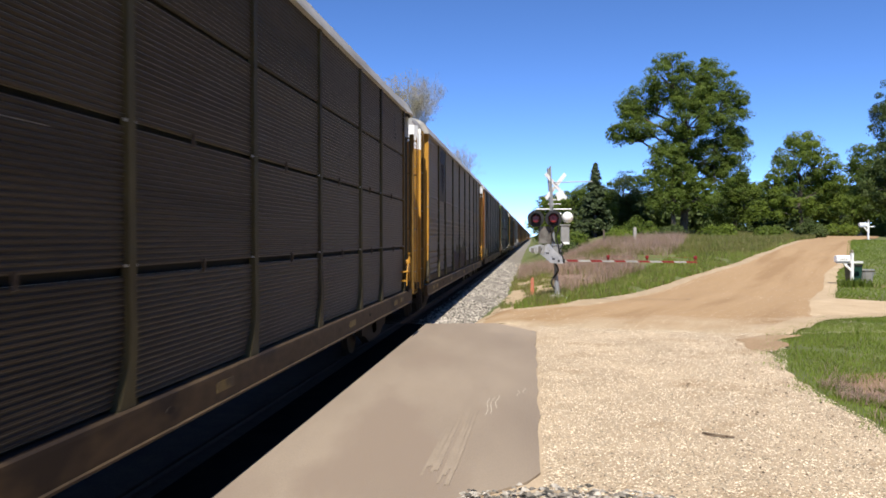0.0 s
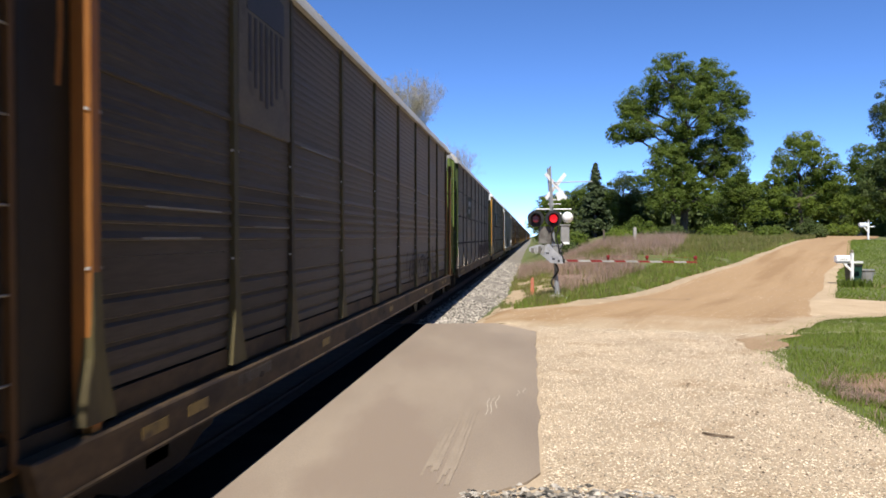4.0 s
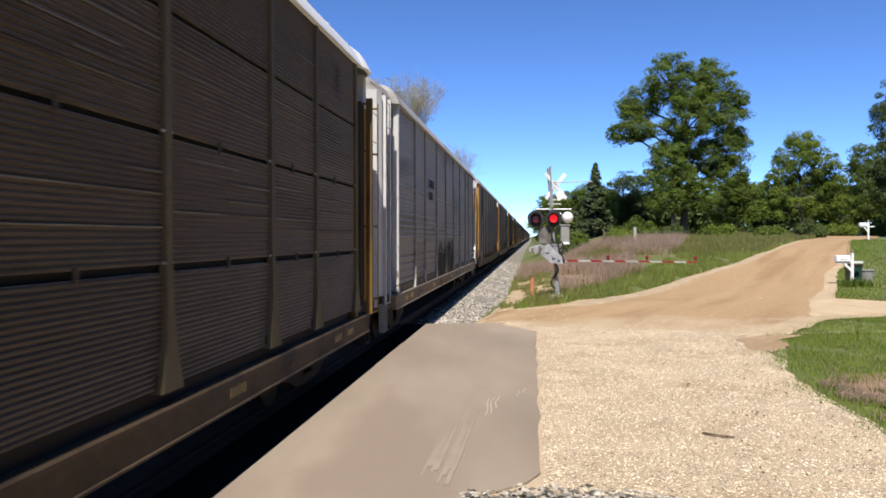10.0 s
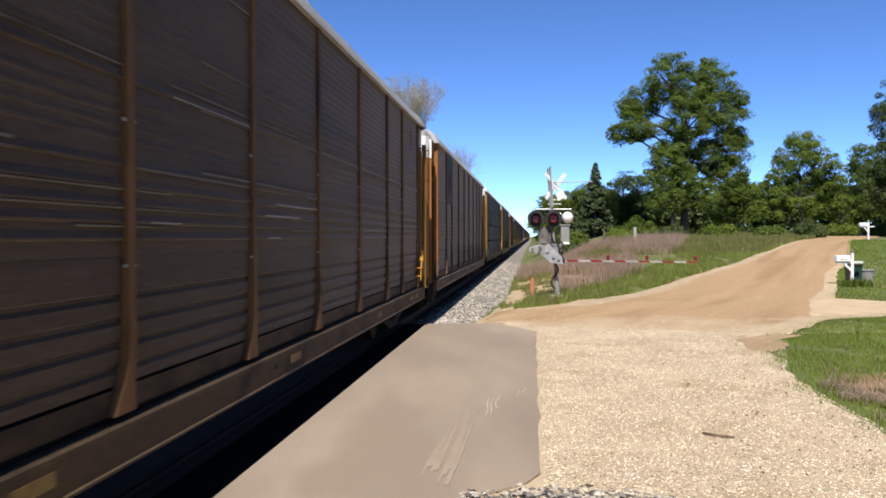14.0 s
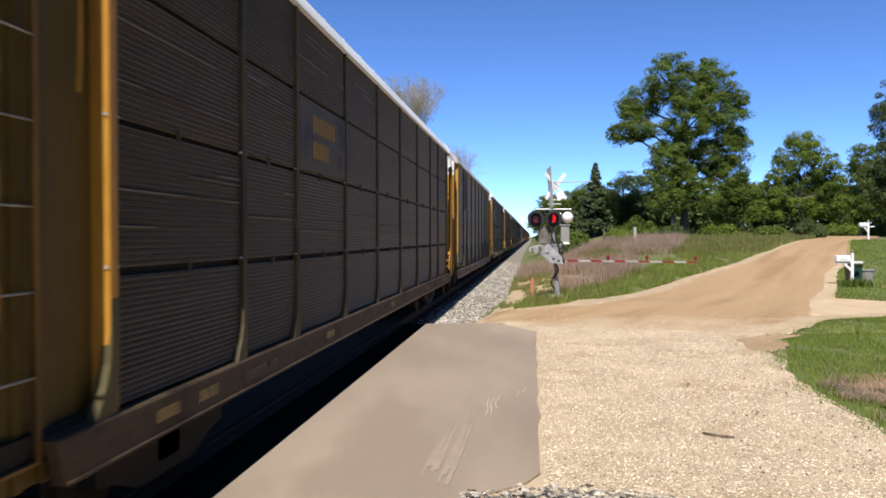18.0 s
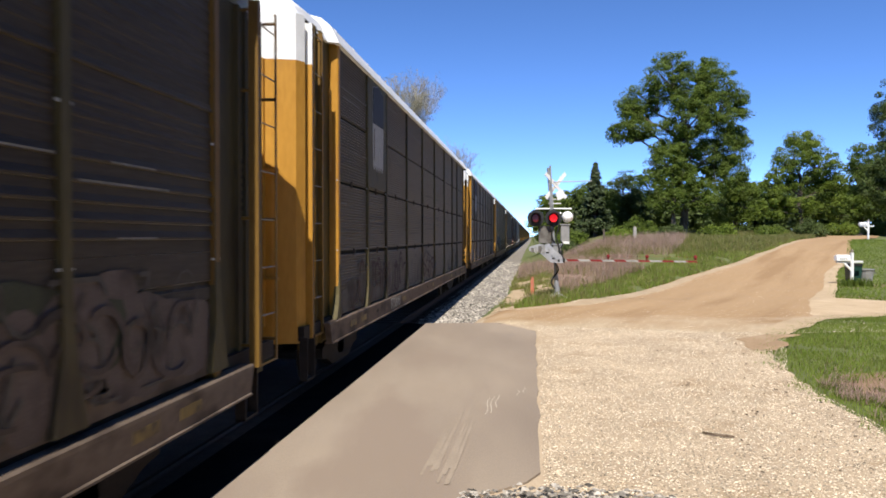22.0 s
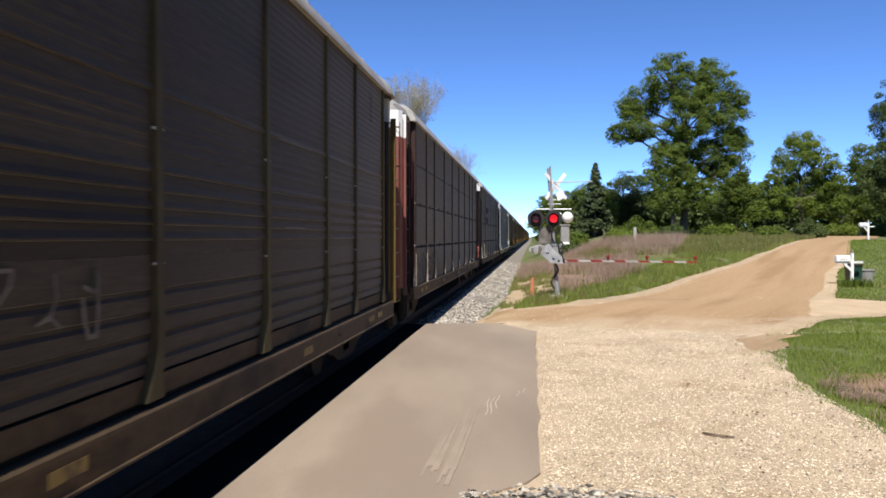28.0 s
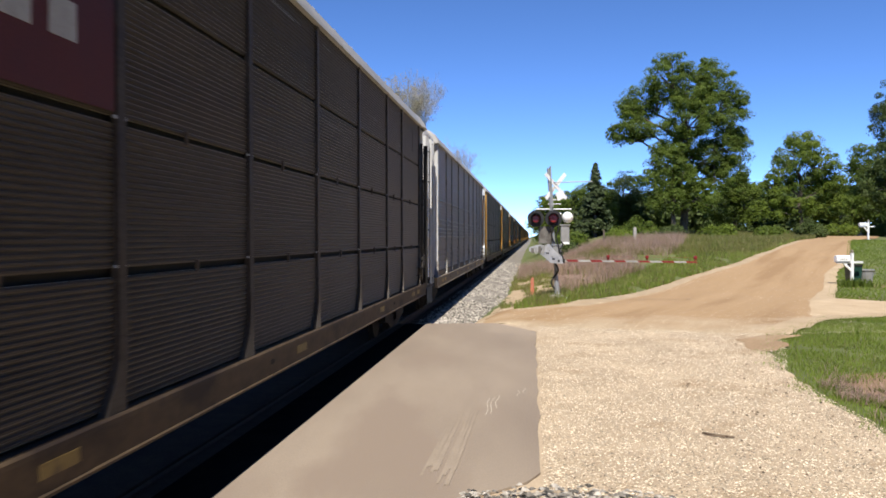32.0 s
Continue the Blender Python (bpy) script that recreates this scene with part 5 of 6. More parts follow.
TRAIN = [
    spec(0, "dark grey slatted car carrier with dull yellow posts"),
    spec(1, "brown-grey ribbed car carrier with a faded shield", "plain", logo=("shield", 1, "tall"), dim=True, washes=[(-3.4, 2.4, 0.92, 1.7, "tag_rose"), (-2.6, 2.0, 1.45, 2.0, "tag_olive")], tags=[(-3.0, 2.3, 1.0, 2.15, "scribble", "tag_faint", "tag_dark"), (-2.8, 2.3, 0.98, 1.6, False, "tag_rose", "tag_dark")]),
    spec(2, "brown-grey ribbed car carrier with orange ends and graffiti", "plain", paint="orange", bay="bay_brown", bare_end=True, logo=("shield", 1, "tall"), dim=True, tags=[(2.5, 7.5, 1.05, 1.9, False, "tag_dark", "tag_dark")]),
    spec(3, "dark slatted car carrier with green ends and pale emblem", paint="car_green", bay="shaded_green", post="panel_dark", white_top=False, logo=("letters", 2, "mid"), logo_back="tag_moss", washes=[(1.6, 10.7, 0.95, 1.86, "tag_rose")], tags=[(1.5, 6.5, 1.0, 1.6, False, "tag_pink", "tag_dark")], bare_end=True),
    spec(4, "dark slatted car carrier with flared posts and white roof", "flare", "panel_grey", post="post_khaki", roof="roof_white", strips=2, logo=("letters", 2, "mid"), logo_mat="dark", logo_back="logo_pale", bare_end=True),
    spec(5, "silver-grey ribbed car carrier with white ends and graffiti", "broad", "panel_galv", "car_white", "shaded_white", "post_silver", "sill_grey", "roof_grey", False, logo=("letters", 2, "mid"), logo_mat="dark", washes=[(-3.6, 1.2, 0.93, 1.75, "tag_olive")], tags=[(-3.4, 1.3, 0.95, 2.15, True, "tag_smoke", "tag_olive"), (-2.3, 1.0, 1.2, 2.1, False, "tag_dark", "tag_dark"), (-3.2, 1.2, 1.0, 1.7, False, "tag_olive", "tag_dark")]),
    spec(6, "brown ribbed car carrier with yellow ends and dim shield", "plain", "panel_grey", post="post_orange", strips=2, logo=("shield", 1, "tall"), dim=True),
    spec(7, "brown ribbed car carrier with orange ends and pale graffiti", "plain", "panel_grey", "orange", "bay_brown", post="post_rust", sill="sill_pink", strips=1, logo=("shield", 1, "tall"), dim=True, tags=[(-3.4, 1.6, 0.98, 1.9, False, "tag_fill", "tag_dark"), (0.8, 6.0, 1.0, 1.95, False, "tag_faint", "tag_dark"), (6.4, 10.6, 1.0, 1.85, False, "tag_faint", "panel_dark")], bare_end=True),
    spec(8, "dark slatted car carrier with yellow ends and white roof", strips=1, roof="roof_white", logo=("letters", 2, "mid"), logo_mat="yellow", logo_back="logo_pale"),
    spec(9, "brown-grey ribbed car carrier with red emblem and graffiti", "plain", logo=("flag", 1, "tall"), sill="sill_rose", washes=[(7.2, 9.4, 1.2, 2.0, "tag_moss"), (4.0, 10.9, 0.91, 1.95, "tag_blush")], tags=[(2.0, 10.6, 1.0, 1.9, "scribble", "tag_faint", "panel_dark"), (5.0, 10.4, 1.0, 1.8, False, "tag_fill", "panel_dark")], bare_end=True),
    spec(10, "dark slatted car carrier with numbered sill and graffiti", sill="sill_pink", strips=2, roof="roof_white", logo=("shield", 1, "tall"), logo_back="logo_olive", tags=[(-10.6, -4.3, 0.98, 1.85, False, "tag_maroon", "tag_dark"), (-3.6, 0.9, 0.96, 1.9, False, "tag_bone", "tag_maroon"), (-2.2, 0.6, 1.0, 1.8, False, "tag_maroon", "tag_dark"), (4.6, 7.8, 1.0, 1.8, False, "tag_dark", "tag_dark")], washes=[(-10.8, -6.4, 0.95, 1.5, "tag_faint")], number="975615", number_y=-6.95),
    spec(11, "dark slatted car carrier with a pale shield panel", post="post_rust", strips=2, roof="roof_white", logo_back="logo_pale", logo=("shield", 1, "tall")),
    spec(12, "grey ribbed car carrier with bold bubble graffiti", "plain", "panel_dark", "old_yellow", "bay_brown", tags=[(-6.7, -1.0, 0.97, 2.15, "bubble", "tag_bone", "tag_dark"), (-0.8, 0.5, 1.5, 2.0, "scribble", "tag_bone", "tag_dark")], bare_end=True),
    spec(13, "dark slatted car carrier with maroon ends", paint="car_red", bay="shaded_maroon", post="panel_dark", tags=[(-10.6, -6.2, 0.97, 1.85, False, "tag_faint", "panel_grey"), (-10.6, -7.0, 0.97, 1.6, "scribble", "tag_faint", "panel_grey")]),
    spec(14, "charcoal slatted car carrier with a red emblem panel", paint="car_black", bay="car_black", post="panel_dark", logo=("sheet", 2, "mid"), logo_back="logo_red", tags=[(-10.9, -8.6, 1.0, 2.0, "scribble", "tag_bone", "tag_dark")]),
    spec(15, "blue-grey ribbed car carrier with white-edged ends", "broad", "panel_blue", "car_white", "car_blue", "post_silver", "sill_grey", "roof_grey", False),
]
FAR = [("yellow", "bay_yellow_shaded", "seam"), ("yellow", "bay_yellow_shaded", "plain"), ("orange", "bay_brown", "plain"), ("yellow", "bay_yellow_shaded", "flare"), ("car_black", "car_black", "seam"), ("yellow", "bay_yellow_shaded", "plain")]
for n in range(16, 36):
    pa, by, st = FAR[(n - 16) % 6]
    TRAIN.append(spec(n, "weathered grey car carrier far down the train", st, paint=pa, bay=by, roof="roof_white" if n % 3 == 0 else "roof_grey"))

WAGONS = [make_car(s) for s in TRAIN]


def train_place(n, t):
    """Where wagon n's middle stands along the track at t seconds: the train gathers speed slowly."""
    passed = 0.52022 + 0.412852 * t + 0.00068556 * t * t
    # small offsets that fit single wagons to the camera's view
    view_shift = {3: 0.12, 4: 0.15, 5: 0.1, 9: -0.1, 10: 0.34, 11: 0.4, 13: 0.06, 14: 0.24}.get(n, 0.0)
    return 9.96 + HALF + CAR * (n - passed) + view_shift

# ---------------------------------------------------------------- crossing signal


def crossing_signal():
    MX, MY = 0.86, 27.24
    z0 = ground_z(MX, MY) - 0.06
    sig = thing("crossing_signal", (MX, MY, z0), "silver crossing mast with crossbuck, red lamps and lowered gate", "railway signal")
    lean = -0.086   # the mast leans a little

    def mx(z):
        return lean * z * 0.85
    part("foundation", Build().prism([(-0.42, 0.0), (-0.2, 0.14), (0.2, 0.14), (0.45, 0.0), (0.4, -0.3), (-0.4, -0.3)], -0.4, 0.4).mesh("foundation", M["concrete"]), sig, "small concrete foot")
    b = Build()
    b.tube((0, 0, 0.1), (mx(4.55), 0, 4.55), 0.058, 0.052, 14)
    b.lathe((0, 0, 0.1), (mx(0.9), 0, 0.9), [(0, 0.16), (0.05, 0.16), (0.12, 0.10), (0.5, 0.085), (1, 0.06)], 14)
    part("mast", b.mesh("mast", M["galv"], False), sig, "galvanised steel mast")
    # crossbuck seen from behind and askew
    for a, w in ((42, 0.0), (-46, 0.03)):
        ob = part("crossbuck_blade", Build().box(-0.62, 0.62, -0.01, 0.01, -0.055, 0.075).mesh("crossbuck_blade", M["white_paint"]), sig, "white crossbuck blade seen from behind")
        ob.matrix_basis = pose(mx(3.9) + 0.22, 0.09 + w, 3.92, 0, 0, 37) @ pose(0, 0, 0, 0, a, 0)
    ob = part("track_sign", Build().box(-0.17, 0.17, -0.01, 0.01, -0.14, 0.14).mesh("track_sign", M["white_paint"]), sig, "small white plate")
    ob.matrix_basis = pose(mx(3.7) + 0.36, 0.05, 3.60, 0, -20, 35)
    part("bracket", Build().tube((-0.25, 0, 4.05), (1.2, 0.3, 4.10), 0.018).mesh("bracket", M["galv"]), sig)
    part("conduit", Build().tube((0.06 + mx(4.5), -0.06, 4.62), (0.06 + mx(3.2), -0.06, 3.2), 0.03).mesh("conduit", M["galv"]), sig)
    for z in (3.3, 3.45):
        part("clamp", Build().tube((mx(z) - 0.09, 0, z), (mx(z) + 0.36, 0.06, z), 0.022).mesh("clamp", M["galv"]), sig)
    # lamp crossarm
    part("lamp_arm", Build().tube((-0.75, 0, 3.12), (0.48, 0.05, 3.12), 0.028).tube((-0.2, 0, 2.95), (0.12, 0, 2.95), 0.05).mesh("lamp_arm", M["galv"]), sig)
    flash = []
    for k, (x, y, face) in enumerate(((-0.76, -0.06, -1), (-0.15, -0.10, -1), (0.34, 0.12, 1))):
        lamp = part("flasher_lamp", Build().lathe((x, y, 2.79), (x, y + face * 0.10, 2.79), [(0, 0.02), (0.02, 0.285), (0.35, 0.29), (0.4, 0.19), (1, 0.17)], 24).mesh("flasher_lamp", M["black_paint"]), sig, "flashing lamp on a round black backboard") if face < 0 else \
            part("flasher_lamp", Build().lathe((x, y - 0.18, 2.84), (x, y + 0.12, 2.84), [(0, 0.03), (0.12, 0.13), (0.4, 0.185), (0.75, 0.2), (1, 0.2)], 20).mesh("flasher_lamp", M["white_paint"], True), sig, "round lamp seen from its pale back")
        if face < 0:
            yy = y - 0.10
            hood = Build()
            n = 14
            for i in range(n):
                a0, a1 = math.pi * i / n, math.pi * (i + 1) / n
                hood.add([(x + 0.17 * math.cos(a0), yy, 2.79 + 0.17 * math.sin(a0)), (x + 0.17 * math.cos(a1), yy, 2.79 + 0.17 * math.sin(a1)),
                          (x + 0.18 * math.cos(a1), yy - 0.24, 2.81 + 0.17 * math.sin(a1)), (x + 0.18 * math.cos(a0), yy - 0.24, 2.81 + 0.17 * math.sin(a0))], [(0, 1, 2, 3)])
            part("hood", hood.mesh("hood", M["black_paint"]), lamp, "black visor over the lens")
            part("lens_rim", Build().lathe((x, yy + 0.06, 2.79), (x, yy - 0.02, 2.79), [(0, 0.19), (1, 0.175)], 20).mesh("lens_rim", M["black_paint"]), lamp)
            # two-sided lens disc that turns over to flash: one face glows, one is dark
            disc = part("lens", Build().lathe((0, -0.004, 0), (0, -0.014, 0), [(0, 0.138), (0.4, 0.135), (1, 0.11)], 20).mesh("lens", M["lens_red"] if k == 0 else M["lamp_unlit"]), lamp, "red lens")
            disc.location = (x, yy - 0.05, 2.79)
            if k == 1:
                lit = Build().lathe((0, 0.004, 0), (0, 0.014, 0), [(0, 0.138), (0.4, 0.135), (1, 0.11)], 20).mesh("lit_face", M["lamp_lit"])
                me = disc.data
                me.materials.append(M["lamp_lit"])
                bm = bmesh.new()
                bm.from_mesh(me)
                nf = len(bm.faces)
                bm.from_mesh(lit)
                bm.faces.ensure_lookup_table()
                for f in bm.faces[nf:]:
                    f.material_index = 1
                bm.to_mesh(me)
                bm.free()
                flash.append(disc)
    # gate mechanism, counterweights, relay box
    part("gate_machine", Build().box(-0.20, 0.12, -0.34, -0.07, 1.30, 1.86, 0.03).mesh("gate_machine", M["grey_box"]), sig, "grey gate mechanism case")
    part("gate_machine_lid", Build().box(-0.23, 0.15, -0.37, -0.05, 1.862, 1.90, 0.02).mesh("gate_machine_lid", M["galv"]), sig)
    wedge = [(0.16, 1.24), (0.14, 1.46), (-0.12, 1.70), (-0.30, 1.92), (-0.46, 1.86), (-0.62, 1.90), (-0.98, 1.80), (-0.99, 1.66), (-0.66, 1.62), (-0.40, 1.40), (-0.25, 1.26)]
    for y in (-0.50, -0.02):
        part("counterweight_arm", Build().prism(wedge, y - 0.02, y + 0.02).mesh("counterweight_arm", M["galv"]), sig, "bright galvanised counterweight arm")
    for i in range(4):
        x = -0.50 - i * 0.125
        part("counterweight", Build().box(x - 0.05, x + 0.05, -0.545, 0.02, 1.58 + 0.02 * (i % 2), 1.86 - 0.03 * i, 0.015).mesh("counterweight", M["case_grey"] if i % 2 else M["grey_box"]), sig)
    for x, z in ((-0.2, 1.5), (-0.3, 1.72), (-0.05, 1.38), (-0.45, 1.66)):
        part("bolt", Build().lathe((x, -0.52, z), (x, -0.56, z), [(0, 0.026), (0.7, 0.026), (1, 0.015)], 8).mesh("bolt", M["galv"]), sig)
    # thin black boxes on the arm's face paint the shade of slots
    for x, z, w, h in ((-0.88, 1.70, 0.02, 0.05), (-0.74, 1.71, 0.022, 0.055), (-0.58, 1.74, 0.022, 0.05), (-0.36, 1.60, 0.05, 0.025), (-0.16, 1.40, 0.045, 0.03), (0.02, 1.33, 0.03, 0.04)):
        part("slot", Build().box(x - w, x + w, -0.526, -0.521, z - h, z + h).mesh("slot", M["black_paint"]), sig, "black mark painting a slot's shade on the arm")
    loop = Build()
    loop.sweep([(0.10 + 0.07 * math.sin(k * 1.3), -0.42 + 0.02 * math.cos(k), 2.0 - k * 0.09) for k in range(8)], 0.028, 6)
    loop.sweep([(-0.02 + 0.05 * math.sin(k * 0.9 + 1), -0.40, 2.55 - k * 0.10) for k in range(9)], 0.024, 6)
    part("wiring", loop.mesh("wiring", M["black_paint"]), sig, "black cable loops beside the mechanism")
    part("case", Build().box(-0.66, -0.12, 0.02, 0.42, 1.92, 2.52, 0.03).mesh("case", M["case_grey"]), sig, "weathered grey equipment case")
    part("relay_box", Build().box(0.10, 0.40, -0.12, 0.12, 1.98, 2.55, 0.02).box(0.07, 0.43, -0.15, 0.15, 2.55, 2.59).mesh("relay_box", M["grey_box"]), sig, "grey junction box")
    part("relay_plate", Build().box(0.12, 0.40, -0.135, -0.125, 1.90, 1.98).mesh("relay_plate", M["white_paint"]), sig)
    cable = Build()
    pts = [(-0.1 + 0.12 * math.sin(k * 0.9), -0.12, 1.25 - k * 0.13) for k in range(8)]
    cable.sweep(pts, 0.03)
    pts = [(-0.15 + 0.06 * math.sin(k), -0.1, 2.9 - k * 0.14) for k in range(8)]
    cable.sweep(pts, 0.025)
    part("cable", cable.mesh("cable", M["black_paint"]), sig, "black sagging cable")
    # gate arm, striped in pieces
    part("arm_socket", Build().box(0.05, 0.24, -0.36, -0.24, 1.25, 1.41, 0.02).mesh("arm_socket", M["black_paint"]), sig)
    x, k = 0.22, 0
    while x < 4.66:
        w = 0.12 if k == 0 else 0.41 if k % 2 == 0 else 0.39
        x1 = min(4.68, x + w)
        h0, h1 = 0.036 - 0.0015 * x, 0.036 - 0.0015 * x1
        piece = Build()
        sk = 0.07
        za, zb = 1.34 - 0.008 * x, 1.34 - 0.008 * x1
        vs = [(x, -0.30, za - h0), (x1, -0.30, zb - h1), (x1 - sk, -0.30, zb + h1), (x - sk, -0.30, za + h0), (x, -0.27, za - h0), (x1, -0.27, zb - h1), (x1 - sk, -0.27, zb + h1), (x - sk, -0.27, za + h0)]
        piece.add(vs, [(0, 1, 2, 3), (4, 7, 6, 5), (0, 4, 5, 1), (2, 6, 7, 3), (1, 5, 6, 2), (0, 3, 7, 4)])
        part("arm_stripe", piece.mesh("arm_stripe", M["red_dark"] if k % 2 else M["white_dull"]), sig)
        x, k = x1, k + 1
    for x in (1.70, 3.0, 4.60):
        z = 1.385 - 0.008 * x
        lamp = part("arm_lamp", Build().box(x - 0.035, x + 0.035, -0.32, -0.25, z, z + 0.05).lathe((x, -0.36, z + 0.11), (x, -0.22, z + 0.11), [(0, 0.04), (0.2, 0.06), (0.8, 0.06), (1, 0.04)], 12).mesh("arm_lamp", M["red_dark"]), sig, "small red lamp on the gate arm")
    part("arm_wire", Build().tube((1.70, -0.285, 1.48), (4.60, -0.285, 1.455), 0.003, n=4).mesh("arm_wire", M["red_dark"]), sig)
    return flash


FLASH = crossing_signal()

# ---------------------------------------------------------------- roadside things


def mailbox(x, y, turn, s, label):
    z = ground_z(x, y) - 0.06
    box = thing("mailbox", (x, y, z), label, "mailbox", "roadside mailboxes", turn=turn)
    part("post", Build().box(-0.055, 0.055, -0.055, 0.055, -0.2, 1.42 * s, 0.008).mesh("post", M["white_paint"]), box)
    part("post_cap", Build().lathe((0, 0, 1.42 * s), (0, 0, 1.56 * s), [(0, 0.07), (0.2, 0.075), (0.35, 0.03), (0.55, 0.06), (0.8, 0.05), (1, 0.01)], 12).mesh("post_cap", M["post_wood"]), box, "small finial")
    part("cross_arm", Build().box(-0.72, 0.48, -0.05, 0.05, 0.98 * s, 1.07 * s, 0.008).mesh("cross_arm", M["white_paint"]), box)
    part("brace", Build().prism([(-0.42, 0.98 * s), (-0.30, 0.98 * s), (-0.03, 0.70 * s), (-0.03, 0.60 * s)], -0.04, 0.04).mesh("brace", M["white_paint"]), box)
    o = [(-0.11, 0.0), (-0.11, 0.14)] + [(-0.11 * math.cos(a), 0.14 + 0.11 * math.sin(a)) for a in [i * math.pi / 8 for i in range(1, 8)]] + [(0.11, 0.14), (0.11, 0.0)]
    part("box", Build().prism([(b, 1.072 * s + c) for b, c in o], -0.73, -0.14, "x").mesh("box", M["white_paint"]), box, "white arched metal letterbox")
    part("box_door", Build().prism([(b * 1.03, 1.07 * s + c * 1.02) for b, c in o], -0.75, -0.732, "x").mesh("box_door", M["white_paint"]), box)
    part("flag", Build().box(-0.45, -0.40, -0.125, -0.085, 1.18 * s, 1.36 * s).mesh("flag", M["red_paint"]), box, "red flag") if s > 1.02 else None
    bars = Build()
    for i in range(4):
        bars.box(-0.62 + i * 0.09, -0.57 + i * 0.09, -0.118, -0.114, 1.12 * s, 1.19 * s)
    part("marking", bars.mesh("marking", M["grey_box"]), box)
    return box


mailbox(13.55, 34.84, 12, 1.0, "white wooden post mailbox beside a planted bed")
mailbox(26.2, 64.3, 12, 1.0, "white wooden post mailbox near the hilltop")
bx, by = 13.9, 35.6
bin_ = thing("waste_bin", (bx, by, ground_z(bx, by) - 0.06), "dark green wheeled bin behind the mailbox", "bin")
part("bin_body", Build().prism([(-0.2, 0.06), (0.2, 0.06), (0.26, 0.80), (-0.26, 0.80)], -0.3, 0.3).mesh("bin_body", M["green_bin"]), bin_)
part("bin_lid", Build().prism([(-0.29, 0.80), (0.29, 0.80), (0.26, 0.88), (-0.22, 0.90)], -0.33, 0.33).mesh("bin_lid", M["black_paint"]), bin_)
for s in (-1, 1):
    part("bin_wheel", Build().lathe((s * 0.30, 0.25, 0.1), (s * 0.36, 0.25, 0.1), [(0, 0.1), (1, 0.1)], 12).mesh("bin_wheel", M["black_paint"]), bin_)
bx, by = 14.55, 35.9
bag = thing("grey_tub", (bx, by, ground_z(bx, by) - 0.06), "grey plastic tub on the grass by the bin", "tub")
part("tub_body", Build().lathe((0, 0, 0), (0, 0, 0.62), [(0, 0.22), (0.1, 0.25), (0.9, 0.32), (0.92, 0.35), (1, 0.35)], 16).mesh("tub_body", M["grey_box"]), bag)
part("tub_handle", Build().tube((-0.35, 0, 0.5), (-0.40, 0, 0.42), 0.02).tube((0.35, 0, 0.5), (0.40, 0, 0.42), 0.02).mesh("tub_handle", M["grey_box"]), bag)

for x, y, h, r, mt, lb in ((7.3, 57.0, 1.05, 0.11, "concrete", "pale stone marker post in the brush"), (5.2, 58.0, 1.2, 0.07, "bark", "grey weathered timber post in the brush")):
    po = thing("marker_post", (x, y, ground_z(x, y) - 0.06), lb, "post")
    part("shaft", Build().box(-r, r, -r, r, -0.3, h, 0.03).mesh("shaft", M[mt]), po)
    part("top", Build().prism([(-r, h), (r, h), (r * 0.4, h + 0.09), (-r * 0.4, h + 0.09)], -r, r).mesh("top", M[mt]), po)

stake = thing("marker_stake", (-0.02, 32.5, ground_z(-0.02, 32.5) - 0.1), "faded orange marker stake in the weeds", "stake")
part("shaft", Build().box(-0.07, 0.07, -0.03, 0.03, -0.3, 0.72, 0.01).mesh("shaft", M["stake_orange"]), stake)
part("cap", Build().box(-0.05, 0.06, -0.025, 0.025, 0.72, 0.80, 0.01).mesh("cap", M["stake_orange"]), stake)

# a stick on the gravel, scratches and tyre marks on the pavement
stick = Build()
bark_rnd = random.Random(12)
top_edge = [(1.89 + 0.31 * i / 9, 8.93 - 0.16 * i / 9 + bark_rnd.uniform(-0.008, 0.008) + 0.014 * math.sin(i * 0.35)) for i in range(10)]
low_edge = [(x, y - 0.012 - 0.026 * math.sin(0.2 + i * 0.31)) for i, (x, y) in enumerate(top_edge)]
stick.prism(low_edge + top_edge[::-1], -0.008, 0.012, "z")
tagged(new("stick", stick.mesh("stick", M["stick"])), "flattened dark brown stick on the gravel", "stick")
scr = Build()
for k, (x, y0, y1) in enumerate(((-0.58, 9.5, 10.5), (-0.53, 9.6, 10.6), (-0.47, 9.9, 10.7), (-0.12, 10.9, 11.3), (-0.20, 10.7, 11.1))):
    pts = [(x + 0.016 * math.sin(i * 0.8 + k), y0 + (y1 - y0) * i / 8) for i in range(9)]
    for (a, b), (c, d) in zip(pts, pts[1:]):
        scr.add([(a - 0.006, b, 0.004), (a + 0.006, b, 0.004), (c + 0.006, d, 0.004), (c - 0.006, d, 0.004)], [(0, 1, 2, 3)])
trk = Build()
rk = random.Random(9)
for k in range(10):
    y, ln, w = rk.uniform(6.7, 7.4), rk.uniform(1.8, 3.6), rk.uniform(0.010, 0.030)
    x = -1.02 + (k % 5) * 0.028 + (0.18 if k > 4 else 0)
    trk.add([(x - w, y, 0.003 + k * 0.0004), (x + w, y, 0.003 + k * 0.0004), (x + 0.05 + w * 0.3, y + ln, 0.003 + k * 0.0004), (x + 0.05 - w * 0.3, y + ln, 0.003 + k * 0.0004)], [(0, 1, 2, 3)])
tagged(new("tyre_marks", trk.mesh("tyre_marks", M["dust"])), "faint dusty tyre streaks on the pavement", "marking", kind="structure")
tagged(new("scratch_marks", scr.mesh("scratch_marks", M["scratch"])), "thin white scratches on the pavement", "marking", kind="structure")


ROAD_L_Y, ROAD_L_X = [24.0, 24.6, 25.9, 31.2, 37.0, 43.9, 51.0, 58.2, 70, 90], [-1.2, -0.9, 1.1, 4.0, 6.8, 11.0, 15.2, 18.7, 24.3, 33]


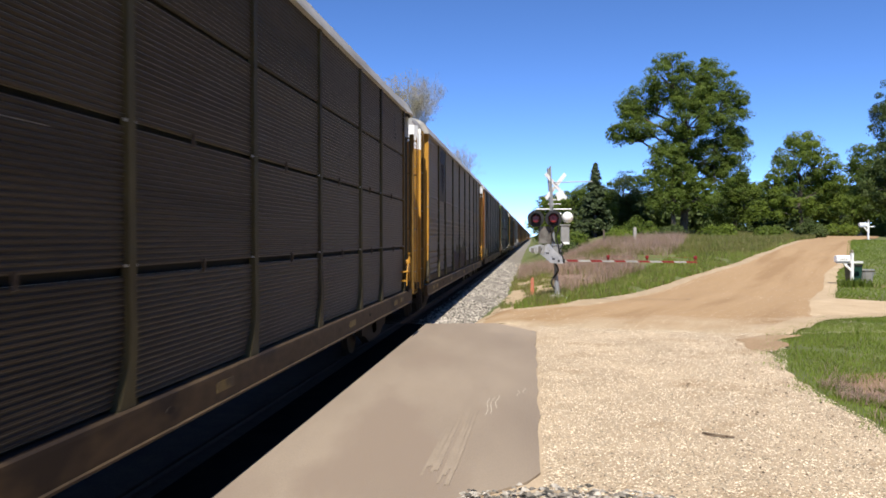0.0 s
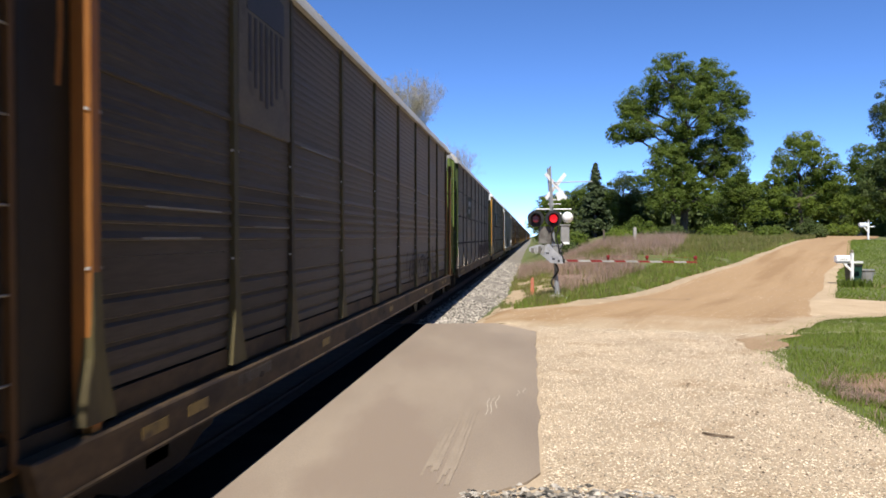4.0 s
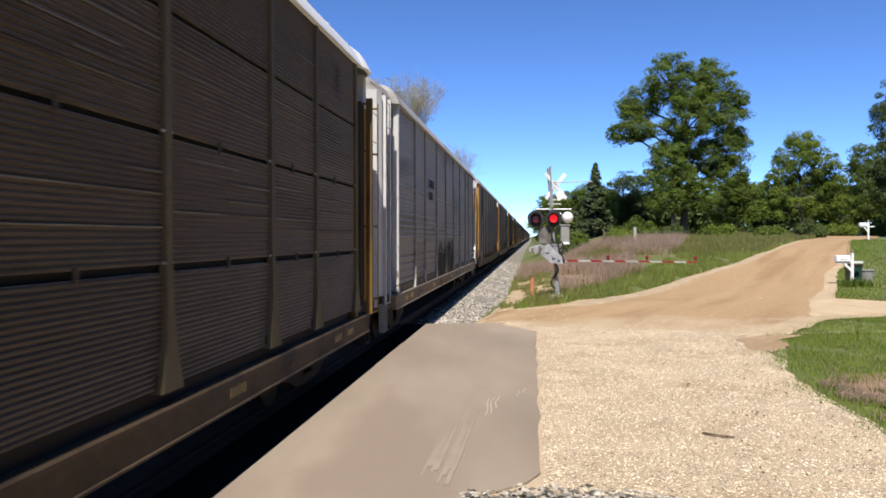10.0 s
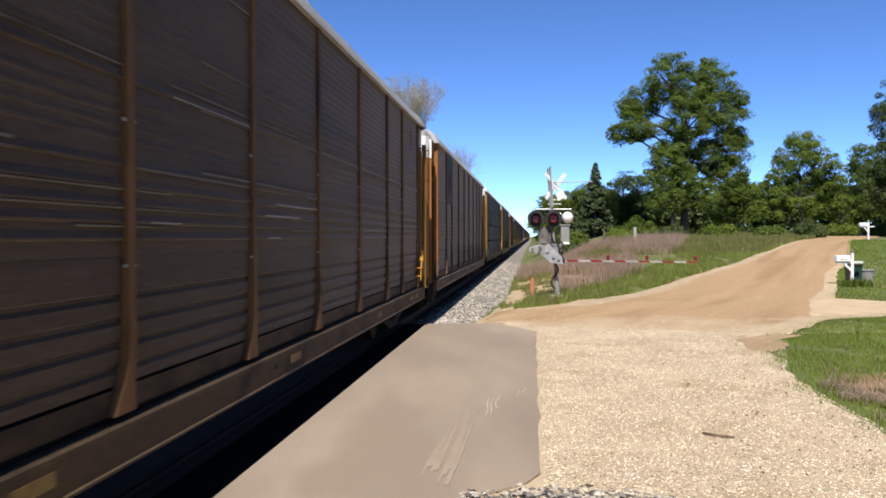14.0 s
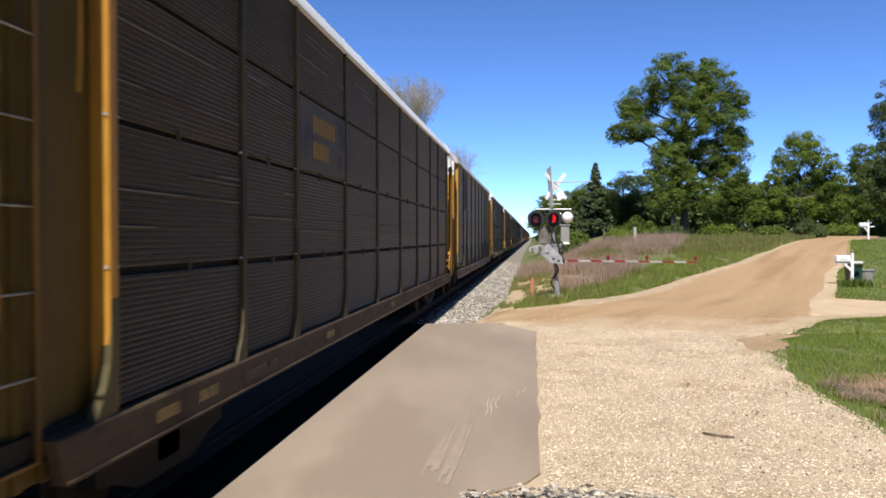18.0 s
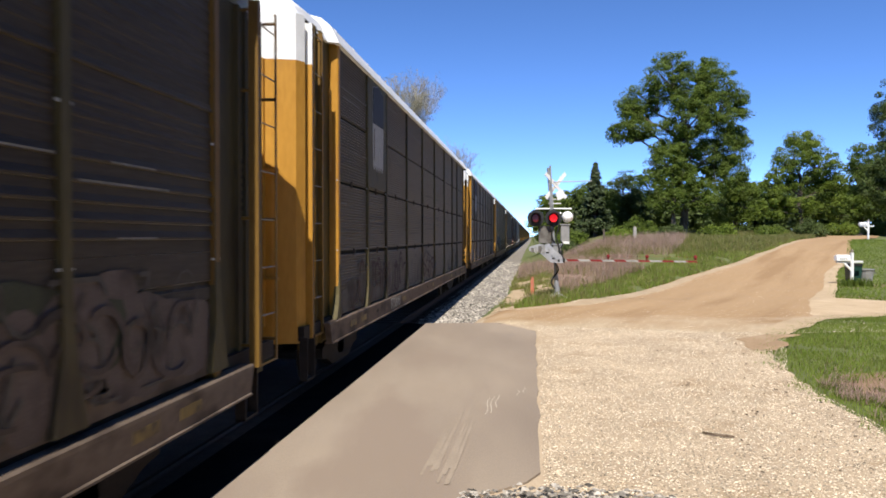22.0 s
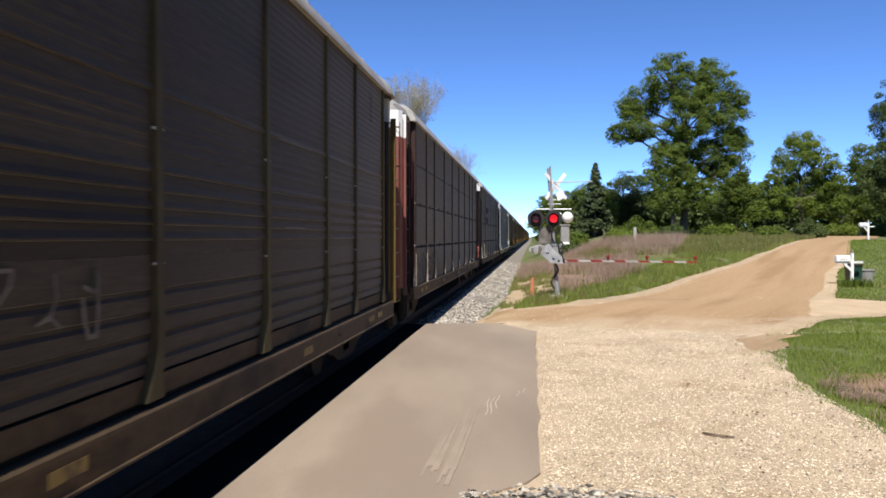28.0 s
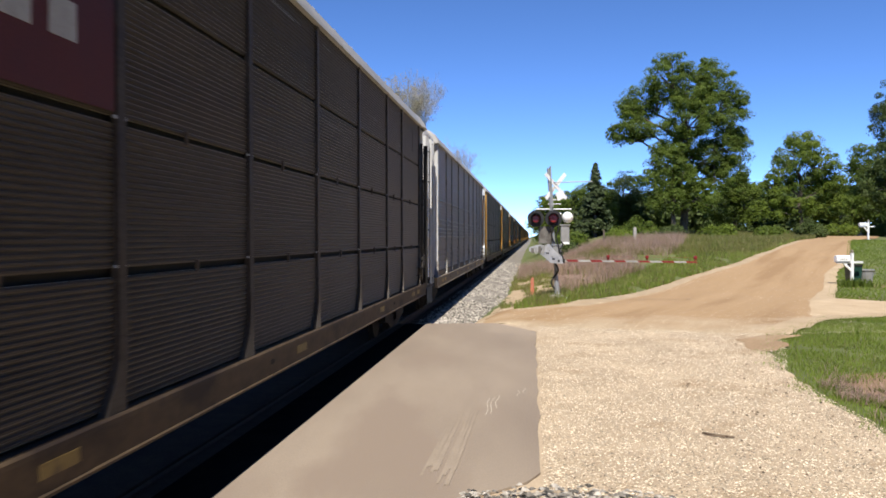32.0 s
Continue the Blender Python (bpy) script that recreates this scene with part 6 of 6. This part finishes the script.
def left_of_road(y):
    return float(np.interp(y, ROAD_L_Y, ROAD_L_X))


def scatter_stones(name, count, place, smin, smax, mat, seed, label, cat):
    """Small angular stones strewn over the ground."""
    rnd = random.Random(seed)
    vs, fs = [], []
    base = [(1, 0, 0), (-0.5, 0.87, 0), (-0.5, -0.87, 0), (0.1, 0.1, 0.5), (0.3, -0.5, 0.3)]
    for _ in range(count):
        x, y, z = place(rnd)
        s = smin + (smax - smin) * rnd.random() ** 2
        a = rnd.random() * 6.28
        ca, sa = math.cos(a) * s, math.sin(a) * s
        n = len(vs)
        for px, py, pz in base:
            j = rnd.uniform(0.75, 1.25)
            vs.append((x + (px * ca - py * sa) * j, y + (px * sa + py * ca) * j, z + (pz * j - 0.12) * s))
        fs += [(n, n + 1, n + 3), (n + 1, n + 2, n + 3), (n + 2, n + 4, n + 3), (n, n + 3, n + 4), (n + 2, n, n + 4)]
    return tagged(new(name, raw_mesh(name, vs, fs, mat)), label, cat, kind="stuff")


def on_lot(r):
    y = 5.5 + 16 * r.random() ** 1.7
    x = r.uniform(0.1, 4.1 + max(0, y - 13) * 0.3)
    return x, y, ground_z(x, y) - 0.015


def on_ballast(r):
    y = 19.6 + 55 * r.random() ** 1.8
    dx = r.uniform(1.4, 3.7)
    z = np.interp(dx, [1.4, 1.75, 2.3, 3.35, 3.8], [-0.18, -0.18, -0.22, -0.42, -0.7])
    return TRACK_X + dx, y, float(z)


def on_near(r):
    x = r.uniform(-0.6, 1.2)
    y = 6.62 + 0.35 * math.sin(x * 2 + 0.4) * 0.3 - r.random() ** 0.7 * 1.6
    return x, y, 0.02 + 0.07 * r.random() * (0.4 + 0.6 * math.exp(-((x - 0.1) / 0.5) ** 2))


scatter_stones("loose_gravel", 88000, on_lot, 0.005, 0.0165, M["pebble"], 3, "loose pale limestone gravel", "gravel")
scatter_stones("dark_gravel", 6500, on_lot, 0.005, 0.015, M["dark_pebble"], 7, "brown grit among the pale gravel", "gravel")


def on_road(r):
    y = 18.2 + 24 * r.random() ** 2.1
    a = left_of_road(y) if y > 23.9 else -0.6
    x = a + (1.1 * r.random() if y > 23.9 and r.random() < 0.8 else 9.0 * r.random())
    return x, y, ground_z(x, y) - 0.004


scatter_stones("road_pebbles", 8000, on_road, 0.006, 0.016, M["pebble"], 6, "loose pale pebbles along the dirt road", "gravel")
scatter_stones("ballast_stones", 20000, on_ballast, 0.04, 0.10, M["ballast_stone"], 4, "loose grey ballast stones", "ballast")
scatter_stones("heap_of_ballast", 3200, on_near, 0.02, 0.055, M["ballast_stone"], 5, "coarse grey stones at the pavement's edge", "ballast")



def on_edge(r):
    y = 7.5 + 11 * r.random()
    x = right_of_lot(0, y) - 2.2 * r.random() ** 1.8
    return x, y, ground_z(x, y) - 0.01


def right_of_lot(x, y):
    return np.interp(y, [5, 9.4, 13.7, 18.3, 21.0, 22.3, 23.7], [3.95, 4.05, 4.2, 5.3, 7.2, 8.4, 10.2])


scatter_stones("leaf_litter", 380, on_edge, 0.008, 0.028, M["litter"], 8, "dry dark leaf scraps on the gravel", "litter")

# ---------------------------------------------------------------- grass and brush


def blades(name, count, place, hmin, hmax, width, mat, seed, label, cat, lean=0.5):
    rnd = random.Random(seed)
    vs, fs = [], []
    made = 0
    while made < count:
        p = place(rnd)
        if p is None:
            continue
        x, y, z = p
        h = rnd.uniform(hmin, hmax)
        a, l = rnd.random() * 6.28, rnd.random() * lean * h
        w = width * rnd.uniform(0.6, 1.3)
        ca, sa = math.cos(a), math.sin(a)
        b = rnd.random() * 6.28
        cx, sx = math.cos(b) * w, math.sin(b) * w
        n = len(vs)
        vs += [(x - cx, y - sx, z), (x + cx, y + sx, z), (x + cx * 0.6 + ca * l * 0.4, y + sx * 0.6 + sa * l * 0.4, z + h * 0.6), (x - cx * 0.6 + ca * l * 0.4, y - sx * 0.6 + sa * l * 0.4, z + h * 0.6), (x + ca * l, y + sa * l, z + h)]
        fs += [(n, n + 1, n + 2, n + 3), (n + 3, n + 2, n + 4)]
        made += 1
    return tagged(new(name, raw_mesh(name, vs, fs, mat)), label, cat, kind="stuff")


def on_verge(r):
    y = r.uniform(8.0, 23.6)
    e = right_of_lot(0, y) + 0.45 * noise.noise((y * 0.8, 3, 1)) + 0.35 * noise.noise((y * 2.3, 5, 1)) - 0.15
    d = 12 * r.random() ** 1.5
    x = e + d - 0.05
    bare = noise.noise((x * 0.6, y * 0.7, 8)) + 0.35 * noise.noise((x * 2.3, y * 2.3, 4)) + 1.1 * math.exp(-((x - 6.3) / 1.4) ** 2 - ((y - 12.5) / 0.9) ** 2)
    if bare > 0.24 + 0.3 * r.random() and r.random() > 0.05 or r.random() > 0.10 + d * 0.9:
        return None
    return x, y, ground_z(x, y) - 0.06


def on_lawn(r):
    y = r.uniform(28.5, 62)
    e = np.interp(y, [28, 29.7, 33.6, 39.6, 46.5, 59.4, 70], [12.2, 11.0, 12.5, 14.7, 18.1, 23.1, 29.6])
    x = e - 0.3 + 16 * r.random() ** 1.5
    return x, y, ground_z(x, y) - 0.06


def on_strip(r):
    """The bright green strip between the dirt road and the brush."""
    y = r.uniform(24.4, 60)
    e = left_of_road(y)
    w = np.interp(y, [24, 27, 32, 40, 60], [1.5, 2.6, 3.0, 3.6, 6])
    x = e - w * r.random() ** 1.3 + 0.15 * noise.noise((y, 5, 2))
    if x < -0.6 or noise.noise((x * 0.8, y * 0.5, 12)) < -0.42 + 0.2 * r.random():
        return None
    return x, y, ground_z(x, y) - 0.06


def on_hill(r):
    y = r.uniform(48, 92)
    e = left_of_road(y)
    x = e - 0.2 - 16 * r.random() ** 1.2
    if x < 2:
        return None
    return x, y, ground_z(x, y) - 0.06


def on_brush(r):
    y = 31 + 30 * r.random()
    e = left_of_road(y) - np.interp(y, [31, 40, 60], [2.4, 3.2, 8.0])
    x = r.uniform(-0.9 if y > 44 else 0.9, max(1.2, e))
    if noise.noise((x * 0.35, y * 0.22, 2)) < -0.2 + 0.35 * r.random() or r.random() > sstep(33, 47, y) * 0.93 + 0.07:
        return None
    return x, y, ground_z(x, y) - 0.06


def on_worn(r):
    """Thin weeds on the worn ground between the signal and the ballast."""
    y = r.uniform(25.5, 46)
    x = r.uniform(-1.1, 1.4 if y < 31 else 1.0)
    if noise.noise((x * 0.9, y * 0.7, 6)) < 0.05:
        return None
    return x, y, ground_z(x, y) - 0.05


blades("verge_grass", 70000, on_verge, 0.035, 0.10, 0.008, M["grass"], 11, "bright green roadside grass with worn patches", "grass")
blades("verge_straw", 5000, on_verge, 0.04, 0.12, 0.006, M["grass_dry"], 12, "dry straw among the roadside grass", "grass", 1.2)


def by_mailbox(r):
    x, y = 13.65 + 0.28 * r.gauss(0, 1), 34.6 + 0.2 * r.gauss(0, 1)
    return x, y, ground_z(x, y) - 0.06


def on_ditch(r):
    x, y = 4.7 + 0.9 * r.gauss(0, 1), 11.6 + 0.8 * r.gauss(0, 1)
    if x < right_of_lot(0, y) + 0.15 or noise.noise((x * 1.7, y * 1.7, 9)) < -0.05:
        return None
    return x, y, ground_z(x, y) - 0.06


blades("ditch_weeds", 2600, on_ditch, 0.04, 0.12, 0.008, M["leaf_mid"], 26, "dark leafy weeds on the ditch bank", "weeds", 0.9)
blades("ditch_stalks", 2600, on_ditch, 0.06, 0.2, 0.005, M["brush"], 27, "dry brown stalks on the ditch bank", "weeds", 0.9)
blades("mailbox_weeds", 260, by_mailbox, 0.12, 0.42, 0.03, M["leaf_mid"], 25, "leafy weeds round the mailbox post", "weeds", 0.7)


def on_bank(r):
    y = r.uniform(9.4, 14.8)
    x = r.uniform(4.9, 10.0)
    return x, y, ground_z(x, y) - 0.04


blades("bank_weeds", 1800, on_bank, 0.03, 0.13, 0.004, M["grass_dry"], 19, "dry straw weeds on the bare bank", "weeds", 0.9)
blades("bank_tufts", 900, on_bank, 0.03, 0.09, 0.007, M["grass"], 20, "thin green tufts on the bare bank", "grass")
blades("lawn_grass", 34000, on_lawn, 0.04, 0.09, 0.025, M["grass"], 13, "mown green lawn beside the dirt road", "grass")
blades("strip_straw", 8000, on_strip, 0.1, 0.34, 0.014, M["grass_dry"], 23, "dry stalks among the roadside grass", "grass", 0.9)
blades("strip_grass", 20000, on_strip, 0.08, 0.28, 0.018, M["grass"], 14, "fresh green grass along the road's edge", "grass")
blades("hill_grass", 28000, on_hill, 0.15, 0.45, 0.022, M["grass_dry"], 15, "tall olive grass on the low hill", "grass")
blades("hill_green", 32000, on_hill, 0.12, 0.4, 0.022, M["hill_grass"], 16, "green grass on the low hill", "grass")
blades("worn_weeds", 1500, on_worn, 0.08, 0.3, 0.014, M["grass"], 21, "scattered green weeds on worn ground", "weeds")
blades("worn_straw", 2600, on_worn, 0.1, 0.45, 0.012, M["grass_dry"], 22, "dry straw beside the ballast", "weeds", 1.0)
blades("brush_green", 2500, on_brush, 0.15, 0.45, 0.014, M["grass"], 24, "green growth under the dry weeds", "brush", 0.8)
blades("dead_brush", 22000, on_brush, 0.25, 0.85, 0.009, M["brush"], 17, "dry reddish brown weed stalks", "brush", 0.6)
blades("brush_straw", 6000, on_brush, 0.2, 0.6, 0.02, M["grass_dry"], 18, "straw under the dry weeds", "brush", 1.2)

# ---------------------------------------------------------------- trees


def leaf_mesh(name, centres, size, mat, rnd, per=58, spreadr=0.6, droop=0.0, flat=0.72):
    """Clumps of small leaf blades round each centre (x, y, z, radius), thickest on the upper shell, facing outwards and up."""
    vs, fs = [], []
    gen = np.random.default_rng(len(centres) + per)
    for (cx, cy, cz, cr) in centres:
        way = gen.normal(0, 1, (per, 3)) + np.array((0, 0, 0.45))
        way /= np.linalg.norm(way, axis=1, keepdims=True) + 1e-6
        g = way * gen.uniform(0.35, 1.0, (per, 1)) ** 0.6 * np.array((1, 1, flat)) * cr * spreadr * 1.7
        nrm = way * 0.6 + np.array((0, -0.08, 0.45)) + gen.normal(0, 0.3, (per, 3))
        nrm /= np.linalg.norm(nrm, axis=1, keepdims=True) + 1e-6
        u = np.cross(nrm, gen.normal(0, 1, (per, 3)))
        u /= np.linalg.norm(u, axis=1, keepdims=True) + 1e-6
        w = np.cross(nrm, u)
        s = size * gen.uniform(0.6, 1.4, (per, 1))
        u, w = u * s, w * s * 0.6
        u[:, 2] -= droop * s[:, 0] * 0.5
        p = g + np.array((cx, cy, cz))
        quad = np.stack((p - u, p + w, p + u, p - w), axis=1).reshape(-1, 3)
        n = len(vs)
        vs.extend(map(tuple, quad.tolist()))
        fs.extend((n + 4 * i, n + 4 * i + 1, n + 4 * i + 2, n + 4 * i + 3) for i in range(per))
    return raw_mesh(name, vs, fs, mat)


def limb(b, p, q, r0, r1, rnd, steps=4, wander=0.06):
    d = (Vector(q) - Vector(p)).length
    last, lr = Vector(p), r0
    for i in range(1, steps + 1):
        t = i / steps
        nx = Vector(p).lerp(Vector(q), t) + (Vector((rnd.uniform(-1, 1), rnd.uniform(-1, 1), rnd.uniform(-1, 1))) * d * wander if i < steps else Vector())
        nr = r0 + (r1 - r0) * t
        b.tube(last, nx, lr, nr, 7, False)
        last, lr = nx, nr


def broadleaf(x, y, unit, lobes, mat, label, seed, leaf=0.165, trunk=0.3, density=1.0, name="tree", cat="tree"):
    """A tree from crown lobes (across, up, half width, half height) in steps of unit metres."""
    rnd = random.Random(seed)
    t = thing(name, (x, y, ground_z(x, y) - 0.1), label, cat, "trees beyond the road")
    wood = Build()
    top = max(l[1] for l in lobes) * unit
    fork = min(l[1] for l in lobes) * unit * 0.6
    limb(wood, (0, 0, -0.2), (0, 0, fork), trunk, trunk * 0.8, rnd, 4, 0.02)
    limb(wood, (0, 0, fork), (rnd.uniform(-1, 1) * unit * 8, 0, top * 0.93), trunk * 0.8, 0.05, rnd, 6, 0.04)
    centres = []
    for (lx, lz, rx, rz) in lobes:
        px, pz, wx, wz = lx * unit, lz * unit, rx * unit, rz * unit
        wy = wx * 0.9
        oy = rnd.uniform(-0.5, 0.5) * wx
        z_from = max(fork * 0.6, min(pz * 0.75, pz - wz * 0.8))
        limb(wood, (0, 0, z_from), (px, oy, pz), trunk * 0.45 * min(1.0, 0.25 + pz / top), 0.04, rnd, 5, 0.05)
        for _ in range(5):
            a = rnd.random() * 6.28
            limb(wood, (px * 0.7, oy * 0.7, z_from + (pz - z_from) * 0.7), (px + math.cos(a) * wx * 0.8, oy + math.sin(a) * wy * 0.8, pz + rnd.uniform(-0.6, 0.7) * wz), 0.09, 0.02, rnd, 3, 0.06)
        k = int(density * 16 * (wx * wz) ** 0.75) + 7
        for _ in range(k):
            v = Vector((rnd.gauss(0, 1), rnd.gauss(0, 1), rnd.gauss(0, 1))).normalized()
            r = rnd.uniform(0.5, 1.0) + (0.16 if rnd.random() < 0.15 else 0)
            cr = rnd.uniform(0.4, 1.1)
            centres.append((px + v.x * wx * r, oy + v.y * wy * r, pz + v.z * wz * r, cr))
    part("trunk", wood.mesh("trunk", M["bark"]), t, "grey-brown bark")
    part("crown", leaf_mesh("crown", centres, leaf, mat, rnd, 150, 0.5), t)
    return t


U = 0.0592
# tall tree that stands over the rest, in front of the wood
broadleaf(14.9, 79, U, [(-26, 262, 40, 42), (4, 244, 44, 44), (46, 254, 36, 44), (-64, 230, 32, 30), (-92, 214, 20, 22), (-100, 172, 26, 22), (-70, 180, 30, 24), (4, 195, 54, 40), (52, 205, 42, 40), (68, 145, 34, 32), (86, 165, 20, 24), (80, 222, 20, 24), (-14, 150, 40, 30), (40, 130, 38, 34), (16, 110, 38, 34), (70, 100, 32, 32)], M["leaf_mid"], "tall leafy green tree above the hedgerow", 21, 0.085, 0.42)
broadleaf(13.3, 76, U, [(-8, 122, 38, 36), (-30, 84, 28, 28), (16, 92, 34, 30), (-10, 62, 36, 24), (46, 64, 28, 26)], M["leaf_mid"], "rounded green tree below a taller one", 22, 0.085, 0.25)
broadleaf(27.0, 82, U, [(2, 158, 28, 20), (-20, 128, 30, 22), (30, 122, 32, 24), (-44, 88, 30, 24), (4, 92, 36, 24), (54, 82, 28, 26), (-56, 48, 26, 22), (-12, 50, 32, 22), (42, 46, 32, 24)], M["leaf_light"], "broad light green tree by the road", 23, 0.085, 0.28)
broadleaf(22.0, 88, U, [(4, 84, 30, 30), (-15, 60, 45, 45), (20, 55, 40, 40)], M["leaf_mid"], "dark green tree in the hedgerow", 24, 0.085, 0.25)
broadleaf(36.0, 90, U, [(0, 130, 36, 32), (10, 80, 46, 48), (-20, 45, 50, 35), (45, 70, 34, 44)], M["leaf_mid"], "green tree behind the road's end", 25, 0.085, 0.25)
broadleaf(33.0, 76, 0.0575, [(8, 190, 34, 60), (22, 130, 50, 60), (-14, 85, 44, 45), (30, 70, 60, 50), (35, 250, 36, 45)], M["leaf_dark"], "dark shady tree at the lawn's edge", 26, 0.085, 0.3, 1.15)
broadleaf(5.4, 84, U, [(0, 65, 40, 36), (-32, 42, 30, 30), (30, 50, 34, 34), (0, 24, 50, 24)], M["leaf_mid"], "leafy green tree by the tracks", 27, 0.085, 0.2)
broadleaf(10.0, 88, U, [(0, 78, 36, 38), (-14, 40, 44, 36), (24, 45, 36, 36)], M["leaf_dark"], "dark green tree in the hedgerow", 28, 0.085, 0.2)
broadleaf(1.2, 92, U, [(12, 96, 24, 24), (-2, 62, 26, 30), (32, 74, 28, 34), (16, 34, 34, 30)], M["leaf_mid"], "small green tree beside the line", 29, 0.085, 0.15)
# hedgerow bushes along the foot of the wood
for i, (x, y, h, w) in enumerate(((3.6, 72, 20, 24), (2.6, 60, 13, 15), (6.8, 65, 11, 17), (9.6, 70, 24, 24), (12.4, 70, 13, 20), (16.6, 71, 17, 20), (20.6, 71, 12, 20), (24.6, 73, 20, 20), (29.0, 77, 14, 24), (33.5, 79, 16, 24))):
    rnd = random.Random(300 + i)
    broadleaf(x, y, U, [(0, h * 0.6, w, h * 0.6), (rnd.uniform(-16, 16), h * 0.4, w * 0.7, h * 0.45)], M[("leaf_mid", "leaf_dark", "leaf_light")[i % 3]], "low leafy bush at the foot of the wood", 400 + i, 0.085, 0.07, 1.0, "bush", "bush")

# wood farther back, closing the view between the trees
wood_rnd = random.Random(77)
back = []
for i in range(1500):
    x = wood_rnd.uniform(2, 95)
    y = 100 + wood_rnd.uniform(0, 22) - max(0, x - 45) * 0.5
    top = 5.2 + 2.2 * noise.noise((x * 0.12, 3, 0)) + (2.5 if x > 40 else 0)
    back.append((x, y, ground_z(x, y) + top * wood_rnd.random() ** 0.9 - 0.3, 1.4))
tagged(new("far_wood", leaf_mesh("far_wood", back, 0.34, M["leaf_dark"], wood_rnd, 60, 0.6)), "shadowy wood behind the trees", "woods", kind="stuff")

# leaf clumps added out of view, beside and behind the lot, to block skylight
side_rnd = random.Random(78)
side = []
for i in range(900):
    y = side_rnd.uniform(-45, 30)
    x = 13.5 + 0.12 * abs(y) + max(0, y) * 0.45 + side_rnd.uniform(0, 7)
    side.append((x, y, ground_z(x, y) + 14.0 * side_rnd.random() ** 0.8, 1.8))
tagged(new("side_wood", leaf_mesh("side_wood", side, 0.42, M["leaf_dark"], side_rnd, 60, 0.6)), "unseen leaf clumps added to block skylight from the side", "woods", kind="stuff")


def spruce(x, y, h, r, seed):
    rnd = random.Random(seed)
    t = thing("spruce", (x, y, ground_z(x, y) - 0.1), "dark pointed spruce above the hedgerow", "tree", "trees beyond the road")
    wood = Build()
    wood.tube((0, 0, -0.2), (0, 0, h), 0.2, 0.02, 8)
    centres = []
    z = h * 0.08
    while z < h * 0.99:
        rr = r * (1 - z / h)
        for k in range(9):
            a = k * 0.7 + rnd.random() * 6.28
            ln = rr * rnd.uniform(0.7, 1.1)
            tip = (math.cos(a) * ln, math.sin(a) * ln, z - ln * 0.18)
            wood.tube((0, 0, z), tip, 0.03, 0.01, 5, False)
            for s in (0.45, 0.7, 0.95):
                centres.append((tip[0] * s, tip[1] * s, z - ln * 0.18 * s, 0.10 + 0.14 * rr))
        z += h * 0.04
    part("trunk", wood.mesh("trunk", M["bark"]), t)
    part("crown", leaf_mesh("crown", centres, 0.15, M["needle"], rnd, 22, 0.7, 0.3), t)


spruce(6.3, 80, 7.7, 2.3, 31)
spruce(4.4, 84, 5.2, 2.0, 32)


def bare_tree(x, y, h, seed, wide):
    """A tree in bud: fine branching and a haze of tiny buds."""
    rnd = random.Random(seed)
    t = thing("budding_tree", (x, y, -0.3), "thin pale tree with bare budding twigs", "tree")
    wood, centres = Build(), []

    def grow(p, d, ln, r, depth):
        q = p + d * ln
        wood.tube(p, q, r, r * 0.7, 3 if depth < 4 else 6, False)
        if depth <= 2:
            centres.append((q.x, q.y, q.z, 0.45))
        if depth == 0:
            return
        for _ in range(3 if depth > 2 else 2):
            nd = (d + Vector((rnd.gauss(0, wide), rnd.gauss(0, wide), rnd.gauss(0.10, 0.28)))).normalized()
            grow(q, nd, ln * rnd.uniform(0.62, 0.84), max(0.010, r * 0.62), depth - 1)
    grow(Vector((0, 0, 0)), Vector((0.02, 0, 1)), h * 0.255, 0.2, 8 if h > 15 else 6)
    part("trunk", wood.mesh("trunk", M["twig"]), t)
    part("crown", leaf_mesh("crown", centres, 0.055, M["bud"], rnd, 3, 0.6), t, "sparse pale buds")


bare_tree(-13.5, 76, 19.4, 41, 0.23)
bare_tree(-9.2, 88, 13.6, 52, 0.2)

for ob in list(scene.objects):
    if ob.parent is None and ob not in WAGONS and ob not in TRACKWORK and ob not in (cam, sun):
        ob.matrix_basis = LAND @ ob.matrix_basis

# ---------------------------------------------------------------- movement


def motions():
    """The train rolls towards the camera; the middle lamp's lens turns over as it flashes."""
    for n, car in enumerate(WAGONS):
        walk(car, [(t, pose(TRACK_X, train_place(n, t), 0)) for t in range(0, 33, 2)])
    for disc in FLASH:
        at = disc.location.copy()
        rows = [(0.0, pose(at.x, at.y, at.z))]
        for k in range(27):
            on = round((0.09 + k * 1.195) * FPS)
            for step, ang in ((-2, 0), (-1, 60), (0, 120), (1, 180), (13, 180), (14, 240), (15, 300), (16, 360)):
                if 0 < on + step < 955:
                    rows.append(((on + step) / FPS, pose(at.x, at.y, at.z, 0, 0, ang)))
        rows.append((32.0, pose(at.x, at.y, at.z)))
        walk(disc, rows)


motions()
